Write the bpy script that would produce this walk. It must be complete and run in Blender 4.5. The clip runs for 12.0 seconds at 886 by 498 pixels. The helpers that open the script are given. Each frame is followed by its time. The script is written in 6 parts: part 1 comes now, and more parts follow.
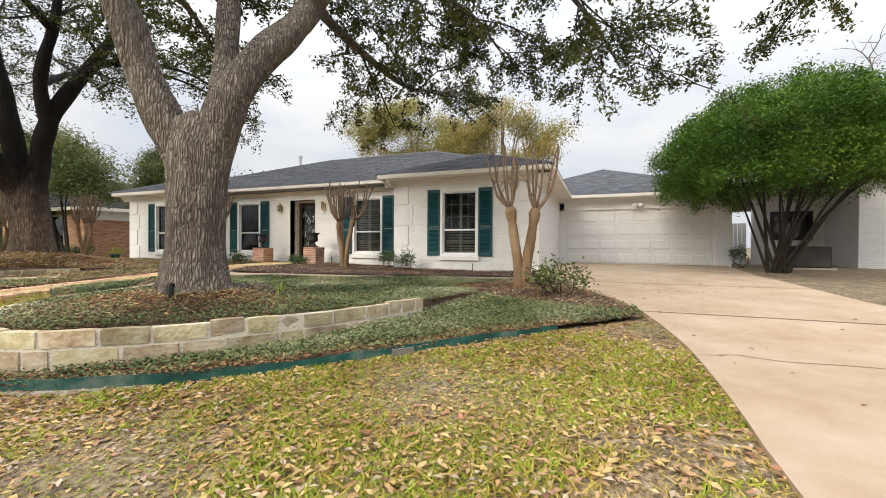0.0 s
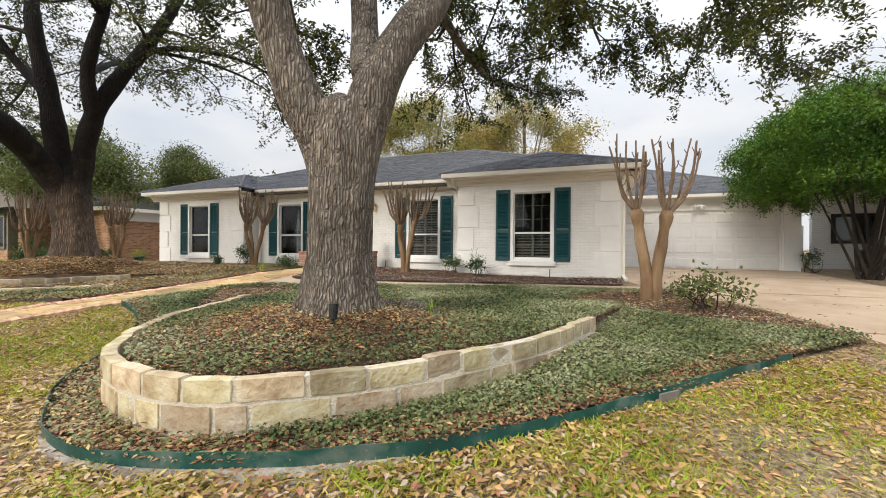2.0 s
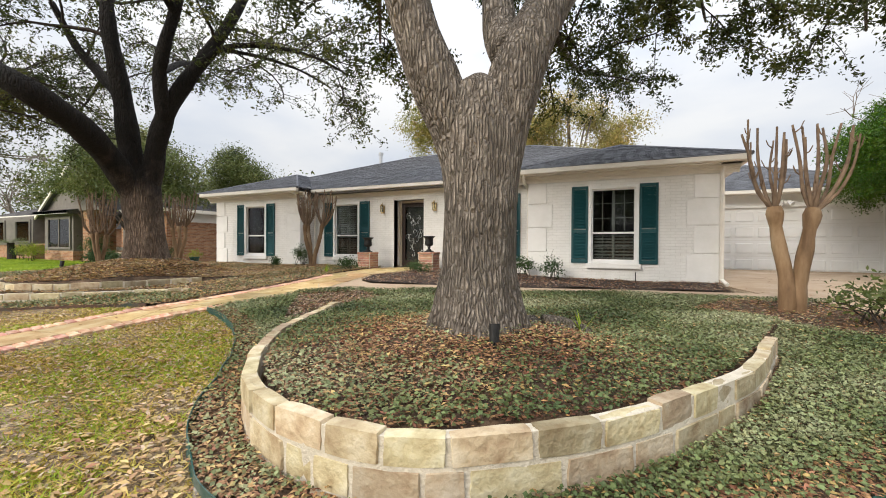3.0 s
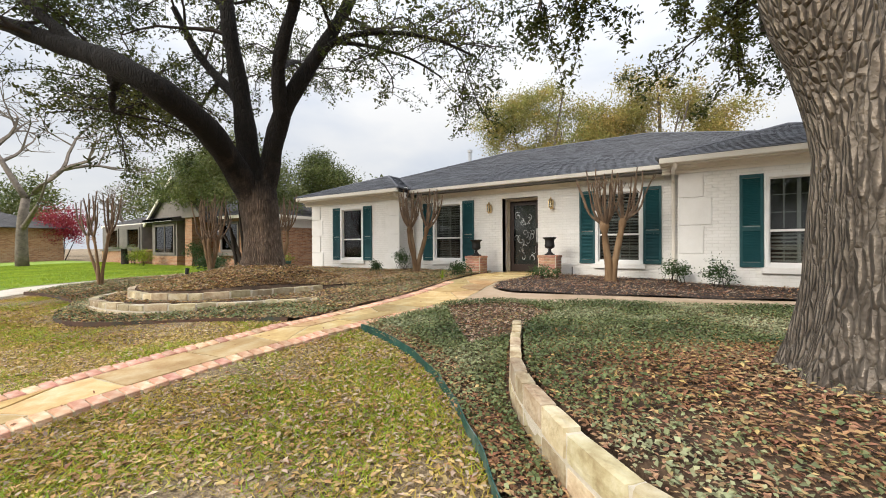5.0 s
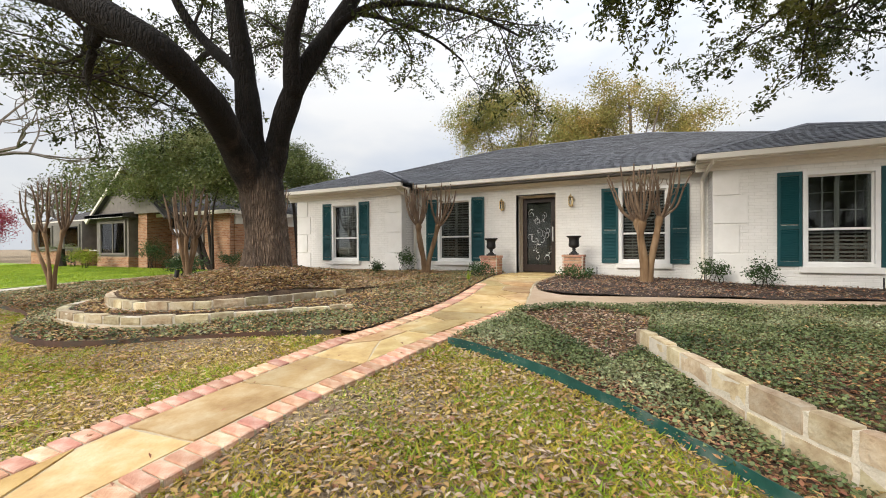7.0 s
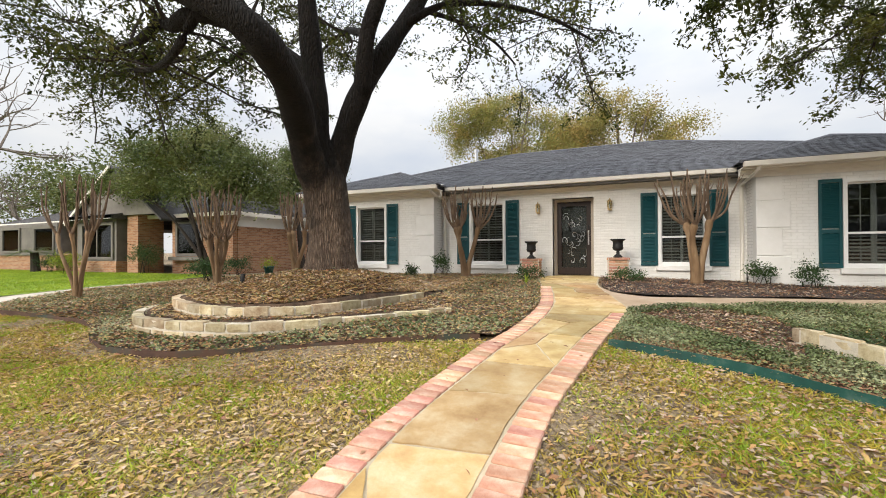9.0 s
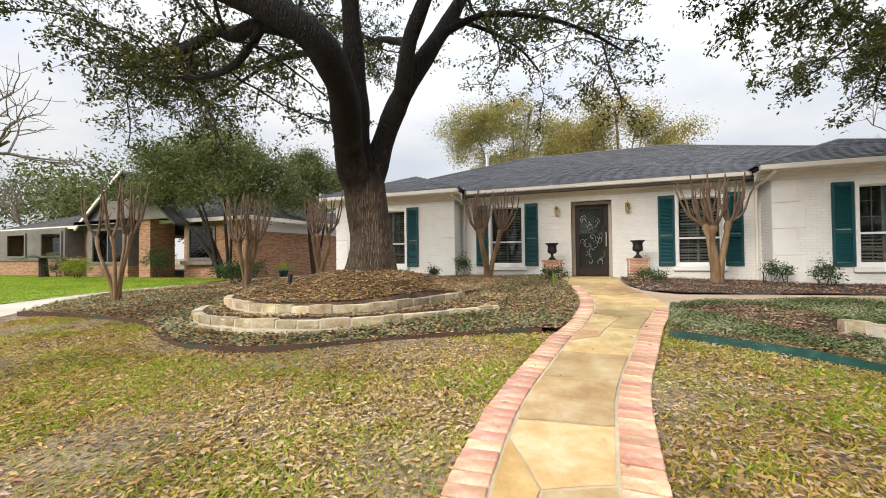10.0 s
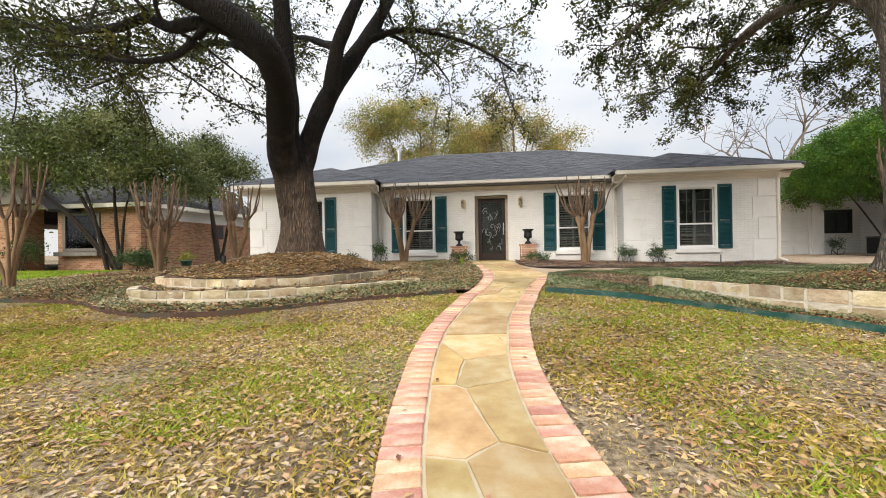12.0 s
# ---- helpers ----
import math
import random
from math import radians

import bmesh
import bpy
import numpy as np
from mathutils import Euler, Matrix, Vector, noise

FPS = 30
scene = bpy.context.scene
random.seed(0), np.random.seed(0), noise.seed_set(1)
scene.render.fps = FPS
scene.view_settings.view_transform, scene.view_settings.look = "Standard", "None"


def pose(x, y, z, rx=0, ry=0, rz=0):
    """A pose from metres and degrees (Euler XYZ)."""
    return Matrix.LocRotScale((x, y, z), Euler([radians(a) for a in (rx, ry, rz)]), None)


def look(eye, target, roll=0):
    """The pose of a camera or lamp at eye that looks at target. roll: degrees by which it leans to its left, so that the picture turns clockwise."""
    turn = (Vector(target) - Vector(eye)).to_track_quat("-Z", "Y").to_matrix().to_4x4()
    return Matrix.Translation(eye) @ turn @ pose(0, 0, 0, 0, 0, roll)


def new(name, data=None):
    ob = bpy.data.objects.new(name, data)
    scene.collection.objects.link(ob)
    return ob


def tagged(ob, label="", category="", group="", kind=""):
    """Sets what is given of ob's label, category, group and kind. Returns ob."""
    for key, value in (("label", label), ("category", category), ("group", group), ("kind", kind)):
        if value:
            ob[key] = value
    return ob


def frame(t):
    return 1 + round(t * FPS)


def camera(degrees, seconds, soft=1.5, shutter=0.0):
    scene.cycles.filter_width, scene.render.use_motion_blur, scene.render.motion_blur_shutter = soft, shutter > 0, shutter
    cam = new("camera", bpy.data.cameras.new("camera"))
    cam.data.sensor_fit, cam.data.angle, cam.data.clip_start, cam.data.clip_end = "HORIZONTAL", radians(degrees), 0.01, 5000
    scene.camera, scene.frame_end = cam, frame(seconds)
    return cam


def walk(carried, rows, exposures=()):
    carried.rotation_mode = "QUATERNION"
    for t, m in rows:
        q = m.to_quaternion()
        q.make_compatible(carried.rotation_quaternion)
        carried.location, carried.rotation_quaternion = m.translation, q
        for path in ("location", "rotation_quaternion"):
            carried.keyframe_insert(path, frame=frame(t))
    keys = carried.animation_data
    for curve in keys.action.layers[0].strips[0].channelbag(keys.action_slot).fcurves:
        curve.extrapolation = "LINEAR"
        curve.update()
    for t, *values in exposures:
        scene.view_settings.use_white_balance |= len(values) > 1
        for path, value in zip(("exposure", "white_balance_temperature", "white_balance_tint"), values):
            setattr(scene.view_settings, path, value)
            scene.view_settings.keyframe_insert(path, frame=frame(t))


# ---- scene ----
cam = camera(95.7, 12.0, soft=1.0)
PATH = [
    (0, (10.011, -11.027, 0.562), (9.282, -9.164, 0.549), 0.3),
    (0.5, (9.523, -11.068, 0.621), (8.804, -9.201, 0.61), 0.4),
    (1, (9.01, -11.113, 0.612), (8.301, -9.243, 0.603), 0.4),
    (1.5, (8.484, -11.044, 0.646), (7.781, -9.172, 0.637), 0.4),
    (2, (7.969, -10.993, 0.645), (7.252, -9.126, 0.635), 0.4),
    (2.5, (7.393, -10.876, 0.652), (6.633, -9.026, 0.638), 0.4),
    (3, (6.789, -10.863, 0.705), (5.943, -9.051, 0.687), 0.3),
    (3.5, (6.238, -10.847, 0.747), (5.282, -9.09, 0.728), 0.1),
    (5.5, (4.425, -10.656, 0.748), (3.336, -8.979, 0.737), -0.4),
    (6, (3.988, -10.7, 0.734), (2.955, -8.988, 0.727), -0.4),
    (6.5, (3.567, -10.664, 0.711), (2.604, -8.911, 0.703), -0.4),
    (8.5, (1.772, -11.244, 0.71), (1.012, -9.394, 0.713), -0.2),
    (9, (1.367, -11.395, 0.681), (0.613, -9.543, 0.694), -0.3),
    (9.5, (0.986, -11.652, 0.653), (0.237, -9.797, 0.679), -0.4),
    (10, (0.709, -11.921, 0.622), (-0.014, -10.056, 0.657), -0.6),
    (10.5, (0.555, -12.23, 0.594), (-0.103, -10.342, 0.628), -0.8),
    (11, (0.585, -12.645, 0.524), (0.043, -10.72, 0.55), -1.0),
    (11.5, (0.657, -12.884, 0.46), (0.254, -10.925, 0.473), -1.1),
    (12, (0.709, -13.114, 0.392), (0.44, -11.132, 0.394), -0.9),
]
walk(cam, [(t, look(eye, target, roll)) for t, eye, target, roll in PATH])
scene.view_settings.exposure = 0.57


# ---------------------------------------------------------------- light
def make_world():
    """Bright overcast sky, brighter towards the zenith, with soft cloud."""
    w = bpy.data.worlds.new("overcast_sky")
    w.use_nodes = True
    scene.world = w
    nt = w.node_tree
    nt.nodes.clear()
    N, L = nt.nodes.new, nt.links.new
    out, bg = N("ShaderNodeOutputWorld"), N("ShaderNodeBackground")
    co = N("ShaderNodeTexCoord")
    sky = N("ShaderNodeTexSky")
    sky.sky_type, sky.sun_disc = "NISHITA", False
    sky.sun_elevation, sky.sun_rotation = radians(27), radians(201)
    sky_dim = N("ShaderNodeVectorMath")
    sky_dim.operation = "SCALE"
    sky_dim.inputs[3].default_value = 0.10
    L(sky.outputs[0], sky_dim.inputs[0])
    sep = N("ShaderNodeSeparateXYZ")
    L(co.outputs["Generated"], sep.inputs[0])
    lift = N("ShaderNodeMapRange")
    lift.inputs["From Min"].default_value, lift.inputs["From Max"].default_value = 0.0, 1.0
    lift.inputs["To Min"].default_value, lift.inputs["To Max"].default_value = 0.58, 2.70
    up = N("ShaderNodeMath")
    up.operation, up.use_clamp = "POWER", True
    up.inputs[1].default_value = 2.6
    L(sep.outputs["Z"], up.inputs[0])
    L(up.outputs[0], lift.inputs["Value"])
    sq = N("ShaderNodeVectorMath")
    sq.operation = "MULTIPLY"
    sq.inputs[1].default_value = (1.0, 1.0, 2.6)
    L(co.outputs["Generated"], sq.inputs[0])
    cl = N("ShaderNodeTexNoise")
    cl.inputs["Scale"].default_value, cl.inputs["Detail"].default_value, cl.inputs["Roughness"].default_value = 2.6, 5, 0.5
    L(sq.outputs[0], cl.inputs["Vector"])
    ramp = N("ShaderNodeValToRGB")
    ramp.color_ramp.elements[0].position, ramp.color_ramp.elements[0].color = 0.36, (0.76, 0.81, 0.90, 1)
    ramp.color_ramp.elements[1].position, ramp.color_ramp.elements[1].color = 0.62, (1.0, 1.0, 1.0, 1)
    L(cl.outputs["Fac"], ramp.inputs[0])
    mul = N("ShaderNodeVectorMath")
    mul.operation = "SCALE"
    L(ramp.outputs[0], mul.inputs[0])
    L(lift.outputs[0], mul.inputs[3])
    mix = N("ShaderNodeMix")
    mix.data_type = "RGBA"
    mix.inputs[0].default_value = 0.93
    L(sky_dim.outputs[0], mix.inputs[6])
    L(mul.outputs[0], mix.inputs[7])
    L(mix.outputs[2], bg.inputs[0])
    bg.inputs[1].default_value = 1.0
    L(bg.outputs[0], out.inputs[0])


make_world()
sun_data = bpy.data.lights.new("sun", "SUN")
sun_data.energy, sun_data.angle, sun_data.color = 2.25, radians(25), (1.0, 0.92, 0.80)
sun = new("sun", sun_data)
sun.matrix_world = look((-9, -36, 17.5), (3, -4, 0))


# ---------------------------------------------------------------- materials
def mat(name, stops, scale=4.0, detail=6.0, rough=0.8, bump=0.2, bscale=60.0, metal=0.0, stretch=(1, 1, 1), spec=0.4, rnd=0.0,
        island=0.0, coords="Object", blotch=0.0, dist=0.02):
    """Noise-coloured surface: stops are colours from low to high, bump is fine relief, rnd and island vary pieces."""
    m = bpy.data.materials.new(name)
    m.use_nodes = True
    nt = m.node_tree
    N, L = nt.nodes.new, nt.links.new
    b = nt.nodes["Principled BSDF"]
    b.inputs["Roughness"].default_value, b.inputs["Metallic"].default_value = rough, metal
    b.inputs["Specular IOR Level"].default_value = spec
    co, mp = N("ShaderNodeTexCoord"), N("ShaderNodeMapping")
    mp.inputs["Scale"].default_value = stretch
    if coords == "World":
        g = N("ShaderNodeNewGeometry")
        L(g.outputs["Position"], mp.inputs[0])
    else:
        L(co.outputs[coords], mp.inputs[0])
    n1 = N("ShaderNodeTexNoise")
    n1.inputs["Scale"].default_value, n1.inputs["Detail"].default_value, n1.inputs["Roughness"].default_value = scale, detail, 0.62
    L(mp.outputs[0], n1.inputs["Vector"])
    r = N("ShaderNodeValToRGB")
    el = r.color_ramp.elements
    k = len(stops)
    while len(el) < k:
        el.new(0.5)
    for i, c in enumerate(stops):
        el[i].position = 0.5 if k == 1 else 0.3 + 0.4 * i / (k - 1)
        el[i].color = (*c, 1)
    L(n1.outputs["Fac"], r.inputs[0])
    col = r.outputs[0]
    if blotch:
        n3 = N("ShaderNodeTexNoise")
        n3.inputs["Scale"].default_value, n3.inputs["Detail"].default_value = scale * 0.13, 4
        L(mp.outputs[0], n3.inputs["Vector"])
        mr = N("ShaderNodeMapRange")
        mr.inputs["From Min"].default_value, mr.inputs["From Max"].default_value = 0.3, 0.7
        mr.inputs["To Min"].default_value, mr.inputs["To Max"].default_value = 1 - blotch, 1 + blotch
        L(n3.outputs["Fac"], mr.inputs["Value"])
        hs = N("ShaderNodeHueSaturation")
        L(mr.outputs[0], hs.inputs["Value"])
        L(col, hs.inputs["Color"])
        col = hs.outputs[0]
    if rnd or island:
        hs = N("ShaderNodeHueSaturation")
        mr, mh = N("ShaderNodeMapRange"), N("ShaderNodeMapRange")
        amount = rnd or island
        mr.inputs["To Min"].default_value, mr.inputs["To Max"].default_value = 1 - amount, 1 + amount
        mh.inputs["To Min"].default_value, mh.inputs["To Max"].default_value = 0.5 - amount * 0.06, 0.5 + amount * 0.06
        if rnd:
            src = N("ShaderNodeObjectInfo").outputs["Random"]
        else:
            src = N("ShaderNodeNewGeometry").outputs["Random Per Island"]
        w = N("ShaderNodeTexWhiteNoise")
        w.noise_dimensions = "1D"
        L(src, w.inputs["W"])
        L(src, mr.inputs["Value"])
        L(w.outputs["Value"], mh.inputs["Value"])
        L(mr.outputs[0], hs.inputs["Value"])
        L(mh.outputs[0], hs.inputs["Hue"])
        L(col, hs.inputs["Color"])
        col = hs.outputs[0]
    L(col, b.inputs["Base Color"])
    if bump:
        n2 = N("ShaderNodeTexNoise")
        n2.inputs["Scale"].default_value, n2.inputs["Detail"].default_value = bscale, 5
        L(mp.outputs[0], n2.inputs["Vector"])
        bp = N("ShaderNodeBump")
        bp.inputs["Strength"].default_value, bp.inputs["Distance"].default_value = bump, dist
        L(n2.outputs["Fac"], bp.inputs["Height"])
        L(bp.outputs[0], b.inputs["Normal"])
    return m


def leaf_mat(name, stops, rough=0.5, trans=0.25, hue=0.35):
    """Leaves: colour varies leaf by leaf, and some light passes through."""
    m = mat(name, stops, scale=0.7, detail=3, rough=rough, bump=0, island=hue, coords="World", spec=0.2)
    nt = m.node_tree
    b = nt.nodes["Principled BSDF"]
    tr = nt.nodes.new("ShaderNodeBsdfTranslucent")
    mx = nt.nodes.new("ShaderNodeMixShader")
    mx.inputs[0].default_value = trans
    nt.links.new(b.inputs["Base Color"].links[0].from_socket, tr.inputs[0])
    nt.links.new(b.outputs[0], mx.inputs[1])
    nt.links.new(tr.outputs[0], mx.inputs[2])
    nt.links.new(mx.outputs[0], nt.nodes["Material Output"].inputs[0])
    return m


def brick_mat(name, c1, c2, mortar, scale=1.0):
    """Far brickwork: courses with mortar joints, on walls of any heading."""
    m = mat(name, [c1, c2], scale=9, rough=0.9, bump=0.2)
    nt = m.node_tree
    N, L = nt.nodes.new, nt.links.new
    b = nt.nodes["Principled BSDF"]
    g = N("ShaderNodeNewGeometry")
    s = N("ShaderNodeSeparateXYZ")
    L(g.outputs["Position"], s.inputs[0])
    a = N("ShaderNodeMath")
    L(s.outputs["X"], a.inputs[0])
    L(s.outputs["Y"], a.inputs[1])
    cb = N("ShaderNodeCombineXYZ")
    L(a.outputs[0], cb.inputs["X"])
    L(s.outputs["Z"], cb.inputs["Y"])
    t = N("ShaderNodeTexBrick")
    t.inputs["Scale"].default_value = 1.0 / scale
    t.inputs["Brick Width"].default_value, t.inputs["Row Height"].default_value = 0.21, 0.073
    t.inputs["Mortar Size"].default_value = 0.007
    t.inputs["Color1"].default_value, t.inputs["Color2"].default_value = (*c1, 1), (*c2, 1)
    t.inputs["Mortar"].default_value = (*mortar, 1)
    L(cb.outputs[0], t.inputs["Vector"])
    L(t.outputs["Color"], b.inputs["Base Color"])
    return m


def glass_mat():
    m = bpy.data.materials.new("window_glass")
    m.use_nodes = True
    nt = m.node_tree
    nt.nodes.clear()
    N, L = nt.nodes.new, nt.links.new
    out, mx, gl, tr, fr = (N("ShaderNode" + k) for k in ("OutputMaterial", "MixShader", "BsdfGlossy", "BsdfTransparent", "Fresnel"))
    fr.inputs["IOR"].default_value = 1.52
    gl.inputs["Roughness"].default_value = 0.02
    tr.inputs["Color"].default_value = (0.62, 0.66, 0.66, 1)
    L(fr.outputs[0], mx.inputs[0])
    L(tr.outputs[0], mx.inputs[1])
    L(gl.outputs[0], mx.inputs[2])
    L(mx.outputs[0], out.inputs[0])
    return m


def bark_mat(name, dark, light, fissure=9.0, depth=0.05, crown_shade=None):
    """Bark with long upright fissures between plates, darker in the fissures; the height pair, if given, is where crown
    shade painted into the colour sets in.
    """
    m = mat(name, [dark, light], scale=14, rough=0.95, bump=0, blotch=0.25, stretch=(1, 1, 0.5))
    nt = m.node_tree
    N, L = nt.nodes.new, nt.links.new
    b = nt.nodes["Principled BSDF"]
    co, mp = N("ShaderNodeTexCoord"), N("ShaderNodeMapping")
    mp.inputs["Scale"].default_value = (1, 1, 0.13)
    L(co.outputs["Object"], mp.inputs[0])
    warp = N("ShaderNodeTexNoise")
    warp.inputs["Scale"].default_value = 9
    L(co.outputs["Object"], warp.inputs["Vector"])
    add = N("ShaderNodeVectorMath")
    add.operation = "MULTIPLY_ADD"
    add.inputs[1].default_value = (0.022, 0.022, 0.035)
    L(warp.outputs["Color"], add.inputs[0])
    L(mp.outputs[0], add.inputs[2])
    v = N("ShaderNodeTexVoronoi")
    v.feature = "DISTANCE_TO_EDGE"
    v.inputs["Scale"].default_value = fissure * 2
    L(add.outputs[0], v.inputs["Vector"])
    mr = N("ShaderNodeMapRange")
    mr.inputs["From Max"].default_value = 0.32
    L(v.outputs["Distance"], mr.inputs["Value"])
    fine = N("ShaderNodeTexNoise")
    fine.inputs["Scale"].default_value, fine.inputs["Detail"].default_value = 45, 5
    L(co.outputs["Object"], fine.inputs["Vector"])
    hsum = N("ShaderNodeMath")
    hsum.operation = "MULTIPLY_ADD"
    hsum.inputs[1].default_value = 0.55
    L(fine.outputs["Fac"], hsum.inputs[0])
    L(mr.outputs[0], hsum.inputs[2])
    bp = N("ShaderNodeBump")
    bp.inputs["Strength"].default_value, bp.inputs["Distance"].default_value = 1.0, depth
    L(hsum.outputs[0], bp.inputs["Height"])
    L(bp.outputs[0], b.inputs["Normal"])
    old = b.inputs["Base Color"].links[0].from_socket
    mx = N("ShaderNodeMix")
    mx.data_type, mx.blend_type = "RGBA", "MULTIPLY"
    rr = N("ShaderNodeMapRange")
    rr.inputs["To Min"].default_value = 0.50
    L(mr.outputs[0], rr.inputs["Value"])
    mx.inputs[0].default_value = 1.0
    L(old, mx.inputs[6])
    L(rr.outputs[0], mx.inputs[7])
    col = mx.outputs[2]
    # Fades the bark to near black with height: crown shade put into colour.
    if crown_shade:
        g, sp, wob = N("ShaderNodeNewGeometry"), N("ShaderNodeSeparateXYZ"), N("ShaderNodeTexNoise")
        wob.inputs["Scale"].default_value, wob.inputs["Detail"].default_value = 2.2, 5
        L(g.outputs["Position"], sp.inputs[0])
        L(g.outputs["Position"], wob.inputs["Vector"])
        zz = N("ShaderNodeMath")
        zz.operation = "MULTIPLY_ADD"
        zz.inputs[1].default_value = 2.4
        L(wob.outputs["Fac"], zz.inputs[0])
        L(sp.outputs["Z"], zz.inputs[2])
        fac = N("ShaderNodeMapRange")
        fac.inputs["From Min"].default_value, fac.inputs["From Max"].default_value = crown_shade[0] + 1.2, crown_shade[1] + 1.2
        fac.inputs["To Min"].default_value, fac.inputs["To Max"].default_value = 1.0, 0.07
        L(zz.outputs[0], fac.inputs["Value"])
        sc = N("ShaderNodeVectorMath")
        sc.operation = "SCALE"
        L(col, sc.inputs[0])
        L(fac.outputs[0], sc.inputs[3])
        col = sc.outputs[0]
    L(col, b.inputs["Base Color"])
    return m


M_WHITE = mat("white_painted_brick", [(0.74, 0.73, 0.70), (0.82, 0.81, 0.79)], scale=3, rough=0.7, bump=0.25, bscale=45, blotch=0.04, island=0.02)
M_MORTAR_W = mat("white_painted_joint", [(0.66, 0.65, 0.62), (0.74, 0.73, 0.70)], scale=3, rough=0.8, bump=0.3)
M_TRIM = mat("cream_trim_paint", [(0.72, 0.68, 0.60), (0.80, 0.76, 0.69)], scale=1.5, rough=0.55, bump=0.05, blotch=0.05)
M_FRAME = mat("white_window_paint", [(0.78, 0.78, 0.77), (0.83, 0.83, 0.82)], scale=3, rough=0.45, bump=0.03)
M_TEAL = mat("dark_teal_paint", [(0.004, 0.052, 0.062), (0.008, 0.072, 0.082)], scale=2, rough=0.5, bump=0.06)
M_SHINGLE = mat("grey_asphalt_shingle", [(0.075, 0.079, 0.09), (0.135, 0.14, 0.157)], scale=14, rough=0.95, bump=0.4, bscale=120, island=0.22)
M_SHINGLE2 = mat("brown_asphalt_shingle", [(0.06, 0.058, 0.06), (0.11, 0.105, 0.105)], scale=14, rough=0.95, bump=0.4, bscale=120, island=0.2)
M_GLASS = glass_mat()
# Indoor dimness put into the colour, for room shells and sheets behind glass.
M_DARK = mat("unlit_room_dark", [(0.10, 0.10, 0.09), (0.14, 0.13, 0.12)], scale=2, bump=0)
M_BLIND = mat("pale_blind_slat", [(0.45, 0.44, 0.41), (0.52, 0.51, 0.48)], scale=3, rough=0.5, bump=0)
M_DOOR = mat("espresso_door_wood", [(0.018, 0.010, 0.008), (0.04, 0.022, 0.017)], scale=6, rough=0.4, bump=0.1, stretch=(6, 6, 0.6))
M_IRON = mat("black_cast_iron", [(0.012, 0.012, 0.012), (0.028, 0.028, 0.028)], scale=9, rough=0.55, bump=0.15, metal=0.3)
M_BRASS = mat("aged_brass", [(0.55, 0.40, 0.20), (0.72, 0.55, 0.30)], scale=12, rough=0.35, bump=0.05, metal=0.9)
M_STEEL = mat("brushed_steel", [(0.55, 0.55, 0.55), (0.65, 0.65, 0.65)], scale=12, rough=0.35, bump=0.02, metal=1.0)
M_BRICK = mat("salmon_paving_brick", [(0.45, 0.19, 0.11), (0.60, 0.34, 0.23), (0.70, 0.53, 0.40)], scale=6, rough=0.9, bump=0.45, bscale=70, rnd=0.30)
M_PIER = mat("old_red_brick", [(0.26, 0.10, 0.06), (0.42, 0.21, 0.14), (0.50, 0.36, 0.27)], scale=8, rough=0.9, bump=0.4, rnd=0.3)
M_MORTAR = mat("pale_mortar", [(0.50, 0.45, 0.36), (0.66, 0.60, 0.50)], scale=12, rough=0.95, bump=0.5)
M_WALKJOINT = mat("sandy_walk_mortar", [(0.40, 0.32, 0.20), (0.52, 0.45, 0.33)], scale=6, rough=0.95, bump=0.4, coords="World", blotch=0.2)
M_HAUNCH = mat("crumbled_mortar", [(0.16, 0.13, 0.10), (0.33, 0.29, 0.24), (0.46, 0.42, 0.36)], scale=9, rough=1.0, bump=0.8, bscale=40, coords="World", blotch=0.3)
M_FLAG = mat("ochre_flagstone", [(0.31, 0.19, 0.075), (0.43, 0.30, 0.13), (0.52, 0.42, 0.25)], scale=3.4, rough=0.75, bump=0.35, bscale=25, rnd=0.26, blotch=0.25, coords="World")
M_FLAG2 = mat("tan_flagstone", [(0.34, 0.22, 0.085), (0.46, 0.33, 0.15), (0.55, 0.45, 0.27)], scale=4.5, rough=0.8, bump=0.4, bscale=25, rnd=0.2, blotch=0.25, coords="World")
M_FLAG3 = mat("brown_flagstone", [(0.30, 0.17, 0.06), (0.42, 0.27, 0.105), (0.50, 0.38, 0.20)], scale=3.0, rough=0.75, bump=0.4, bscale=25, rnd=0.2, blotch=0.25, coords="World")
M_STONE = mat("tan_wall_stone", [(0.29, 0.205, 0.115), (0.45, 0.37, 0.235), (0.56, 0.50, 0.37)], scale=7, rough=0.9, bump=0.6, bscale=28, rnd=0.28, blotch=0.25, coords="World")
M_CONC = mat("tan_drive_concrete", [(0.35, 0.245, 0.155), (0.42, 0.31, 0.21), (0.47, 0.36, 0.265)], scale=1.6, rough=0.85, bump=0.25, bscale=90, blotch=0.12, coords="World")
M_SIDEWALK = mat("pale_sidewalk_concrete", [(0.46, 0.40, 0.33), (0.56, 0.50, 0.42)], scale=2, rough=0.9, bump=0.25, bscale=90, blotch=0.1)
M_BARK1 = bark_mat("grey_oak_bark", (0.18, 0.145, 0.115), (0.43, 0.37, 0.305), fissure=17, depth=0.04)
M_BARK2 = bark_mat("dark_oak_bark", (0.11, 0.072, 0.05), (0.29, 0.21, 0.155), fissure=16, depth=0.04, crown_shade=(0.9, 2.4))
M_TWIG = mat("dark_twig_bark", [(0.018, 0.014, 0.011), (0.045, 0.034, 0.027)], scale=8, rough=0.95, bump=0.4)
M_CRAPE = mat("smooth_crape_bark", [(0.11, 0.062, 0.03), (0.21, 0.13, 0.068), (0.32, 0.225, 0.135)], scale=5, rough=0.75, bump=0.25, bscale=20, stretch=(1, 1, 0.25), blotch=0.2)
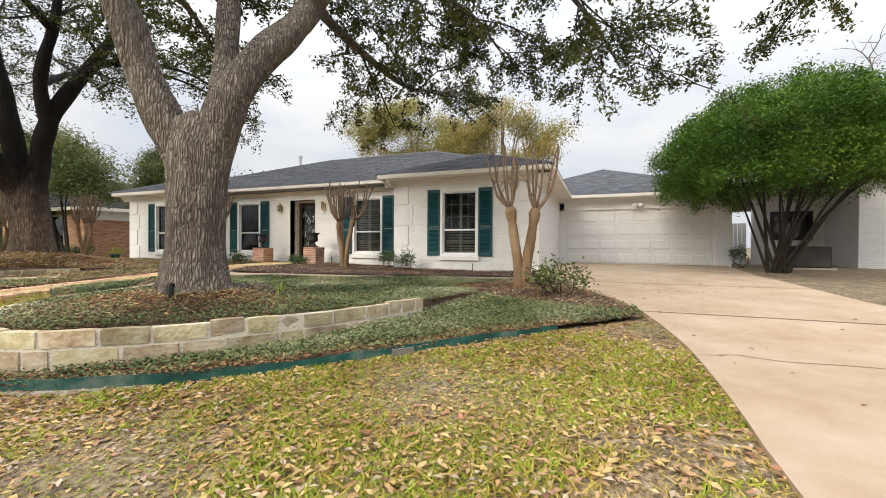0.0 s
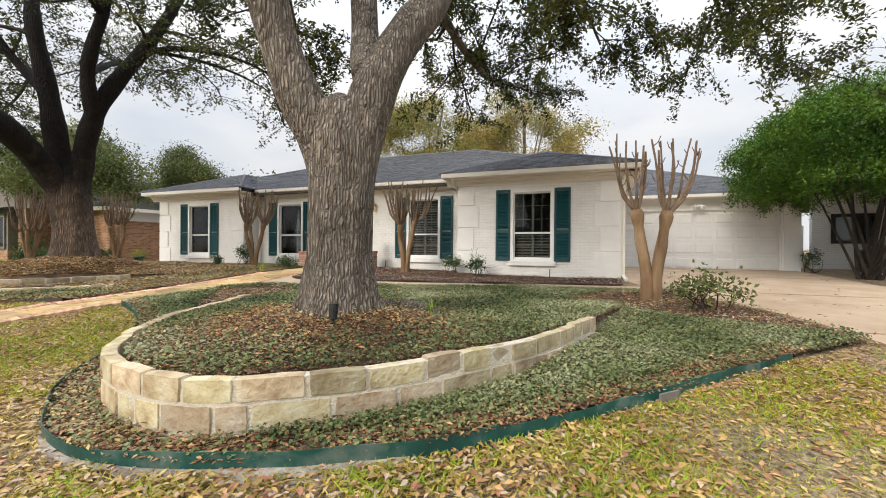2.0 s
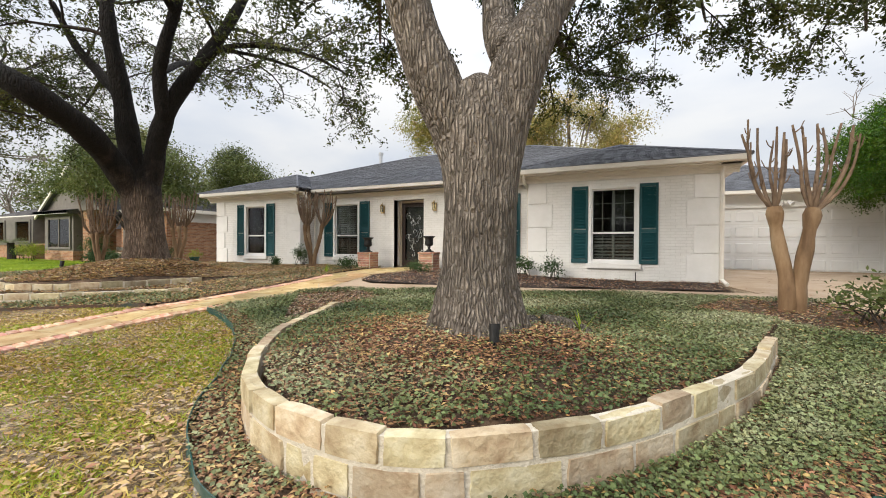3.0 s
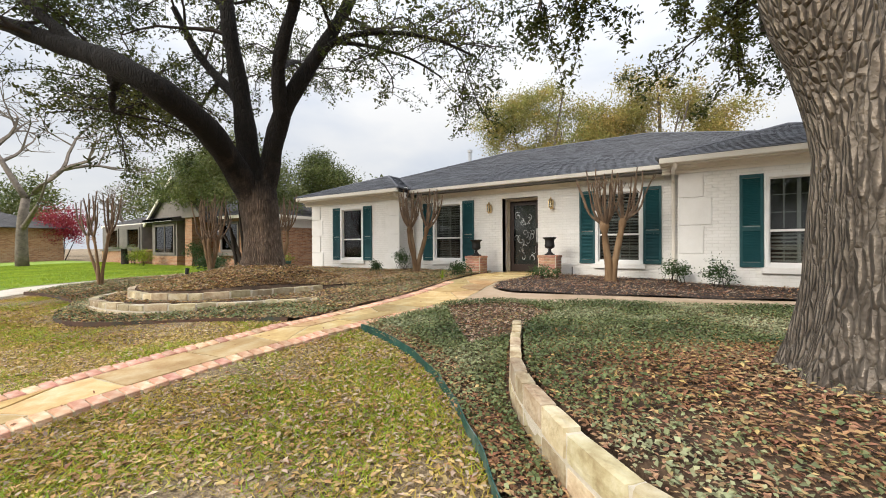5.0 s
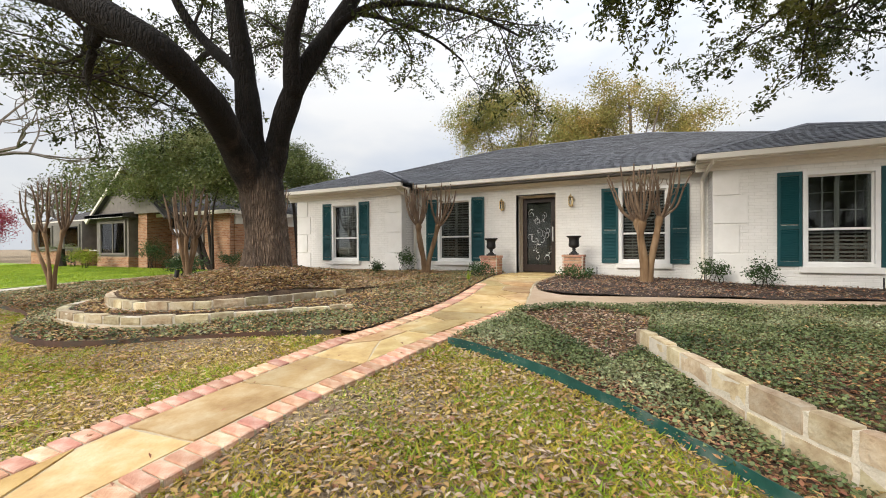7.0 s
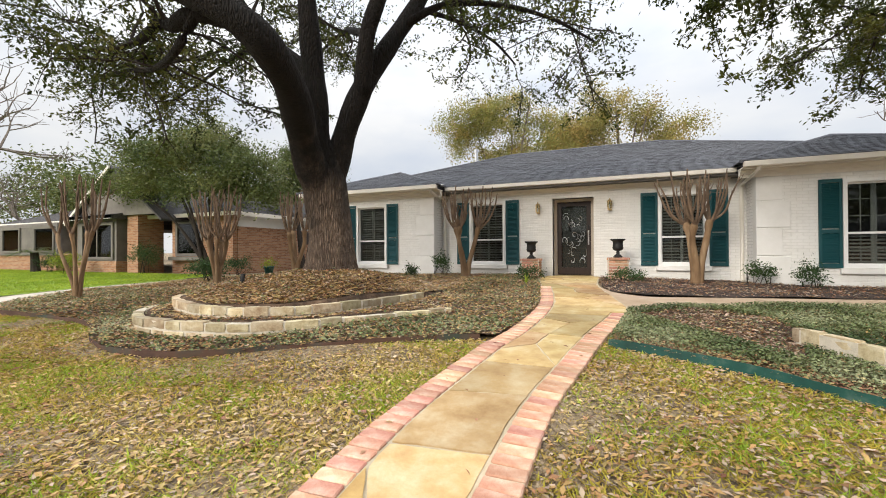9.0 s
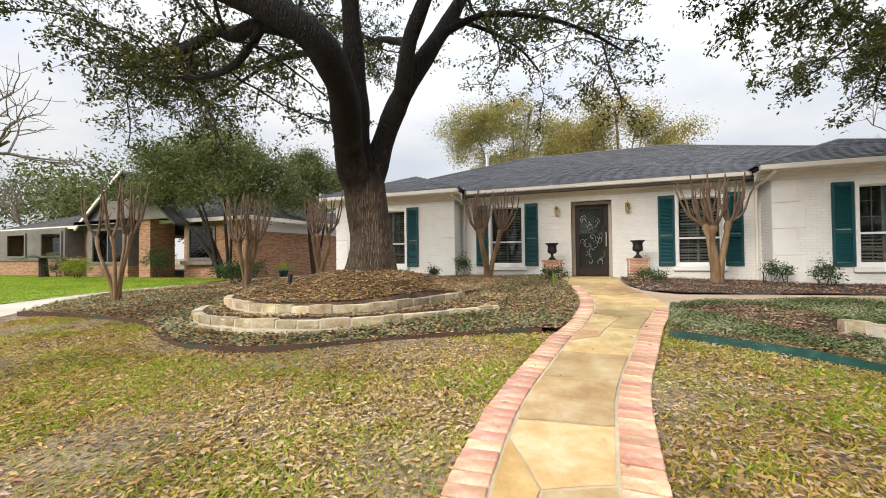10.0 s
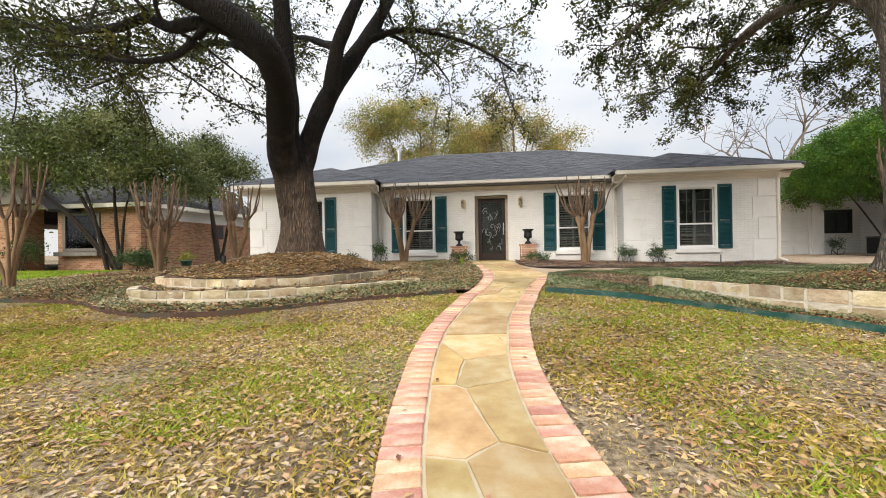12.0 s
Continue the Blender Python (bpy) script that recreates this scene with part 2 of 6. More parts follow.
M_WHIP = mat("brown_whip_bark", [(0.09, 0.058, 0.04), (0.23, 0.16, 0.105)], scale=6, rough=0.85, bump=0.2)
M_BARE = mat("pale_bare_bark", [(0.10, 0.08, 0.065), (0.22, 0.185, 0.155)], scale=5, rough=0.95, bump=0.3)
M_OAKLEAF = leaf_mat("oak_leaf", [(0.022, 0.034, 0.008), (0.058, 0.072, 0.016), (0.135, 0.135, 0.032)], trans=0.3)
M_BALLLEAF = leaf_mat("fine_evergreen_leaf", [(0.022, 0.062, 0.007), (0.060, 0.132, 0.011), (0.14, 0.235, 0.024)], hue=0.4, trans=0.12)
M_MAGLEAF = leaf_mat("glossy_evergreen_leaf", [(0.040, 0.062, 0.018), (0.11, 0.135, 0.042), (0.24, 0.25, 0.10)], rough=0.4)
M_FALLLEAF = leaf_mat("autumn_leaf", [(0.16, 0.19, 0.06), (0.30, 0.29, 0.09), (0.42, 0.30, 0.09)], trans=0.35)
M_ORANGELEAF = leaf_mat("orange_autumn_leaf", [(0.17, 0.19, 0.06), (0.32, 0.28, 0.09), (0.42, 0.30, 0.10)], trans=0.35)
M_YSHRUB = leaf_mat("yellow_green_shrub_leaf", [(0.16, 0.20, 0.02), (0.32, 0.36, 0.04)], hue=0.3)
M_IVY = leaf_mat("ivy_leaf", [(0.052, 0.080, 0.028), (0.15, 0.18, 0.072), (0.35, 0.36, 0.21)], rough=0.45, trans=0.1, hue=0.4)
M_DEAD = leaf_mat("fallen_leaf", [(0.28, 0.155, 0.06), (0.44, 0.29, 0.125), (0.56, 0.42, 0.22)], rough=0.8, trans=0.1, hue=0.35)
M_DEADRED = leaf_mat("russet_fallen_leaf", [(0.17, 0.082, 0.044), (0.31, 0.165, 0.088), (0.43, 0.27, 0.165)], rough=0.8, trans=0.1, hue=0.4)
M_PALELEAF = leaf_mat("bleached_fallen_leaf", [(0.34, 0.25, 0.18), (0.50, 0.39, 0.29)], rough=0.8, trans=0.05, hue=0.3)
M_BLADE = leaf_mat("grass_blade", [(0.28, 0.245, 0.030), (0.45, 0.36, 0.060), (0.56, 0.43, 0.14)], rough=0.6, trans=0.3, hue=0.3)
M_BLADEB = leaf_mat("bright_grass_blade", [(0.20, 0.30, 0.025), (0.36, 0.44, 0.045)], rough=0.6, trans=0.3, hue=0.25)
M_SHRUB = leaf_mat("shrub_leaf", [(0.03, 0.06, 0.02), (0.07, 0.12, 0.04)], hue=0.35)
M_REDSHRUB = leaf_mat("red_shrub_leaf", [(0.20, 0.02, 0.03), (0.38, 0.05, 0.07)], hue=0.35)
M_LAWN = mat("winter_lawn", [(0.05, 0.036, 0.022), (0.15, 0.108, 0.066), (0.29, 0.22, 0.135), (0.38, 0.31, 0.22)], scale=26, detail=8, rough=0.95, bump=1.0, bscale=60, coords="World", blotch=0.30)
M_GREENLAWN = mat("bright_green_lawn", [(0.15, 0.23, 0.03), (0.24, 0.33, 0.05)], scale=4, rough=0.95, bump=0.8, bscale=50, coords="World", blotch=0.1)
M_SOIL = mat("leafy_bed_soil", [(0.03, 0.02, 0.014), (0.08, 0.05, 0.031), (0.16, 0.105, 0.065)], scale=7, rough=1.0, bump=1.0, bscale=45, coords="World", blotch=0.2)
M_MULCH = mat("dark_bark_mulch", [(0.028, 0.018, 0.014), (0.065, 0.042, 0.032)], scale=9, rough=1.0, bump=1.0, bscale=45, coords="World", blotch=0.2)
M_EDGE = mat("green_enamel_edging", [(0.008, 0.042, 0.036), (0.012, 0.075, 0.062), (0.13, 0.17, 0.15)], scale=3.5, rough=0.5, bump=0.1, blotch=0.25)
M_RUST = mat("rusted_edging", [(0.05, 0.025, 0.018), (0.09, 0.048, 0.032), (0.012, 0.06, 0.05)], scale=1.6, rough=0.8, bump=0.2)
M_BRICKWALL = brick_mat("orange_house_brick", (0.25, 0.105, 0.052), (0.44, 0.24, 0.135), (0.36, 0.29, 0.22))
M_WBRICK = brick_mat("white_house_brick", (0.74, 0.73, 0.71), (0.78, 0.77, 0.75), (0.60, 0.59, 0.57))
M_SIDING = mat("grey_lap_siding", [(0.13, 0.118, 0.105), (0.20, 0.18, 0.16)], scale=3, rough=0.7, bump=0.1)
M_ASPHALT = mat("street_asphalt", [(0.04, 0.04, 0.04), (0.07, 0.07, 0.068)], scale=6, rough=0.95, bump=0.4, coords="World")


# ---------------------------------------------------------------- helpers
def thing(name, loc, label, category, group="", kind=""):
    e = new(name)
    e.location = loc
    e.empty_display_size = 0.1
    return tagged(e, label, category, group, kind)


def undo(parent):
    """The inverse of a parent's pose: things stand at their base, parts keep world metres."""
    return Matrix.Translation(-parent.location) if parent.parent is None else Matrix()


def part(name, bm, material, parent=None, label="", smooth=False):
    """Links a bmesh, or (vertices, faces), given in world metres, as one mesh object under a thing or a part."""
    me = bpy.data.meshes.new(name)
    if isinstance(bm, tuple):
        me.from_pydata(bm[0], [], bm[1])
    else:
        bm.normal_update()
        bm.to_mesh(me)
        bm.free()
    me.materials.append(material)
    if smooth:
        me.polygons.foreach_set("use_smooth", np.ones(len(me.polygons), dtype=bool))
    ob = new(name, me)
    if parent is not None:
        ob.parent = parent
        ob.matrix_parent_inverse = undo(parent)
    if label:
        ob["label"] = label
    return ob


def piece(name, me, m, parent):
    """One of many alike pieces on a shared mesh, at the world pose m."""
    ob = new(name, me)
    ob.parent = parent
    ob.matrix_parent_inverse = undo(parent)
    ob.matrix_basis = m
    return ob


def solo(name, bm, material, label, category, kind="", group="", smooth=False):
    return tagged(part(name, bm, material, None, "", smooth), label, category, group, kind)


def box(bm, x0, x1, y0, y1, z0, z1):
    v = [bm.verts.new((x, y, z)) for x in (x0, x1) for y in (y0, y1) for z in (z0, z1)]
    for f in ((0, 1, 3, 2), (4, 6, 7, 5), (0, 4, 5, 1), (2, 3, 7, 6), (0, 2, 6, 4), (1, 5, 7, 3)):
        bm.faces.new([v[i] for i in f])
    return bm


def boxes(*bs):
    bm = bmesh.new()
    for b in bs:
        box(bm, *b)
    return bm


def bevelled(bm, w=0.01, seg=1):
    bmesh.ops.recalc_face_normals(bm, faces=bm.faces)
    bmesh.ops.bevel(bm, geom=bm.edges[:], offset=w, segments=seg, affect="EDGES", profile=0.6)
    return bm


def lathe(bm, cx, cy, prof, n=20):
    rings = []
    for r, z in prof:
        rings.append([bm.verts.new((cx + r * math.cos(2 * math.pi * i / n), cy + r * math.sin(2 * math.pi * i / n), z)) for i in range(n)])
    for a, b in zip(rings, rings[1:]):
        for i in range(n):
            bm.faces.new((a[i], a[(i + 1) % n], b[(i + 1) % n], b[i]))
    bm.faces.new(rings[0][::-1])
    bm.faces.new(rings[-1])
    return bm


def spline(pts, step=0.12):
    """A smooth curve through a few control points, as evenly spaced points."""
    P = [np.array(p, float) for p in pts]
    P = [2 * P[0] - P[1]] + P + [2 * P[-1] - P[-2]]
    out = []
    for a, b, c, d in zip(P, P[1:], P[2:], P[3:]):
        n = max(2, int(np.linalg.norm(c - b) / step))
        for i in range(n):
            t = i / n
            out.append(0.5 * (2 * b + (c - a) * t + (2 * a - 5 * b + 4 * c - d) * t * t + (3 * b - a - 3 * c + d) * t ** 3))
    out.append(P[-2])
    return out


def even(pts, step):
    """The same curve with points every step metres."""
    P = np.array(pts)
    s = np.concatenate([[0], np.cumsum(np.linalg.norm(np.diff(P, axis=0), axis=1))])
    n = max(1, int(round(s[-1] / step)))
    q = np.linspace(0, s[-1], n + 1)
    return np.stack([np.interp(q, s, P[:, k]) for k in range(P.shape[1])], 1)


def tube(V, F, pts, radii, n=8, rough=0.0, rng=None):
    """Adds a tapered limb along pts to the lists V, F."""
    P = [np.array(p, float) for p in pts]
    base = len(V)
    up = np.array((0.31, 0.17, 0.93))
    for i, p in enumerate(P):
        d = P[min(i + 1, len(P) - 1)] - P[max(i - 1, 0)]
        d = d / (np.linalg.norm(d) + 1e-9)
        a = np.cross(d, np.array((1.0, 0.13, 0.0)) if abs(d[0]) < 0.85 else up)
        a /= np.linalg.norm(a)
        b = np.cross(d, a)
        for k in range(n):
            r = radii[i] * (1 + (rng.uniform(-rough, rough) if rough else 0))
            ang = 2 * math.pi * k / n
            V.append(tuple(p + r * (math.cos(ang) * a + math.sin(ang) * b)))
    for i in range(len(P) - 1):
        for k in range(n):
            F.append((base + i * n + k, base + i * n + (k + 1) % n, base + (i + 1) * n + (k + 1) % n, base + (i + 1) * n + k))
    F.append(tuple(base + k for k in range(n))[::-1])
    F.append(tuple(base + (len(P) - 1) * n + k for k in range(n)))


def leaves(centres, size, rng, aspect=0.5, flat=0.0, droop=0.0):
    """Leaf blades folded along the midrib, one per centre, heads turned at random; flat: how much they lie level."""
    C = np.asarray(centres, float)
    n = len(C)
    d = rng.normal(size=(n, 3))
    d[:, 2] = d[:, 2] * (1 - flat) - droop
    d /= np.linalg.norm(d, axis=1)[:, None]
    nrm = rng.normal(size=(n, 3))
    nrm[:, 2] += flat * 6
    w = np.cross(d, nrm)
    w /= np.linalg.norm(w, axis=1)[:, None] + 1e-9
    u = np.cross(w, d)
    L = (size * rng.uniform(0.6, 1.3, n))[:, None]
    W = L * aspect * 0.5
    base, tip = C - d * L * 0.5, C + d * L * 0.5
    mid = C + u * L * 0.02
    lft, rgt = mid + w * W + u * W * 0.35, mid - w * W + u * W * 0.35
    V = np.stack([base, lft, tip, rgt], 1).reshape(-1, 3)
    i = np.arange(n)[:, None] * 4
    F = np.concatenate([i + np.array([[0, 1, 2]]), i + np.array([[0, 2, 3]])], 0)
    return V, F


def raw_mesh(name, V, F, material, parent=None, label=""):
    """A large triangle mesh from arrays."""
    me = bpy.data.meshes.new(name)
    V, F = np.asarray(V, np.float32), np.asarray(F, np.int32)
    me.vertices.add(len(V))
    me.vertices.foreach_set("co", V.ravel())
    me.loops.add(F.size)
    me.loops.foreach_set("vertex_index", F.ravel())
    me.polygons.add(len(F))
    me.polygons.foreach_set("loop_start", np.arange(len(F), dtype=np.int32) * F.shape[1])
    me.update(calc_edges=True)
    me.materials.append(material)
    ob = new(name, me)
    if parent is not None:
        ob.parent = parent
        ob.matrix_parent_inverse = undo(parent)
    if label:
        ob["label"] = label
    return ob


def inside(pts, poly):
    """Which of the points lie in the polygon."""
    x, y = pts[:, 0], pts[:, 1]
    r = np.zeros(len(pts), bool)
    P = np.array(poly)[:, :2]
    for (x0, y0), (x1, y1) in zip(P, np.roll(P, -1, 0)):
        hit = ((y0 > y) != (y1 > y)) & (x < (x1 - x0) * (y - y0) / (y1 - y0 + 1e-12) + x0)
        r ^= hit
    return r


def edge_distance(pts, line):
    """Distance in plan from points to a polyline."""
    P = np.array(line)[:, :2]
    best = np.full(len(pts), 1e9)
    for a, b in zip(P, P[1:]):
        ab = b - a
        t = np.clip(((pts - a) @ ab) / (ab @ ab + 1e-12), 0, 1)
        best = np.minimum(best, np.linalg.norm(pts - (a + t[:, None] * ab), axis=1))
    return best


# ---------------------------------------------------------------- ground levels and plan curves
LEFT_Y, LEFT_Z = [-40, -20, -13.1, -10.6, -8.9, -7.5, -5.5, -3, 0], [-1.5, -1.20, -0.76, -0.55, -0.42, -0.29, -0.17, -0.05, -0.03]
RIGHT_Y, RIGHT_Z = [-40, -20, -13, -11, -9, -6.3, -4.5, -1, 6], [-1.5, -1.10, -0.70, -0.56, -0.43, -0.335, -0.22, -0.13, -0.10]


def level(x, y):
    """Height of the natural ground: it falls towards the street, more on the west side."""
    x, y = np.asarray(x, float), np.asarray(y, float)
    s = np.clip((x - 1) / 5, 0, 1)
    s = s * s * (3 - 2 * s)
    z = (1 - s) * np.interp(y, LEFT_Y, LEFT_Z) + s * np.interp(y, RIGHT_Y, RIGHT_Z)
    w = np.clip((-x - 8) / 4, 0, 1)
    z = z * (1 - w) + w * np.interp(y, [-40, -14, -8, -5, 0], [-1.5, -0.82, -0.36, -0.30, -0.22])
    return z


TREE_A, TREE_B = (5.6, -7.72), (-3.35, -5.4)
WALL_A = spline([(3.05, -6.42), (3.45, -7.45), (3.75, -8.1), (4.17, -8.68), (4.6, -9.13), (5.05, -9.38), (5.5, -9.48), (5.98, -9.42), (6.5, -9.07), (6.9, -8.65), (7.33, -8.0), (7.6, -7.5), (7.97, -6.45)])
WALL_B_LOW = spline([(-5.15, -7.3), (-4.85, -7.75), (-4.1, -8.18), (-3.3, -8.22), (-2.5, -8.05), (-1.95, -7.65), (-1.45, -7.05), (-0.65, -6.1)])
WALL_B_TOP = spline([(-5.25, -6.7), (-4.75, -7.3), (-3.8, -7.72), (-2.9, -7.78), (-2.25, -7.4), (-1.8, -6.5), (-1.45, -5.3)])
EDGE_A = spline([(1.38, -7.15), (2.0, -7.38), (2.65, -7.7), (3.2, -8.13), (3.85, -8.75), (4.25, -9.24), (4.8, -9.58), (5.4, -9.74), (6.1, -9.62), (6.95, -9.23), (7.5, -8.82), (8.0, -8.3), (8.45, -7.85), (9.0, -7.2), (9.6, -6.58)])
EDGE_B = spline([(0.1, -7.25), (-0.6, -7.55), (-1.2, -7.82), (-1.85, -8.2), (-2.6, -8.62), (-3.5, -8.74), (-4.35, -8.54), (-5.3, -8.1), (-6.4, -7.97), (-7.7, -8.0), (-8.7, -8.1)])
WALK_L = spline([(-0.2, -0.62), (-0.15, -1.6), (0.1, -3.0), (0.42, -5.2), (0.36, -6.7), (0.2, -7.6), (0.08, -8.4), (0.0, -9.1), (0.0, -9.9), (0.05, -10.5), (0.13, -11.2), (0.25, -11.8), (0.45, -12.6), (0.7, -13.6), (0.85, -15)])
WALK_R = spline([(1.22, -0.62), (1.2, -1.6), (1.24, -3.0), (1.5, -4.4), (1.65, -5.5), (1.38, -6.8), (1.18, -7.9), (1.04, -8.7), (1.0, -9.5), (1.0, -10.1), (1.07, -10.8), (1.17, -11.3), (1.35, -12), (1.6, -12.8), (1.85, -13.8), (2.0, -15)])
SIDE_LO = spline([(1.65, -5.45), (2.1, -5.08), (2.55, -4.85), (4.55, -3.95), (6.3, -3.22), (8.3, -3.0), (9.6, -2.9)])
SIDE_HI = spline([(1.24, -2.95), (1.42, -3.6), (1.8, -3.95), (2.3, -3.97), (4.6, -3.05), (6.4, -2.45), (8.1, -2.15), (9.3, -2.0)])
DRIVE_L = spline([(11.1, -16.0), (10.85, -12.0), (10.75, -9.0), (10.77, -8.1), (10.72, -6.6), (10.43, -5.14), (9.82, -3.8), (9.1, -2.6), (8.62, -1.2)])
BED_A = [*EDGE_A, (10.5, -5.8), (10.38, -5.1), (9.75, -3.8), (9.45, -2.95), *SIDE_LO[::-1][6:], (1.62, -5.6), (1.5, -6.3)]
BED_B = [*[p for p in WALK_L if p[1] > -7.3], *EDGE_B, (-9.0, -7.85), (-9.8, -7.0), (-10.35, -6.2), (-10.45, -4.8), (-10.1, -3.2), (-9.1, -1.8), (-8.3, -0.3), (-7.6, -0.3), (-0.3, -0.1), (-0.15, -0.5)]
BED_C = [(1.24, -0.1), (1.22, -1.6), *SIDE_HI[:-8], (8.5, -2.0), (8.55, -0.6), (4.4, -0.1)]


def shifted(curve, d):
    """The curve moved to its left by d metres."""
    P = np.array(curve)
    t = np.gradient(P, axis=0)
    t /= np.linalg.norm(t, axis=1)[:, None]
    return [tuple(p) for p in P + np.stack([-t[:, 1], t[:, 0]], 1) * d]


TERRACE_A = [*shifted(WALL_A, 0.12), (8.3, -5.2), (7.8, -3.6), (3.0, -5.0)]
TERRACE_LOW = [*shifted(WALL_B_LOW, 0.12), (-0.9, -4.8), (-5.4, -5.2)]
TERRACE_TOP = [*shifted(WALL_B_TOP, 0.10), (-1.3, -3.0), (-6.2, -3.0), (-6.0, -6.0)]


def ripple(x, y, s=0.9, a=0.02):
    return a * (np.sin(x * 3.1 / s + 1.3 * np.sin(y * 2.3 / s)) + np.sin(y * 3.7 / s + 1.7 * np.sin(x * 1.9 / s)))


def bed_level(x, y, which):
    x, y = np.asarray(x, float), np.asarray(y, float)
    P = np.stack([x, y], 1)
    z = level(x, y) + 0.05
    if which == "a":
        d = np.hypot(x - TREE_A[0], y - TREE_A[1])
        t = inside(P, TERRACE_A)
        z = np.where(t, np.maximum(z, -0.155 + 0.21 * np.exp(-(d / 1.2) ** 2)), z)
    if which == "b":
        d = np.hypot((x - TREE_B[0]) * 0.9, y - TREE_B[1])
        z = np.where(inside(P, TERRACE_LOW), np.maximum(z, -0.137), z)
        z = np.where(inside(P, TERRACE_TOP), np.maximum(z, np.minimum(-0.08, z + 0.4 * np.clip((-1.3 - x) / 0.5, 0, 1)) + 0.46 * np.exp(-(d / 1.75) ** 2) * np.clip((-1.2 - x) / 1.1, 0, 1)), z)
    return z + ripple(x, y, 0.9, 0.008)


def sheet(name, xs, ys, height, poly, material, label, category):
    """A piece of ground on a grid, kept where its squares lie in the polygon."""
    X, Y = np.meshgrid(xs, ys)
    X, Y = X.ravel(), Y.ravel()
    Z = height(X, Y)
    nx, ny = len(xs), len(ys)
    i = (np.arange(ny - 1)[:, None] * nx + np.arange(nx - 1)[None]).ravel()
    F = np.stack([i, i + 1, i + nx + 1, i + nx], 1)
    if poly is not None:
        c = np.stack([X[F].mean(1), Y[F].mean(1)], 1)
        F = F[inside(c, poly) & (edge_distance(c, [*poly, poly[0]]) > 0.045)]
        used = np.unique(F)
        back = np.zeros(len(X), int)
        back[used] = np.arange(len(used))
        X, Y, Z, F = X[used], Y[used], Z[used], back[F]
    ob = raw_mesh(name, np.stack([X, Y, Z], 1), F, material)
    ob.data.polygons.foreach_set("use_smooth", np.ones(len(F), dtype=bool))
    return tagged(ob, label, category, "", "structure")


near_x, near_y = np.arange(-14, 16.01, 0.2), np.arange(-18, 1.01, 0.2)
far = [3, 8, 20, 50, 120, 300, 800, 2000]
gx = np.concatenate([[-14 - f for f in far[::-1]], near_x, [16 + f for f in far]])
gy = np.concatenate([[-18 - f for f in far[::-1]], near_y, [1 + f for f in far]])
sheet("ground", gx, gy, lambda x, y: level(x, y) + np.where(np.hypot(x, y) < 20, ripple(x, y, 1.3, 0.012), 0), None, M_LAWN,
      "winter-yellow lawn strewn with fallen oak leaves", "lawn")
sheet("neighbour_lawn", np.arange(-40, -8.9, 0.25), np.arange(-12, 0.6, 0.2), lambda x, y: level(x, y) + 0.035,
      [(-40, -12), (-10.2, -10.5), (-10.5, -9), (-11.0, -7.6), (-11.6, -6.0), (-12.0, -4.6), (-11.7, -3.0), (-12.6, -0.2), (-40, 0.05)], M_GREENLAWN, "bright green winter lawn before the neighbouring house", "lawn")
fine = 0.07
sheet("planting_bed", np.arange(1.2, 11.2, fine), np.arange(-10.2, -2.0, fine), lambda x, y: bed_level(x, y, "a"), BED_A, M_SOIL,
      "ivy and leaf-covered raised bed round the oak", "planting bed")
sheet("planting_bed", np.arange(-10.7, 1.0, fine), np.arange(-9.1, 0.1, fine), lambda x, y: bed_level(x, y, "b"), BED_B, M_SOIL,
      "terraced bed mounded with brown oak leaves", "planting bed")
sheet("planting_bed", np.arange(1.0, 8.8, fine), np.arange(-4.0, 0.1, fine), lambda x, y: bed_level(x, y, "c"), BED_C, M_MULCH,
      "dark mulched bed along the white house wall", "planting bed")


def strip(name, left, right, lift, depth, material, parent=None, n=60, label="", category=""):
    """Paving between two plan curves, laid on the ground with its own thickness."""
    q = np.linspace(0, 1, n + 1)

    def along(P):
        P = np.array(P)
        s = np.concatenate([[0], np.cumsum(np.linalg.norm(np.diff(P, axis=0), axis=1))])
        return np.stack([np.interp(q * s[-1], s, P[:, k]) for k in range(2)], 1)
    A, B = along(left), along(right)
    V, F = [], []
    for a, b in zip(A, B):
        for p, dz in ((a, lift), (b, lift), (b, -depth), (a, -depth)):
            V.append((p[0], p[1], float(level(*p)) + dz))
    for i in range(n):
        o = 4 * i
        for k in range(4):
            F.append((o + k, o + (k + 1) % 4, o + 4 + (k + 1) % 4, o + 4 + k))
    F += [(0, 1, 2, 3), (4 * n + 3, 4 * n + 2, 4 * n + 1, 4 * n)]
    ob = part(name, (V, F), material, parent)
    bm = bmesh.new()
    bm.from_mesh(ob.data)
    bmesh.ops.recalc_face_normals(bm, faces=bm.faces)
    bm.to_mesh(ob.data)
    bm.free()
    return tagged(ob, label, category, "", "" if parent else "structure")


# drive: slabs with open joints
drive = thing("driveway", (12, -2, 0), "tan stained concrete driveway with dark joints", "driveway", kind="structure")


def drive_left(y):
    P = np.array(DRIVE_L)
    return float(np.interp(y, P[:, 1], P[:, 0])) if y < -1.2 else 8.62


def drive_right(y):
    return float(np.interp(y, [-16, -8, -3.7, 0, 5.95], [14.5, 13.7, 13.4, 13.4, 14.2]))


def drive_slab(y0, y1):
    n = 14
    ys = np.linspace(y0, y1, n)
    strip("slab", [(drive_left(y), y) for y in ys], [(drive_right(y), y) for y in ys], 0.035, 0.12, M_CONC, drive, n)


for y0, y1 in ((-16, -9.62), (-9.6, -5.40), (-5.38, -2.42), (-2.40, 1.5), (1.52, 6.0)):
    drive_slab(y0, y1)


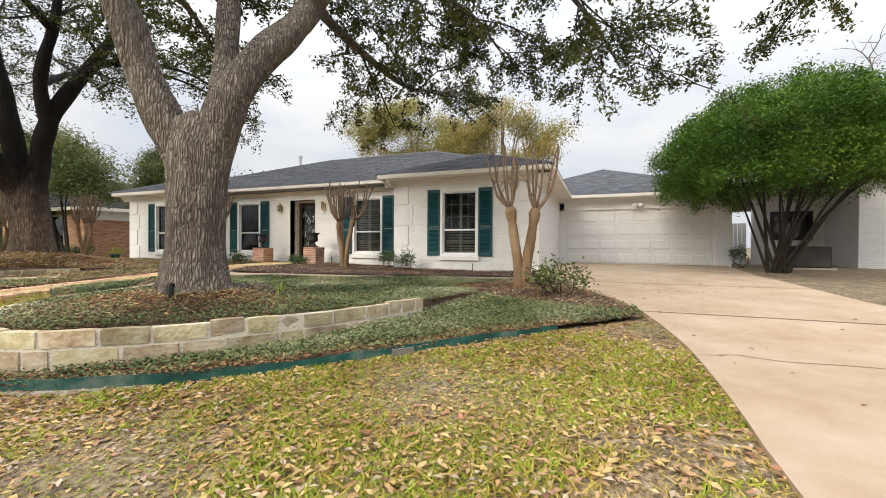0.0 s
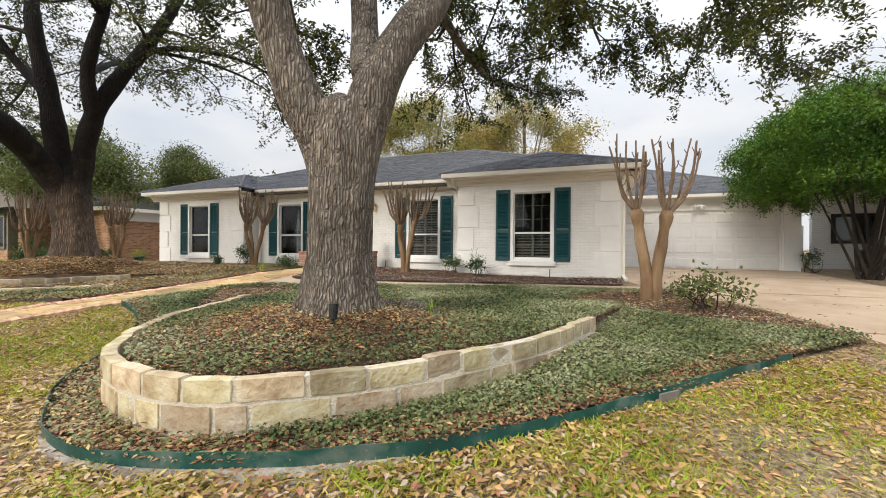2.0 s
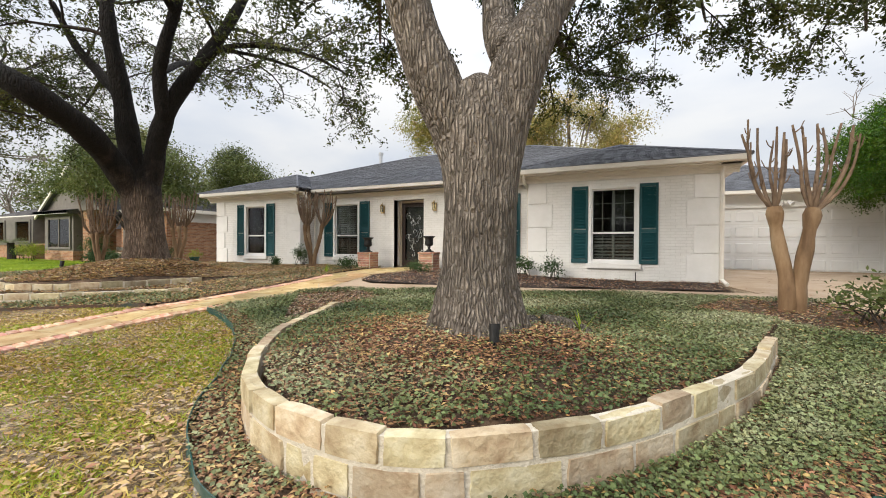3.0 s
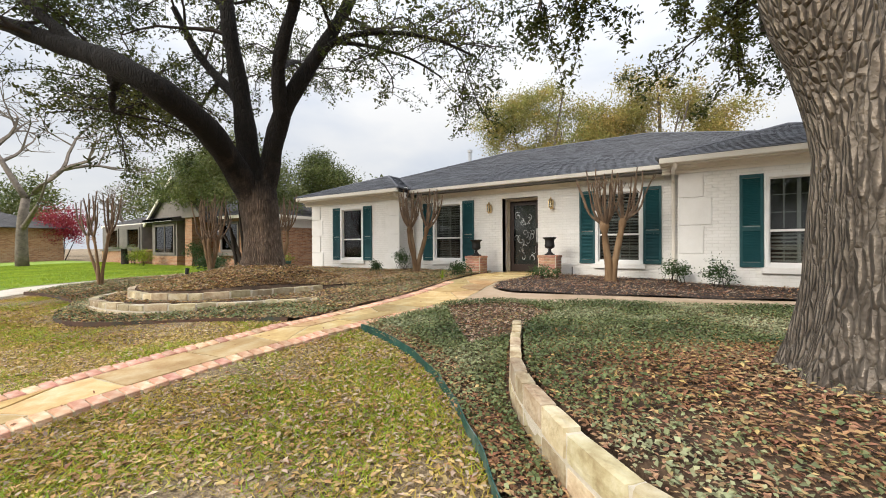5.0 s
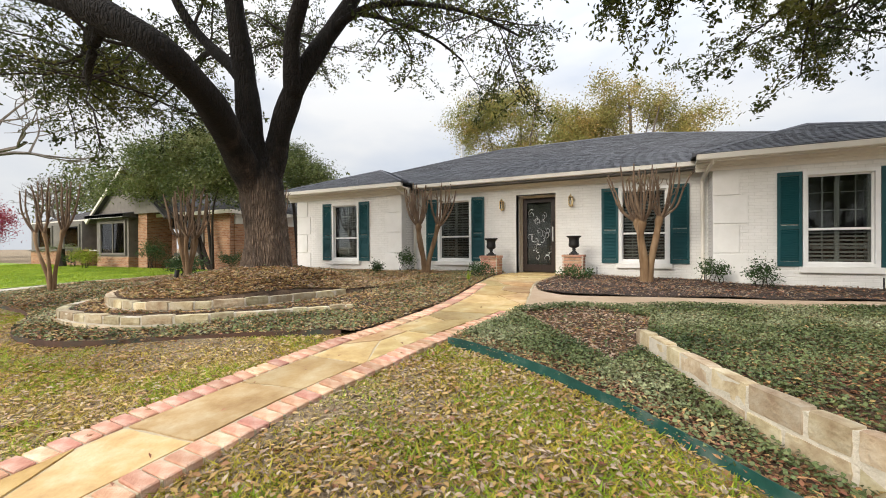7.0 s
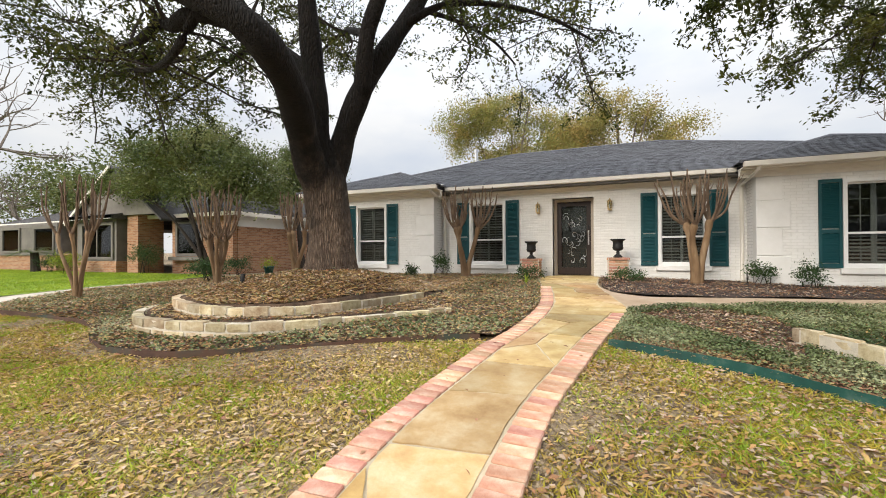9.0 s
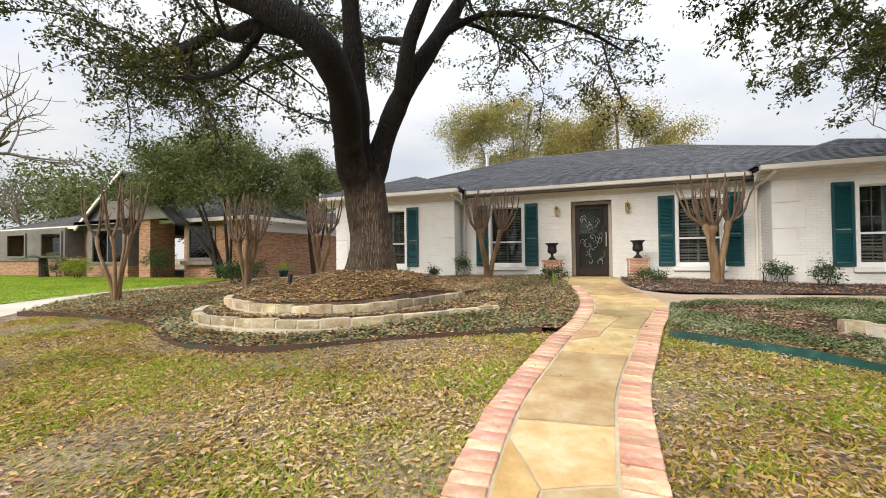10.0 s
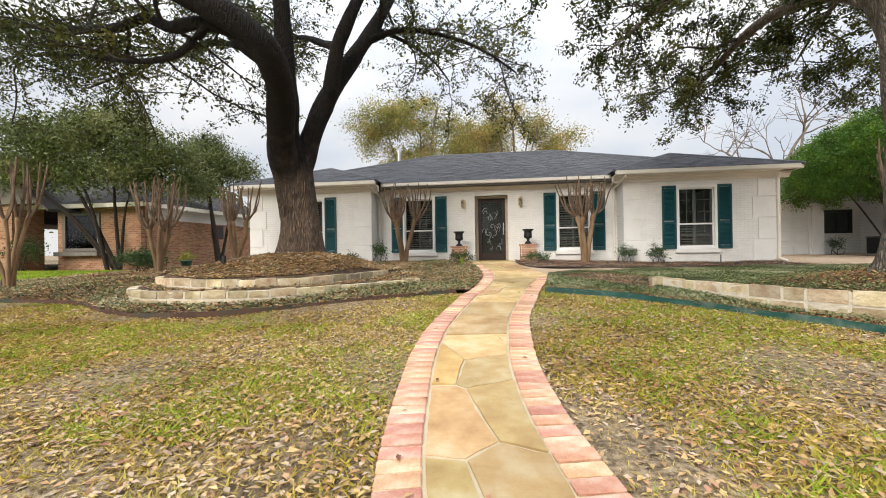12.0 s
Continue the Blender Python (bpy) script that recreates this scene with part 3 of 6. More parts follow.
def drive_line(name, pts, w, material, label):
    """A thin dark seam lying in the surface of the drive."""
    S = spline(pts, 0.15)
    V, F = [], []
    for p, q in zip(S, [*S[1:], 2 * np.array(S[-1]) - np.array(S[-2])]):
        z = float(level(*p)) + 0.0375
        d = np.array(q) - np.array(p)
        d = np.array((-d[1], d[0])) / (np.linalg.norm(d) + 1e-9) * w / 2
        V += [(p[0] - d[0], p[1] - d[1], z), (p[0] + d[0], p[1] + d[1], z)]
    F = [(2 * i, 2 * i + 2, 2 * i + 3, 2 * i + 1) for i in range(len(S) - 1)]
    part(name, (V, F), material, drive, label)


for y in (-9.61, -5.39, -2.41, 1.51):
    drive_line("joint", [(drive_left(y) + 0.02, y), (12, y + 0.01), (drive_right(y) - 0.02, y)], 0.022, M_MULCH, "dark expansion joint")
drive_line("crack", [(10.77, -7.16), (10.95, -7.1), (11.08, -7.05), (11.35, -7.13), (11.95, -7.08), (12.6, -7.17), (13.5, -7.1)], 0.010, M_MULCH, "thin meandering crack")
drive_line("crack", [(10.1, -3.2), (10.7, -3.45), (11.6, -3.4), (12.6, -3.6)], 0.006, M_MULCH, "thin crack")
strip("sidewalk", SIDE_LO, SIDE_HI, 0.035, 0.12, M_CONC, None, 50, "tan concrete side path joining walk and drive", "path")
PATH_W = spline([(-10.0, -19.5), (-10.0, -12), (-10.4, -9), (-11.0, -7.5), (-11.6, -5.9), (-12.0, -4.5), (-11.6, -2.9), (-10.6, -1.4), (-9.6, 0.2), (-9.4, 3)])
PATH_E = spline([(-8.4, -19.5), (-8.3, -12), (-8.4, -9.5), (-9.0, -7.9), (-9.9, -7.0), (-10.45, -6.2), (-10.55, -4.8), (-10.2, -3.2), (-9.2, -1.8), (-8.5, 0.0), (-8.3, 3)])
strip("sidewalk", PATH_W, PATH_E,
      0.03, 0.1, M_SIDEWALK, None, 50, "pale concrete path towards the neighbouring house", "path")
strip("road", [(-60, -19), (60, -19)], [(-60, -27), (60, -27)], 0.02, 0.1, M_ASPHALT, None, 20, "grey asphalt street", "road")

# ---------------------------------------------------------------- the house
EAVE, PITCH = 2.56, 0.376
house = thing("house", (0, 3, 0), "single-storey white painted brick ranch house with dark teal shutters", "house")


def wall_run(x0, x1, y, z0, z1, holes, depth=0.22, name="wall"):
    """A wall facing the street with openings cut through it."""
    xs = sorted({x0, x1, *[h[0] for h in holes], *[h[1] for h in holes]})
    bm = bmesh.new()
    for a, b in zip(xs, xs[1:]):
        gap = [h for h in holes if h[0] <= a + 1e-6 and h[1] >= b - 1e-6]
        if not gap:
            zs = sorted({z0, z1, *[min(max(v, z0), z1) for h in holes for v in h[2:4]]})
            for u, v in zip(zs, zs[1:]):
                box(bm, a, b, y, y + depth, u, v)
        else:
            h = gap[0]
            if h[2] > z0:
                box(bm, a, b, y, y + depth, z0, h[2])
            if h[3] < z1:
                box(bm, a, b, y, y + depth, h[3], z1)
    bmesh.ops.remove_doubles(bm, verts=bm.verts[:], dist=0.0005)
    return part(name, bm, M_MORTAR_W, house)


def brick_face(x0, x1, y, z0, z1, holes, parent, rng):
    """Painted brick courses, each brick standing a little proud of its joints."""
    bl, bh, jt = 0.205, 0.068, 0.010
    V, F = [], []
    row, z = 0, z0 + jt
    while z + bh < z1:
        x = x0 - (bl * 0.5 if row % 2 else 0)
        while x < x1:
            a, b = max(x, x0), min(x + bl - jt, x1)
            clash = [h for h in holes if a < h[1] and b > h[0] and z < h[3] and z + bh - jt > h[2]]
            for h in clash:
                if a < h[0] < b:
                    b = h[0]
                elif a < h[1] < b:
                    a = h[1]
                else:
                    b = a
            if b - a > 0.02:
                p = 0.005 + rng.uniform(-0.002, 0.002)
                o = len(V)
                e = 0.003
                V += [(a, y, z), (b, y, z), (b, y, z + bh - jt), (a, y, z + bh - jt),
                      (a + e, y - p, z + e), (b - e, y - p, z + e), (b - e, y - p, z + bh - jt - e), (a + e, y - p, z + bh - jt - e)]
                F += [(o + 4, o + 5, o + 6, o + 7), (o, o + 1, o + 5, o + 4), (o + 1, o + 2, o + 6, o + 5), (o + 2, o + 3, o + 7, o + 6), (o + 3, o, o + 4, o + 7)]
            x += bl
        z += bh
        row += 1
    return tagged(part("brickwork", (V, F), M_WHITE, parent), kind="stuff")


WINDOWS = [(-5.405, -0.64), (-1.86, 0.0), (3.12, 0.0), (6.42, -0.64)]
HALF, SILL, HEAD = 0.545, 0.30, 2.13
rng = np.random.default_rng(3)


def holes_between(x0, x1, y):
    return [(c - HALF, c + HALF, SILL, HEAD) for c, wy in WINDOWS if wy == y and x0 < c < x1]


for x0, x1, y, extra in ((-7.5, -3.28, -0.64, []), (-3.28, 4.42, 0.0, [(0.0, 1.06, -0.2, 2.12)]), (4.42, 8.5, -0.64, [])):
    hs = holes_between(x0, x1, y) + extra
    w = wall_run(x0, x1, y, -0.3, 2.38, hs)
    brick_face(x0, x1, y, -0.12, 2.28, hs, w, rng)
part("wall", boxes((8.28, 8.5, -0.42, 6.0, -0.3, 2.45)), M_WBRICK, house)
part("wall", boxes((-7.5, -7.28, -0.42, 10.5, -0.3, 2.45)), M_WBRICK, house)
part("wall", boxes((-3.5, -3.28, -0.42, 0.0, -0.3, 2.38)), M_WBRICK, house)
part("wall", boxes((4.42, 4.64, -0.42, 0.0, -0.3, 2.38)), M_WBRICK, house)
part("wall", boxes((-7.28, 8.28, 10.3, 10.5, -0.3, 2.45)), M_WBRICK, house)
# Plain room shell, coloured dark for the dim interior behind the windows.
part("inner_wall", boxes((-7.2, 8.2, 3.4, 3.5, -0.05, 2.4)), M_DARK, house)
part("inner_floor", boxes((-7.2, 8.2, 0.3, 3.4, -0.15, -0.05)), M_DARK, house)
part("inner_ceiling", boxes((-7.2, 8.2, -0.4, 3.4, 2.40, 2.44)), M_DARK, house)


def quoin(x0, x1, y, zs, flip):
    """Raised corner blocks of painted brick, long and short by turns."""
    for k, (z0, z1) in enumerate(zip(zs, zs[1:])):
        wide = 0.60 if k % 2 == 0 else 0.46
        a, b = (x0, x0 + wide) if not flip else (x1 - wide, x1)
        part("quoin", bevelled(boxes((a, b, y - 0.03, y, z0 + 0.012, z1 - 0.012)), 0.006), M_WHITE, house)


QZ = [-0.12, 0.55, 1.16, 1.75, 2.28]
quoin(4.42, 5.1, -0.64, QZ, False)
quoin(7.9, 8.5, -0.64, QZ, True)
quoin(-7.5, -6.9, -0.64, QZ, False)
quoin(-3.9, -3.28, -0.64, QZ, True)


def shutter(xc, y, parent):
    """Louvred shutter: stiles, rails and slanted slats."""
    w, z0, z1 = 0.19, SILL, HEAD + 0.01
    s = part("shutter", boxes((xc - w, xc - w + 0.05, y - 0.035, y, z0, z1), (xc + w - 0.05, xc + w, y - 0.035, y, z0, z1),
                              (xc - w + 0.05, xc + w - 0.05, y - 0.034, y, z0, z0 + 0.09), (xc - w + 0.05, xc + w - 0.05, y - 0.034, y, z1 - 0.07, z1),
                              (xc - w + 0.05, xc + w - 0.05, y - 0.034, y, 1.02, 1.10)), M_TEAL, parent, "dark teal louvred shutter")
    V, F = [], []
    z = z0 + 0.11
    while z < z1 - 0.09:
        if not 0.99 < z < 1.10:
            o = len(V)
            a, b = xc - w + 0.05, xc + w - 0.05
            V += [(a, y - 0.030, z), (b, y - 0.030, z), (b, y - 0.006, z + 0.032), (a, y - 0.006, z + 0.032),
                  (a, y - 0.026, z - 0.006), (b, y - 0.026, z - 0.006), (b, y - 0.002, z + 0.026), (a, y - 0.002, z + 0.026)]
            F += [(o, o + 1, o + 2, o + 3), (o + 4, o + 7, o + 6, o + 5), (o, o + 4, o + 5, o + 1)]
        z += 0.036
    tagged(part("slats", (V, F), M_TEAL, s), kind="stuff")
    return s


def window(xc, y, blinds):
    """Double-hung window with grilles, sill, indoor plantation shutters and two outside shutters."""
    a, b = xc - HALF, xc + HALF
    f = part("window", boxes((a, a + 0.07, y - 0.05, y + 0.10, SILL, HEAD), (b - 0.07, b, y - 0.05, y + 0.10, SILL, HEAD),
                             (a + 0.07, b - 0.07, y - 0.05, y + 0.10, HEAD - 0.07, HEAD), (a + 0.07, b - 0.07, y - 0.05, y + 0.10, SILL, SILL + 0.06)),
             M_FRAME, house, "white painted double-hung window")
    part("window_sill", bevelled(boxes((a - 0.05, b + 0.05, y - 0.09, y + 0.02, SILL - 0.12, SILL - 0.003)), 0.008), M_WHITE, f, "white painted brick sill")
    mid = 1.02
    ga, gb, g0, g1 = a + 0.07, b - 0.07, SILL + 0.06, HEAD - 0.07
    part("sash", boxes((ga, gb, y + 0.02, y + 0.06, mid - 0.022, mid + 0.022), (ga, ga + 0.03, y + 0.025, y + 0.06, g0, g1), (gb - 0.03, gb, y + 0.025, y + 0.06, g0, g1),
                       (ga + 0.03, gb - 0.03, y + 0.025, y + 0.06, g0, g0 + 0.035), (ga + 0.03, gb - 0.03, y + 0.025, y + 0.06, g1 - 0.035, g1)), M_FRAME, f)
    bars = []
    for k in (1, 2, 3):
        x = ga + (gb - ga) * k / 4
        bars.append((x - 0.008, x + 0.008, y + 0.046, y + 0.056, g0, g1))
    for z in (g0 + (mid - g0) * 0.5, mid + (g1 - mid) * 0.34, mid + (g1 - mid) * 0.67):
        bars.append((ga, gb, y + 0.047, y + 0.055, z - 0.008, z + 0.008))
    part("grille", boxes(*bars), M_BLIND, f)
    for z0, z1 in ((g0 + 0.02, mid), (mid, g1 - 0.02)):
        p = part("pane", boxes((ga + 0.01, gb - 0.01, y + 0.040, y + 0.044, z0, z1)), M_GLASS, f)
        p.visible_shadow = False
    # indoor louvres
    V, F = [], []
    z = g0 + 0.06
    while z < (g1 if blinds else mid) - 0.05:
        if abs(z - mid) > 0.06:
            for x0, x1 in ((ga + 0.04, xc - 0.03), (xc + 0.03, gb - 0.04)):
                o = len(V)
                V += [(x0, y + 0.13, z), (x1, y + 0.13, z), (x1, y + 0.185, z + 0.028), (x0, y + 0.185, z + 0.028),
                      (x0, y + 0.13, z - 0.009), (x1, y + 0.13, z - 0.009), (x1, y + 0.185, z + 0.019), (x0, y + 0.185, z + 0.019)]
                F += [(o, o + 1, o + 2, o + 3), (o + 4, o + 7, o + 6, o + 5), (o, o + 4, o + 5, o + 1), (o + 2, o + 6, o + 7, o + 3)]
        z += 0.075
    tagged(part("blind", (V, F), M_BLIND, f, "pale indoor louvre blinds"), kind="stuff")
    part("blind_frame", boxes((ga, ga + 0.04, y + 0.14, y + 0.17, g0, g1), (gb - 0.04, gb, y + 0.14, y + 0.17, g0, g1), (xc - 0.03, xc + 0.03, y + 0.14, y + 0.17, g0, g1),
                              (ga, gb, y + 0.142, y + 0.168, mid - 0.03, mid + 0.03)), M_BLIND, f)
    for s in (-1, 1):
        shutter(xc + s * 0.745, y - 0.012, f)


for i, (xc, y) in enumerate(WINDOWS):
    window(xc, y, i < 3)

# entry: recess, door with leaded glass
part("entry_lining", boxes((-0.03, 0.0, 0.006, 0.55, -0.1, 2.15), (1.06, 1.09, 0.006, 0.55, -0.1, 2.15), (-0.03, 1.09, 0.006, 0.55, 2.12, 2.15)), M_FRAME, house)
part("porch_step", boxes((-0.15, 1.2, -0.62, 0.5, -0.12, 0.0)), M_FLAG, house, "stone threshold")
door = part("door", boxes((0.09, 0.20, 0.36, 0.41, 0.02, 2.05), (0.87, 0.98, 0.36, 0.41, 0.02, 2.05), (0.20, 0.87, 0.36, 0.41, 0.02, 0.22), (0.20, 0.87, 0.36, 0.41, 1.93, 2.05)),
            M_DOOR, house, "dark wooden entry door with a leaded glass panel")
part("door_frame", boxes((0.0, 0.085, 0.33, 0.45, 0.0, 2.12), (0.985, 1.06, 0.33, 0.45, 0.0, 2.12), (0.085, 0.985, 0.33, 0.45, 2.055, 2.12)), M_SIDEWALK, door)
dp = part("pane", boxes((0.20, 0.87, 0.385, 0.39, 0.22, 1.93)), M_GLASS, door)
dp.visible_shadow = False
# Dark sheet standing in for the unlit hall behind the door glass.
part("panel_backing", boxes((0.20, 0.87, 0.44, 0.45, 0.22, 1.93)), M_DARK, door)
V, F = [], []
rng = np.random.default_rng(5)
for k in range(26):
    x, z = rng.uniform(0.27, 0.80), rng.uniform(0.34, 1.82)
    r, a0 = rng.uniform(0.05, 0.12), rng.uniform(0, 6.28)
    sweep = rng.uniform(2.2, 4.6) * rng.choice((-1, 1))
    pts = [(min(0.86, max(0.21, x + r * (1 - q * 0.6) * math.cos(a0 + sweep * q))), 0.375, min(1.92, max(0.23, z + r * 1.4 * (1 - q * 0.6) * math.sin(a0 + sweep * q)))) for q in np.linspace(0, 1, 12)]
    tube(V, F, pts, [0.006] * 12, 5)
part("scrollwork", (V, F), M_STEEL, door, "pale scrolled leading")
part("door_handle", bevelled(boxes((0.90, 0.935, 0.315, 0.362, 0.85, 1.25)), 0.008), M_STEEL, door, "long metal pull handle")
part("lock", bevelled(boxes((0.895, 0.94, 0.335, 0.362, 1.28, 1.40)), 0.006), M_IRON, door)

# frieze, soffit, gutters and downspouts
def eave_run(x0, x1, y, over=0.36):
    part("frieze", boxes((x0, x1, y - 0.03, y + 0.05, 2.28, 2.44)), M_TRIM, house)
    part("crown_moulding", boxes((x0, x1, y - 0.075, y - 0.031, 2.345, 2.44), (x0, x1, y - 0.13, y - 0.076, 2.39, 2.44)), M_TRIM, house)
    part("soffit", boxes((x0 - 0.02, x1 + 0.02, y - over, y + 0.05, 2.442, 2.462)), M_TRIM, house)
    part("gutter", bevelled(boxes((x0 - 0.03, x1 + 0.03, y - over - 0.10, y - over - 0.002, 2.455, 2.575)), 0.02, 2), M_TRIM, house, "cream painted metal gutter")


eave_run(-7.85, -3.05, -0.64)
eave_run(-3.0, 4.1, 0.0)
eave_run(4.12, 8.85, -0.64)
part("gutter", bevelled(boxes((8.86, 8.97, -1.05, 5.6, 2.45, 2.57)), 0.02, 2), M_TRIM, house)
part("soffit", boxes((8.5, 8.86, -0.98, 5.6, 2.442, 2.462)), M_TRIM, house)
part("frieze", boxes((8.5, 8.53, -0.62, 5.9, 2.28, 2.44)), M_TRIM, house)
for x, s in ((-3.22, 1), (4.36, -1)):
    V, F = [], []
    tube(V, F, [(x - s * 0.02, -1.02, 2.47), (x - s * 0.02, -1.0, 2.40), (x + s * 0.02, -0.85, 2.33), (x + s * 0.05, -0.30, 2.24), (x + s * 0.06, -0.12, 2.18), (x + s * 0.06, -0.10, 2.05), (x + s * 0.06, -0.10, 0.0), (x + s * 0.08, -0.25, -0.05)],
         [0.04] * 8, 6)
    part("downspout", (V, F), M_TRIM, house, "cream painted downspout")
V, F = [], []
tube(V, F, [(8.56, -0.70, 2.42), (8.54, -0.70, 2.25), (8.54, -0.70, 0.02), (8.60, -0.95, -0.08)], [0.045] * 4, 6)
part("downspout", (V, F), M_TRIM, house)


def roof_plane(quad, material, parent, rng, rows=0.145, thick=0.02):
    """A roof slope of overlapping shingle courses; quad is eave-left, eave-right, top-right, top-left."""
    a, b, c, d = [np.array(p, float) for p in quad]
    run = np.linalg.norm((d + c) / 2 - (a + b) / 2)
    n = max(2, int(run / rows))
    nrm = np.cross(b - a, (d + c) / 2 - a)
    nrm = nrm / np.linalg.norm(nrm)
    V, F = [], []
    for i in range(n):
        l0, r0 = a + (d - a) * i / n, b + (c - b) * i / n
        l1, r1 = a + (d - a) * (i + 1) / n, b + (c - b) * (i + 1) / n
        m = max(1, int(np.linalg.norm(r0 - l0) / 0.3))
        off = rng.uniform(0, 1)
        cuts = [0.0] + [min(1, max(0, (k + off) / m)) for k in range(m)] + [1.0]
        for u, v in zip(cuts, cuts[1:]):
            if v - u < 1e-4:
                continue
            t = 0.012 + rng.uniform(0, 0.006)
            o = len(V)
            V += [tuple(p) for p in (l0 + (r0 - l0) * u + nrm * t, l0 + (r0 - l0) * v + nrm * t, l1 + (r1 - l1) * v + nrm * 0.002, l1 + (r1 - l1) * u + nrm * 0.002,
                                     l0 + (r0 - l0) * u, l0 + (r0 - l0) * v)]
            F += [(o, o + 1, o + 2, o + 3), (o + 4, o + 5, o + 1, o)]
    return V, F


def hip_roof(parent, x0, x1, y0, y1, z, material, rng, ridge_along="x", label="", back=None):
    """Hip roof over a rectangle; back: a ridge that runs on to that depth with no rear hip."""
    r = part("roof", boxes((x0 + 0.1, x1 - 0.1, y0 + 0.1, y1 - 0.1, z - 0.02, z - 0.005)), material, parent, label)
    if ridge_along == "x":
        h = (y1 - y0) / 2
        zr, ym = z + h * PITCH, (y0 + y1) / 2
        P, Q = (x0 + h, ym, zr), (x1 - h, ym, zr)
        quads = [((x0, y0, z), (x1, y0, z), Q, P), ((x1, y1, z), (x0, y1, z), P, Q), ((x0, y1, z), (x0, y0, z), P, P), ((x1, y0, z), (x1, y1, z), Q, Q)]
        ridges = [(P, Q), ((x0, y0, z), P), ((x1, y0, z), Q)]
    else:
        h = (x1 - x0) / 2
        zr, xm = z + h * PITCH, (x0 + x1) / 2
        P, Q = (xm, y0 + h, zr), (xm, back, zr)
        quads = [((x0, y0, z), (x1, y0, z), P, P), ((x0, back, z), (x0, y0, z), P, Q), ((x1, y0, z), (x1, back, z), Q, P)]
        ridges = [(P, Q), ((x0, y0, z), P), ((x1, y0, z), P)]
    V, F = [], []
    for q in quads:
        v, f = roof_plane(q, material, parent, rng)
        o = len(V)
        V += v
        F += [tuple(i + o for i in g) for g in f]
    tagged(part("shingles", (V, F), material, r), kind="stuff")
    V, F = [], []
    for a, b in ridges:
        pts = even([a, b], 0.25)
        tube(V, F, [(p[0], p[1], p[2] + 0.0) for p in pts], [0.045] * len(pts), 6)
    part("ridge_cap", (V, F), material, r)
    return r


rng = np.random.default_rng(11)
hip_roof(house, -7.95, 8.95, -0.46, 10.95, EAVE, M_SHINGLE, rng, label="low hip roof of grey asphalt shingles")
hip_roof(house, 4.04, 8.97, -1.10, 3.0, EAVE + 0.012, M_SHINGLE, rng, "y", back=2.1)
hip_roof(house, -7.97, -2.98, -1.10, 3.0, EAVE + 0.012, M_SHINGLE, rng, "y", back=2.1)
part("valley_flashing", boxes((-3.35, -3.05, -0.52, -0.40, 2.60, 2.66)), M_STEEL, house)
V, F = [], []
tube(V, F, [(-3.66, 4.7, 4.2), (-3.66, 4.7, 4.85)], [0.07, 0.07], 10)
tube(V, F, [(-3.66, 4.7, 4.84), (-3.66, 4.7, 4.95)], [0.11, 0.11], 10)
part("flue_pipe", (V, F), M_STEEL, house, "metal roof flue with a cap")

# garage
garage = thing("garage", (11.3, 8, -0.15), "attached garage with a white panelled double door", "garage")
part("wall", boxes((8.5, 8.66, 6.05, 6.3, -0.3, 2.3), (13.75, 14.3, 6.05, 6.3, -0.3, 2.3), (8.5, 14.3, 6.05, 6.3, 2.02, 2.45), (14.08, 14.3, 6.3, 12.4, -0.3, 2.45), (8.0, 14.08, 12.2, 12.4, -0.3, 2.45)), M_FRAME, garage)
part("corner_post", boxes((13.80, 14.02, 5.98, 6.05, -0.2, 2.3)), M_FRAME, garage)
gd = part("garage_door", boxes((8.66, 13.75, 6.14, 6.18, -0.16, 2.02)), M_FRAME, garage, "white sectional door with raised panels")
rows = np.linspace(-0.14, 2.0, 5)
for z0, z1 in zip(rows, rows[1:]):
    for k in range(8):
        x = 8.72 + k * 0.625
        part("panel", bevelled(boxes((x + 0.06, x + 0.57, 6.115, 6.15, z0 + 0.10, z1 - 0.10)), 0.02), M_FRAME, gd)
for z in rows[1:-1]:
    part("section_joint", boxes((8.68, 13.73, 6.134, 6.139, z - 0.006, z + 0.006)), M_MORTAR_W, gd)
part("gutter", bevelled(boxes((8.9, 14.6, 5.55, 5.65, 2.44, 2.56)), 0.02, 2), M_TRIM, garage)
part("soffit", boxes((8.5, 14.6, 5.65, 6.05, 2.44, 2.46)), M_TRIM, garage)
hip_roof(garage, 5.6, 14.65, 5.55, 17.0, EAVE, M_SHINGLE, rng, "y", back=17.0)
V, F = [], []
tube(V, F, [(11.3, 6.05, 2.2), (11.3, 5.85, 2.16)], [0.05, 0.05], 8)
tube(V, F, [(11.22, 5.86, 2.18), (11.14, 5.74, 2.08)], [0.05, 0.08], 8)
tube(V, F, [(11.38, 5.86, 2.18), (11.46, 5.74, 2.08)], [0.05, 0.08], 8)
garage.location.y -= 0.35
V = [(v[0], v[1] - 0.35, v[2]) for v in V]
solo("flood_lamp", (V, F), M_FRAME, "white twin-head floodlight above the garage door", "flood lamp")


# ---------------------------------------------------------------- front walk
walkway = thing("walkway", (0.8, -8, -0.5), "ochre flagstone front walk edged with salmon bricks", "walkway", kind="structure")
strip("mortar_bed", WALK_L, WALK_R, 0.038, 0.10, M_WALKJOINT, walkway, 90)


def brick_mesh(name, lx, ly, lz, material, bev=0.008):
    bm = bevelled(boxes((-lx / 2, lx / 2, -ly / 2, ly / 2, -lz, 0)), bev)
    me = bpy.data.meshes.new(name)
    bm.to_mesh(me)
    bm.free()
    me.materials.append(material)
    return me


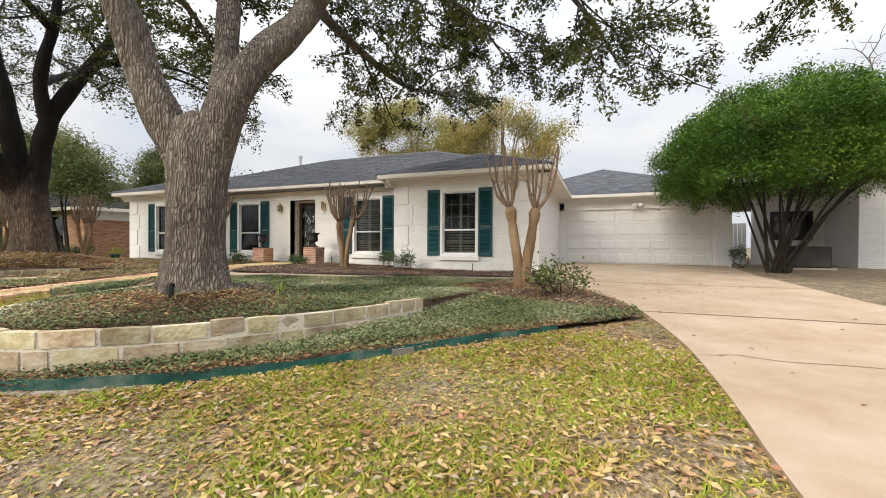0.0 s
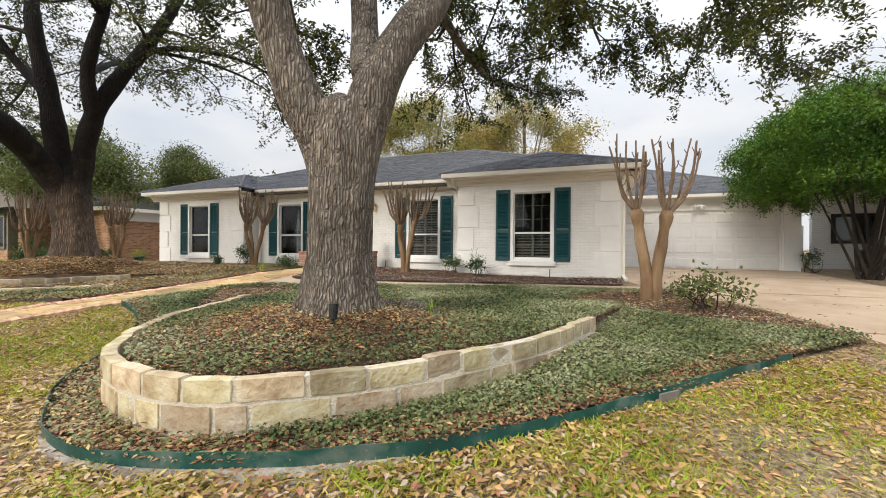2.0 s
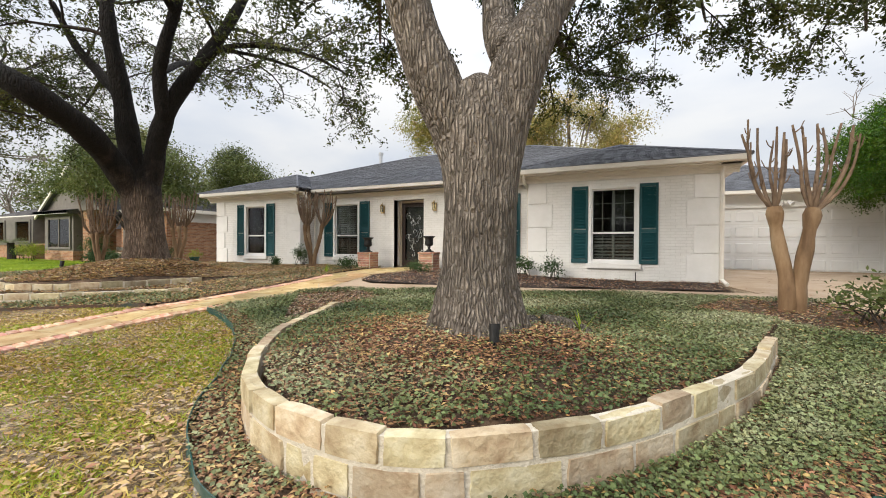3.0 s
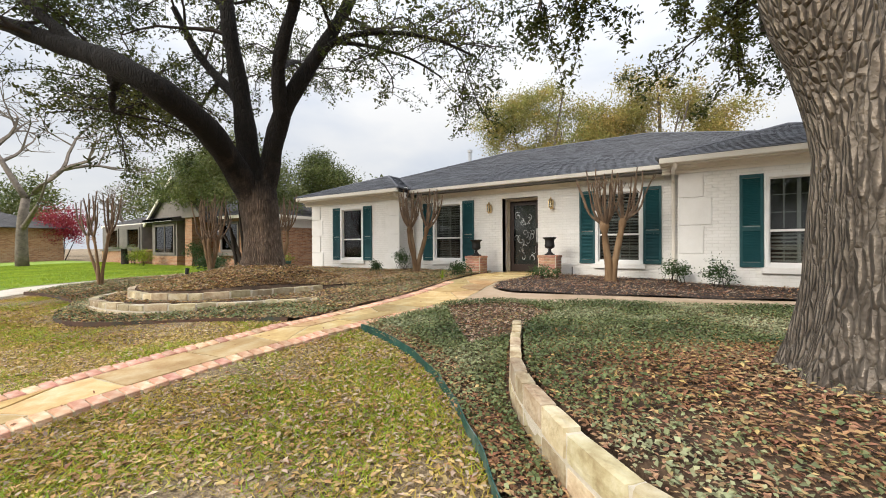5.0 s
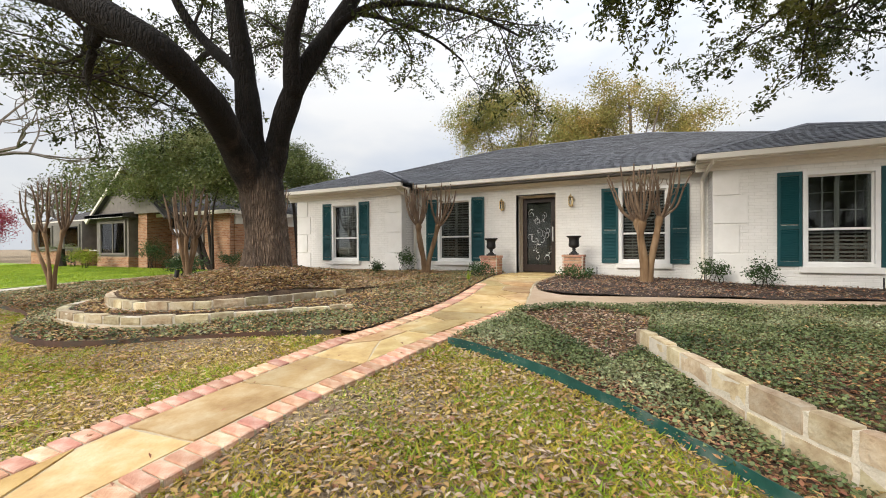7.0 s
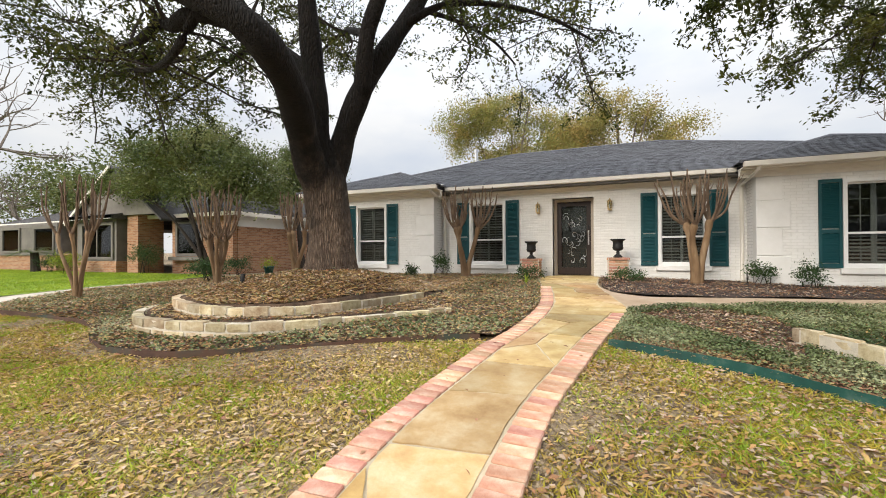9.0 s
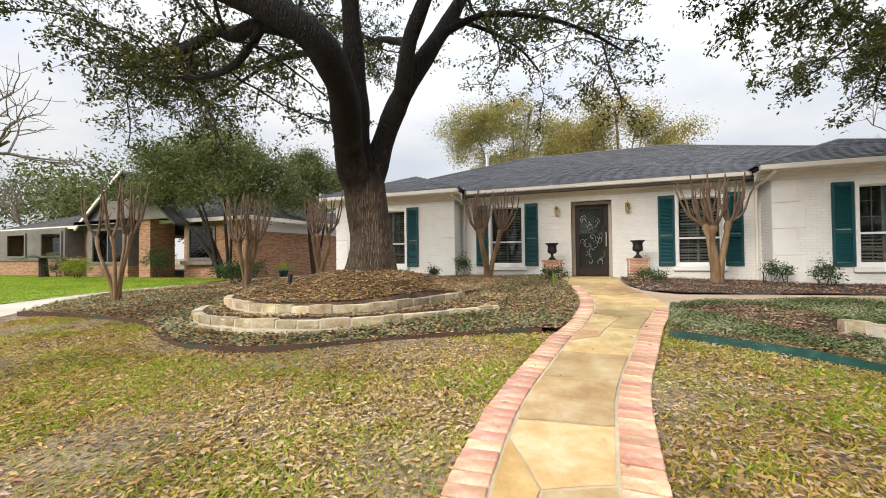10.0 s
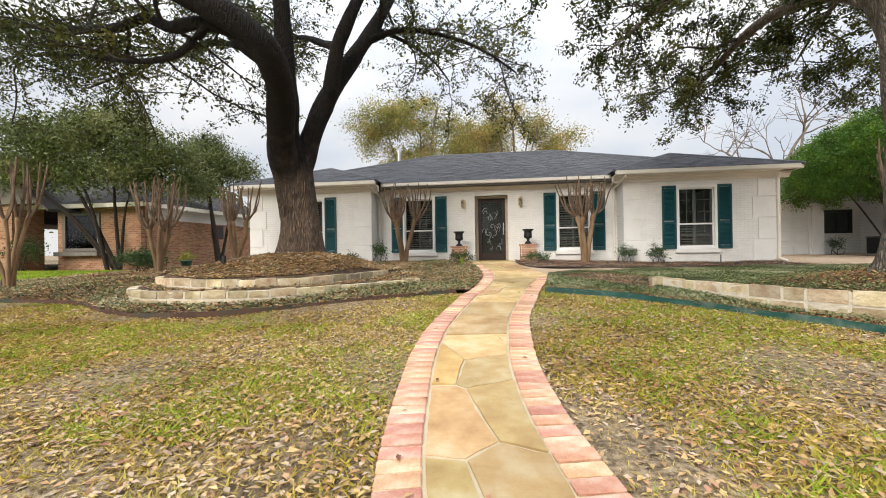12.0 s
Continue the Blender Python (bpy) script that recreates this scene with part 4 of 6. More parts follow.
def border(curve, side, y_from, rng):
    """A soldier row of bricks laid across the edge of the walk."""
    me = brick_mesh("brick", 0.205, 0.092, 0.07, M_BRICK, 0.007)
    P = even(curve, 0.104)
    for a, b in zip(P, P[1:]):
        c, d = (a + b) / 2, b - a
        if c[1] > y_from:
            continue
        d /= np.linalg.norm(d)
        inward = np.array((-d[1], d[0])) * side
        c = c + inward * 0.098
        ang = math.degrees(math.atan2(inward[1], inward[0])) + rng.uniform(-2, 2)
        z = float(level(*c)) + 0.052 + rng.uniform(-0.004, 0.004)
        e = 0.05
        slope_y = math.degrees(math.atan((float(level(c[0], c[1] + e)) - float(level(c[0], c[1] - e))) / (2 * e)))
        m = Matrix.Translation((c[0], c[1], z)) @ Euler((radians(slope_y), 0, 0)).to_matrix().to_4x4() @ pose(0, 0, 0, 0, rng.uniform(-1.5, 1.5), ang)
        piece("brick", me, m, walkway)


rng = np.random.default_rng(21)
border(WALK_L, 1, -3.3, rng)
border(WALK_R, -1, -5.7, rng)
border(spline([(0.27, -11.95), (0.0, -11.82), (-0.5, -11.85), (-1.1, -12.1)]), 1, 0, rng)


def flagstones(rng):
    """Irregular flags that fill the walk between its brick borders."""
    L, R = [p for p in WALK_L], [p for p in WALK_R]
    n = 200

    def along(P):
        P = np.array(P)
        s = np.concatenate([[0], np.cumsum(np.linalg.norm(np.diff(P, axis=0), axis=1))])
        q = np.linspace(0, s[-1], n)
        return np.stack([np.interp(q, s, P[:, k]) for k in range(2)], 1), s[-1]
    A, la = along(L)
    B, lb = along(R)
    length, width = (la + lb) / 2, 0.86
    seeds, s = [], -0.3
    while s < length + 0.3:
        k = rng.choice((1, 1, 2, 2))
        for j in range(k):
            seeds.append((s + rng.uniform(-0.22, 0.22), width * (j + 0.5) / k + rng.uniform(-0.16, 0.16)))
        s += rng.uniform(0.42, 0.80)
    S = np.array(seeds)

    def world(u, v):
        f = np.clip(u / length, 0, 1) * (n - 1)
        i = min(int(f), n - 2)
        t = f - i
        a, b = A[i] * (1 - t) + A[i + 1] * t, B[i] * (1 - t) + B[i + 1] * t
        w = np.linalg.norm(b - a)
        inset_l = 0.215 if a[1] < -3.2 else 0.02
        inset_r = 0.215 if b[1] < -5.6 else 0.02
        return a + (b - a) / w * (inset_l + (w - inset_l - inset_r) * v / width)
    for i, c in enumerate(S):
        poly = [np.array(p) for p in ((max(0, c[0] - 1.2), 0), (min(length, c[0] + 1.2), 0), (min(length, c[0] + 1.2), width), (max(0, c[0] - 1.2), width))]
        for j, o in enumerate(S):
            if j == i or abs(o[0] - c[0]) > 2:
                continue
            mid, nrm = (c + o) / 2, o - c
            out = []
            for p, q in zip(poly, poly[1:] + poly[:1]):
                dp, dq = (p - mid) @ nrm, (q - mid) @ nrm
                if dp <= 0:
                    out.append(p)
                if dp * dq < 0:
                    out.append(p + (q - p) * dp / (dp - dq))
            poly = out
            if len(poly) < 3:
                break
        if len(poly) < 3:
            continue
        cen = sum(poly) / len(poly)
        pts = []
        for p, q in zip(poly, poly[1:] + poly[:1]):
            m = max(1, int(np.linalg.norm(q - p) / 0.09))
            for k in range(m):
                r = p + (q - p) * k / m
                d = r - cen
                dist = np.linalg.norm(d) + 1e-6
                pts.append(cen + d * max(0.3, (dist - 0.007 - rng.uniform(0, 0.014)) / dist))
        bm = bmesh.new()
        top = []
        lift = 0.046 + rng.uniform(-0.004, 0.004)
        for p in pts:
            w = world(*p)
            top.append(bm.verts.new((w[0], w[1], float(level(*w)) + lift)))
        if len(top) < 3:
            continue
        f = bm.faces.new(top)
        bmesh.ops.extrude_face_region(bm, geom=[f])
        for v in top:
            v.co.z -= 0.05
        bmesh.ops.recalc_face_normals(bm, faces=bm.faces)
        bmesh.ops.triangulate(bm, faces=[fc for fc in bm.faces if len(fc.verts) > 4])
        part("flagstone", bm, (M_FLAG, M_FLAG, M_FLAG2, M_FLAG3)[int(rng.integers(4))], walkway)


flagstones(np.random.default_rng(8))


# ---------------------------------------------------------------- retaining walls and edging
def rough_block(seed):
    """A quarry-faced block, one metre each way, to be scaled."""
    r = np.random.default_rng(seed)
    bm = bmesh.new()
    box(bm, -0.5, 0.5, -0.5, 0.5, -0.5, 0.5)
    bmesh.ops.subdivide_edges(bm, edges=bm.edges[:], cuts=2, use_grid_fill=True)
    for v in bm.verts:
        k = sum(abs(abs(c) - 0.5) < 1e-4 for c in v.co)
        f = {1: 1.02, 2: 0.99, 3: 0.96}.get(k, 1)
        v.co = Vector([c * f for c in v.co]) + Vector(r.uniform(-0.014, 0.014, 3))
    bmesh.ops.triangulate(bm, faces=bm.faces[:])
    me = bpy.data.meshes.new("stone")
    bm.normal_update()
    bm.to_mesh(me)
    bm.free()
    me.materials.append(M_STONE)
    return me


BLOCKS = [rough_block(k) for k in range(6)]


def stone_wall(curve, top, heights, label, rng, thick=0.20):
    """Mortared courses of stone blocks along a plan curve; the earth side is to the left."""
    P = np.array(curve)
    s = np.concatenate([[0], np.cumsum(np.linalg.norm(np.diff(P, axis=0), axis=1))])

    def at(q):
        c = np.array([np.interp(q, s, P[:, k]) for k in range(2)])
        d = np.array([np.interp(min(q + 0.05, s[-1]), s, P[:, k]) for k in range(2)]) - np.array([np.interp(max(q - 0.05, 0), s, P[:, k]) for k in range(2)])
        d /= np.linalg.norm(d)
        return c, d
    w = thing("retaining_wall", (*P[len(P) // 2], top - sum(heights)), label, "garden wall", "stone garden walls")
    V, F = [], []
    n = int(s[-1] / 0.15)
    for i in range(n + 1):
        c, d = at(0.03 + (s[-1] - 0.06) * i / n)
        nrm = np.array((-d[1], d[0]))
        for off, z in ((0.005, top - 0.012), (thick - 0.005, top - 0.012), (thick - 0.005, top - 0.62), (0.005, top - 0.62)):
            p = c + nrm * off
            V.append((p[0], p[1], z))
    for i in range(n):
        for k in range(4):
            F.append((4 * i + k, 4 * i + (k + 1) % 4, 4 * i + 4 + (k + 1) % 4, 4 * i + 4 + k))
    F += [(3, 2, 1, 0), (4 * n, 4 * n + 1, 4 * n + 2, 4 * n + 3)]
    part("mortar_core", (V, F), M_MORTAR, w)
    z = top
    for k, h in enumerate(heights):
        q = -rng.uniform(0, 0.12)
        while q < s[-1] - 0.02:
            ln = rng.uniform(0.20, 0.42) if k == 0 else rng.uniform(0.18, 0.48)
            a, b = max(0, q), min(s[-1], q + ln)
            q += ln
            if b - a < 0.06:
                continue
            c, d = at((a + b) / 2)
            nrm = np.array((-d[1], d[0]))
            c = c + nrm * (thick / 2 + rng.uniform(-0.006, 0.006))
            hh = h + (rng.uniform(-0.014, 0.010) if k == 0 else 0)
            m = Matrix.LocRotScale((c[0], c[1], z - h + (hh - 0.022) / 2 + 0.022), Euler((0, rng.uniform(-0.012, 0.012), math.atan2(d[1], d[0]))), (b - a - 0.026, thick, hh - 0.022))
            piece("stone", BLOCKS[rng.integers(6)], m, w)
        z -= h
    return w


rng = np.random.default_rng(31)
stone_wall(WALL_A, -0.085, (0.155, 0.165, 0.16), "curved two-course tan limestone wall round the oak bed", rng, 0.088)
stone_wall(WALL_B_LOW, -0.12, (0.125, 0.13), "low curved tan limestone wall below the leaf mound", rng, 0.12)
stone_wall(WALL_B_TOP, 0.0, (0.13, 0.13), "upper curved limestone kerb under the leaf mound", rng, 0.11)


def edging(curve, material, label, rng, high=0.10):
    """Thin steel bed edging in lengths that lap at a stake, standing up from the lawn and waving a little."""
    P = even(curve, 0.10)
    t = thing("bed_edging", (P[0][0], P[0][1], float(level(*P[0]))), label, "lawn edging", group="bed edging")
    for i0 in range(0, len(P) - 1, 24):
        V, F = [], []
        lift = rng.uniform(-0.012, 0.012)
        i1 = min(i0 + 24, len(P) - 1)
        for i in range(i0, i1 + 1):
            d = P[min(i + 1, len(P) - 1)] - P[max(i - 1, 0)]
            d /= np.linalg.norm(d)
            nrm = np.array((-d[1], d[0]))
            lean = 0.012 * math.sin(i * 0.37) + 0.006 * math.sin(i * 1.1)
            top = high + lift + 0.008 * math.sin(i * 0.23) + 0.004 * math.sin(i * 0.71)
            g = float(level(*P[i]))
            for off, z in ((lean, top), (lean + 0.006, top), (0.006, -0.15), (0.0, -0.15)):
                p = P[i] + nrm * off
                V.append((p[0], p[1], g + z))
        n = i1 - i0
        for i in range(n):
            for k in range(4):
                F.append((4 * i + k, 4 * i + 4 + k, 4 * i + 4 + (k + 1) % 4, 4 * i + (k + 1) % 4))
        F += [(0, 1, 2, 3), (4 * n + 3, 4 * n + 2, 4 * n + 1, 4 * n)]
        part("edging_strip", (V, F), material, t)
    return t


def haunch(curve, x0, x1, rng):
    """Crumbled pale mortar left along the foot of the edging."""
    P = np.array([p for p in even(curve, 0.05) if x0 < p[0] < x1])
    V, F = [], []
    for i, p in enumerate(P):
        d = P[min(i + 1, len(P) - 1)] - P[max(i - 1, 0)]
        d /= np.linalg.norm(d)
        out = np.array((d[1], -d[0]))
        w = 0.02 + 0.030 * (1 + math.sin(i * 0.31) * math.sin(i * 0.113 + 1)) * min(1, i / 8, (len(P) - 1 - i) / 8) + rng.uniform(0, 0.015)
        g = float(level(*p))
        for q, z in ((0.002, 0.022), (w * 0.6, 0.018 + rng.uniform(-0.006, 0.006)), (w, -0.03)):
            V.append((*(p + out * q), g + z))
    for i in range(len(P) - 1):
        for k in range(2):
            F.append((3 * i + k, 3 * i + k + 1, 3 * i + 4 + k, 3 * i + 3 + k))
    return solo("mortar_haunch", (V, F), M_HAUNCH, "crumbled pale mortar along the foot of the steel edging", "mortar")


haunch(EDGE_A, 4.9, 7.1, np.random.default_rng(33))
cut = len(EDGE_A) * 12 // 20
edging(EDGE_A[:cut + 16], M_EDGE, "dark green enamelled steel edging along the oak bed", rng, 0.088)
edging(EDGE_A[cut + 15:], M_EDGE, "dark green steel edging with a chipped joint plate", rng, 0.085)
edging([*EDGE_B[::-1]], M_RUST, "rusted green steel edging along the terraced bed", rng, 0.075)
part_z = float(level(8.42, -7.95))
solo("joint_plate", bevelled(boxes((8.32, 8.52, -8.00, -7.985, part_z + 0.0, part_z + 0.075)), 0.003), M_SIDING, "worn grey joint plate on the steel edging", "edging plate").matrix_world = (
    Matrix.Translation((8.43, -7.93, 0)) @ pose(0, 0, 0, 0, 0, 48) @ Matrix.Translation((-8.42, 7.99, 0)))


# ---------------------------------------------------------------- trees
def oak(name, base, trunk, limbs, bark, label, seed, leaf_n, twig_len=(0.5, 1.0), hang=0.15, spread=1.0):
    """A live oak: trunk with root flare, given limbs, random branches and twigs, and leaves along the twigs."""
    r = np.random.default_rng(seed)
    t = thing(name, base, label, "tree", "live oaks")
    V, F = [], []
    pts = spline([p for p, _ in trunk], 0.10)
    P = np.array(pts)
    rad = np.interp(P[:, 2], [p[2] for p, _ in trunk], [q for _, q in trunk])
    n = 36
    o = len(V)
    for i, p in enumerate(P):
        for k in range(n):
            a = 2 * math.pi * k / n
            lobes = 1 + 0.05 * math.sin(3 * a + p[2] * 0.9) + 0.03 * math.sin(7 * a - p[2] * 1.7) + 0.02 * noise.noise(Vector((math.cos(a) * 4, math.sin(a) * 4, p[2] * 2)))
            flare = 1 + 0.16 * max(0, math.sin(5 * a + 1)) * max(0, 1 - (p[2] - base[2]) / 0.5)
            V.append((p[0] + rad[i] * lobes * flare * math.cos(a), p[1] + rad[i] * lobes * flare * math.sin(a), p[2]))
    for i in range(len(P) - 1):
        for k in range(n):
            F.append((o + i * n + k, o + i * n + (k + 1) % n, o + (i + 1) * n + (k + 1) % n, o + (i + 1) * n + k))
    part("trunk", (V, F), bark, t, smooth=True)
    tips, bV, bF = [], [], []
    for pts, r0, r1, start in limbs:
        S = spline(pts, 0.12)
        m = len(S)
        LV, LF = [], []
        rr = [(r0 + (r1 - r0) * (i / (m - 1)) ** 0.8) * (1 + 0.05 * math.sin(i * 0.8)) for i in range(m)]
        tube(LV, LF, S, rr, 20 if r0 > 0.12 else 10, 0.02, r)
        part("limb", (LV, LF), bark, t, smooth=True)
        step = 4 if r0 > 0.12 else 3
        for i in range(int(m * start), m, step):
            p = np.array(S[i])
            ax = np.array(S[min(i + 1, m - 1)]) - np.array(S[max(i - 1, 0)])
            ax /= np.linalg.norm(ax)
            d = r.normal(size=3) * np.array((1, 1, 0.45)) + ax * 0.7 + np.array((0, 0, 0.18))
            d /= np.linalg.norm(d)
            ln = r.uniform(0.9, 2.3) * spread
            br = [p]
            for q in range(6):
                d = d + r.normal(size=3) * 0.16 + np.array((0, 0, -0.05 if q > 2 else 0.03))
                d /= np.linalg.norm(d)
                br.append(br[-1] + d * ln / 6)
            tube(bV, bF, br, np.linspace(min(rr[i] * 0.4, 0.05), 0.012, 7), 6)
            for q in range(2, 7):
                for _ in range(2):
                    e = d * 0.5 + r.normal(size=3) * np.array((1, 1, 0.6)) + np.array((0, 0, -hang))
                    e /= np.linalg.norm(e)
                    tl = r.uniform(*twig_len)
                    a = br[q]
                    b = a + e * tl * 0.5 + np.array((0, 0, 0.02))
                    c = b + (e + np.array((0, 0, -0.35 * r.uniform(0, 1)))) * tl * 0.5
                    tube(bV, bF, [a, b, c], [0.009, 0.006, 0.003], 4)
                    tips.append((a, b, c))
    tagged(part("branchwork", (bV, bF), M_TWIG, t, "thin dark branches"), kind="stuff")
    T = np.array(tips)
    per = max(1, int(leaf_n / len(T)))
    u = 1.06 - 0.9 * r.uniform(0, 1, (len(T), per, 1)) ** 1.5
    A, B, C = T[:, None, 0], T[:, None, 1], T[:, None, 2]
    pos = (1 - u) ** 2 * A + 2 * u * (1 - u) * B + u ** 2 * C
    pos = pos + r.normal(size=pos.shape) * 0.065
    LVv, LFf = leaves(pos.reshape(-1, 3), 0.085, r, 0.46, 0.2, 0.2)
    tagged(raw_mesh("crown", LVv, LFf, M_OAKLEAF, t, "small dull green live oak leaves"), kind="stuff")
    return t


za, zb = 0.03, 0.28
oak("oak_tree", (5.66, -7.72, za), [((5.63, -7.72, za - 0.15), 0.42), ((5.63, -7.72, 0.2), 0.345), ((5.63, -7.72, 0.55), 0.30), ((5.65, -7.72, 1.1), 0.295), ((5.66, -7.72, 1.4), 0.30), ((5.66, -7.73, 1.7), 0.285), ((5.66, -7.75, 2.0), 0.20), ((5.66, -7.76, 2.1), 0.05)],
    [([(5.64, -7.72, 0.75), (5.58, -7.74, 1.25), (5.46, -7.82, 1.7), (5.33, -7.92, 2.05), (5.19, -8.03, 2.5), (5.09, -8.15, 3.05), (4.92, -8.32, 3.6), (4.6, -8.75, 4.4), (4.1, -9.4, 5.7), (3.4, -10.0, 6.8)], 0.25, 0.07, 0.5),
     ([(5.66, -7.72, 0.75), (5.74, -7.70, 1.25), (5.83, -7.65, 1.7), (5.92, -7.60, 2.1), (6.05, -7.47, 2.52), (6.17, -7.18, 2.98), (6.25, -6.92, 3.3), (6.28, -6.50, 3.9), (6.5, -5.9, 5.2), (6.8, -5.4, 6.6), (7.0, -5.2, 8.0)], 0.26, 0.07, 0.55),
     ([(5.86, -7.56, 2.3), (5.73, -7.42, 2.62), (5.66, -7.34, 3.1), (5.55, -7.22, 3.7), (5.4, -7.1, 4.5), (5.2, -6.9, 5.8), (5.1, -6.8, 7.2)], 0.165, 0.07, 0.5),
     ([(6.27, -6.55, 3.85), (6.9, -6.5, 4.5), (7.9, -6.6, 5.1), (9.3, -6.3, 5.8), (10.4, -6.0, 6.5)], 0.17, 0.07, 0.45),
     ([(6.28, -6.62, 3.75), (5.95, -6.1, 4.25), (5.62, -5.3, 4.45), (5.55, -4.4, 4.45), (5.62, -3.2, 4.36), (5.72, -2.1, 4.42), (5.85, -1.1, 4.72), (6.3, -0.3, 4.85)], 0.12, 0.03, 0.35),
     ([(4.85, -8.42, 3.75), (4.3, -7.4, 4.3), (3.6, -6.2, 4.4), (2.9, -5.1, 4.15)], 0.10, 0.02, 0.3),
     ([(7.5, -6.58, 4.87), (8.3, -5.6, 5.0), (9.2, -4.4, 4.95), (9.9, -2.8, 4.8), (10.4, -1.6, 4.4)], 0.10, 0.02, 0.25),
     ([(5.42, -7.1, 4.4), (5.2, -6.0, 5.4), (4.8, -4.6, 6.1), (4.4, -3.4, 6.2)], 0.12, 0.03, 0.2),
     ([(9.2, -6.33, 5.76), (10.4, -6.0, 5.9), (11.6, -5.4, 5.7), (12.6, -4.6, 5.4), (13.4, -3.4, 5.1)], 0.11, 0.03, 0.3),
     ([(6.5, -5.9, 5.2), (7.4, -5.0, 6.0), (8.4, -3.8, 6.5), (9.0, -2.6, 6.4)], 0.12, 0.03, 0.2),
     ([(6.35, -6.2, 4.4), (7.0, -5.0, 4.9), (7.6, -3.6, 5.1), (8.0, -2.2, 4.8)], 0.09, 0.02, 0.3),
     ([(4.7, -8.6, 4.2), (3.6, -7.9, 5.2), (2.2, -6.8, 5.7), (1.2, -6.2, 5.5)], 0.11, 0.03, 0.3)],
    M_BARK1, "large live oak with fissured grey bark in the ivy bed", 41, 100000)
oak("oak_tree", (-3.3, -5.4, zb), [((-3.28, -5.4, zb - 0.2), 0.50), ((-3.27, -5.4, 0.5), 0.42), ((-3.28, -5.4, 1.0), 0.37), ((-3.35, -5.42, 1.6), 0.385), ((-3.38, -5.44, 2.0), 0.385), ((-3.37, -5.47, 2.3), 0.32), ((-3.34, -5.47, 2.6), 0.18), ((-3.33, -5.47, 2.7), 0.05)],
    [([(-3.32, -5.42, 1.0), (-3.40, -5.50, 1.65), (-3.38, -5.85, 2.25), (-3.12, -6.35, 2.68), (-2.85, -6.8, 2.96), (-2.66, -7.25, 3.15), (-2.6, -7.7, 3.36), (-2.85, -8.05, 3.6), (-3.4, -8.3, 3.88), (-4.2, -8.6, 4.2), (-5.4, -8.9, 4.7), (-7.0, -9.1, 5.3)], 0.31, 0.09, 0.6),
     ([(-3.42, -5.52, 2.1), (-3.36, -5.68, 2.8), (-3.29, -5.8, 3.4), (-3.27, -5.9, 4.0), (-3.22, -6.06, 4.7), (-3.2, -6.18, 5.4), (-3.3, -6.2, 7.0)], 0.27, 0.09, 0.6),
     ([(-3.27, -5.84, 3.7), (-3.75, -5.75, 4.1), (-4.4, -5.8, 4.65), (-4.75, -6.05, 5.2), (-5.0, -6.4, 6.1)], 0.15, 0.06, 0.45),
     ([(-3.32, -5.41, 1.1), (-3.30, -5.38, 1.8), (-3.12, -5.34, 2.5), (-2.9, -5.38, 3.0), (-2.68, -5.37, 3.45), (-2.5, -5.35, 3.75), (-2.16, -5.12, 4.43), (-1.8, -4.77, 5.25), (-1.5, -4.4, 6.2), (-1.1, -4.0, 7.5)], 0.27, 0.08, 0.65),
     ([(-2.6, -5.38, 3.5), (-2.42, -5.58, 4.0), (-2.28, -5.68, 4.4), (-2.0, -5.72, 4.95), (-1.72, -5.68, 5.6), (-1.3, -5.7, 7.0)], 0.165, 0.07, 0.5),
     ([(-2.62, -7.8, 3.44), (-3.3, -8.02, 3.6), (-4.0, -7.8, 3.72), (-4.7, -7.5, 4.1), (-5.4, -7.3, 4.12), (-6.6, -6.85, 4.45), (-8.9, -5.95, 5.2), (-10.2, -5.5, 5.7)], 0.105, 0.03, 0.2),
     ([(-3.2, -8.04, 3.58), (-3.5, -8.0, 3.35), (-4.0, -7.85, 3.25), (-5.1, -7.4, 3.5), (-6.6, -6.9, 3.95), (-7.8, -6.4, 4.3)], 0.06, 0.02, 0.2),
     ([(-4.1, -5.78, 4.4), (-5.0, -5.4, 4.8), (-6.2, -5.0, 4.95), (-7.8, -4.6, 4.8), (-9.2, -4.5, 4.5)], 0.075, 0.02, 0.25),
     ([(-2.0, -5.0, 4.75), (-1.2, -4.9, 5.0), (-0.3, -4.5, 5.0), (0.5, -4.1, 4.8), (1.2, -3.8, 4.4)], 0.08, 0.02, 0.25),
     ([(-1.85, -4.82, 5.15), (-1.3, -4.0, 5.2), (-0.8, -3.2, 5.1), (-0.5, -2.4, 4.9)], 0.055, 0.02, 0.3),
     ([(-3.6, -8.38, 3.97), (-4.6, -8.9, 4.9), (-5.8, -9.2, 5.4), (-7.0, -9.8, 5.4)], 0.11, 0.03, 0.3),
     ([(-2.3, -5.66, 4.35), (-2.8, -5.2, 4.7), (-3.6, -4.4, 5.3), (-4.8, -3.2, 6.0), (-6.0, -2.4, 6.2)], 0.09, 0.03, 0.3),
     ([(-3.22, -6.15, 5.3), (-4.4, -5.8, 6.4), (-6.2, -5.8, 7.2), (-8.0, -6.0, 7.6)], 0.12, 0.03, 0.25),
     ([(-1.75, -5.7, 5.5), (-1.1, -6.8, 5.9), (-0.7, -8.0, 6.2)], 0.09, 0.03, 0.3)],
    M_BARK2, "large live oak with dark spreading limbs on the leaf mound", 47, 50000)


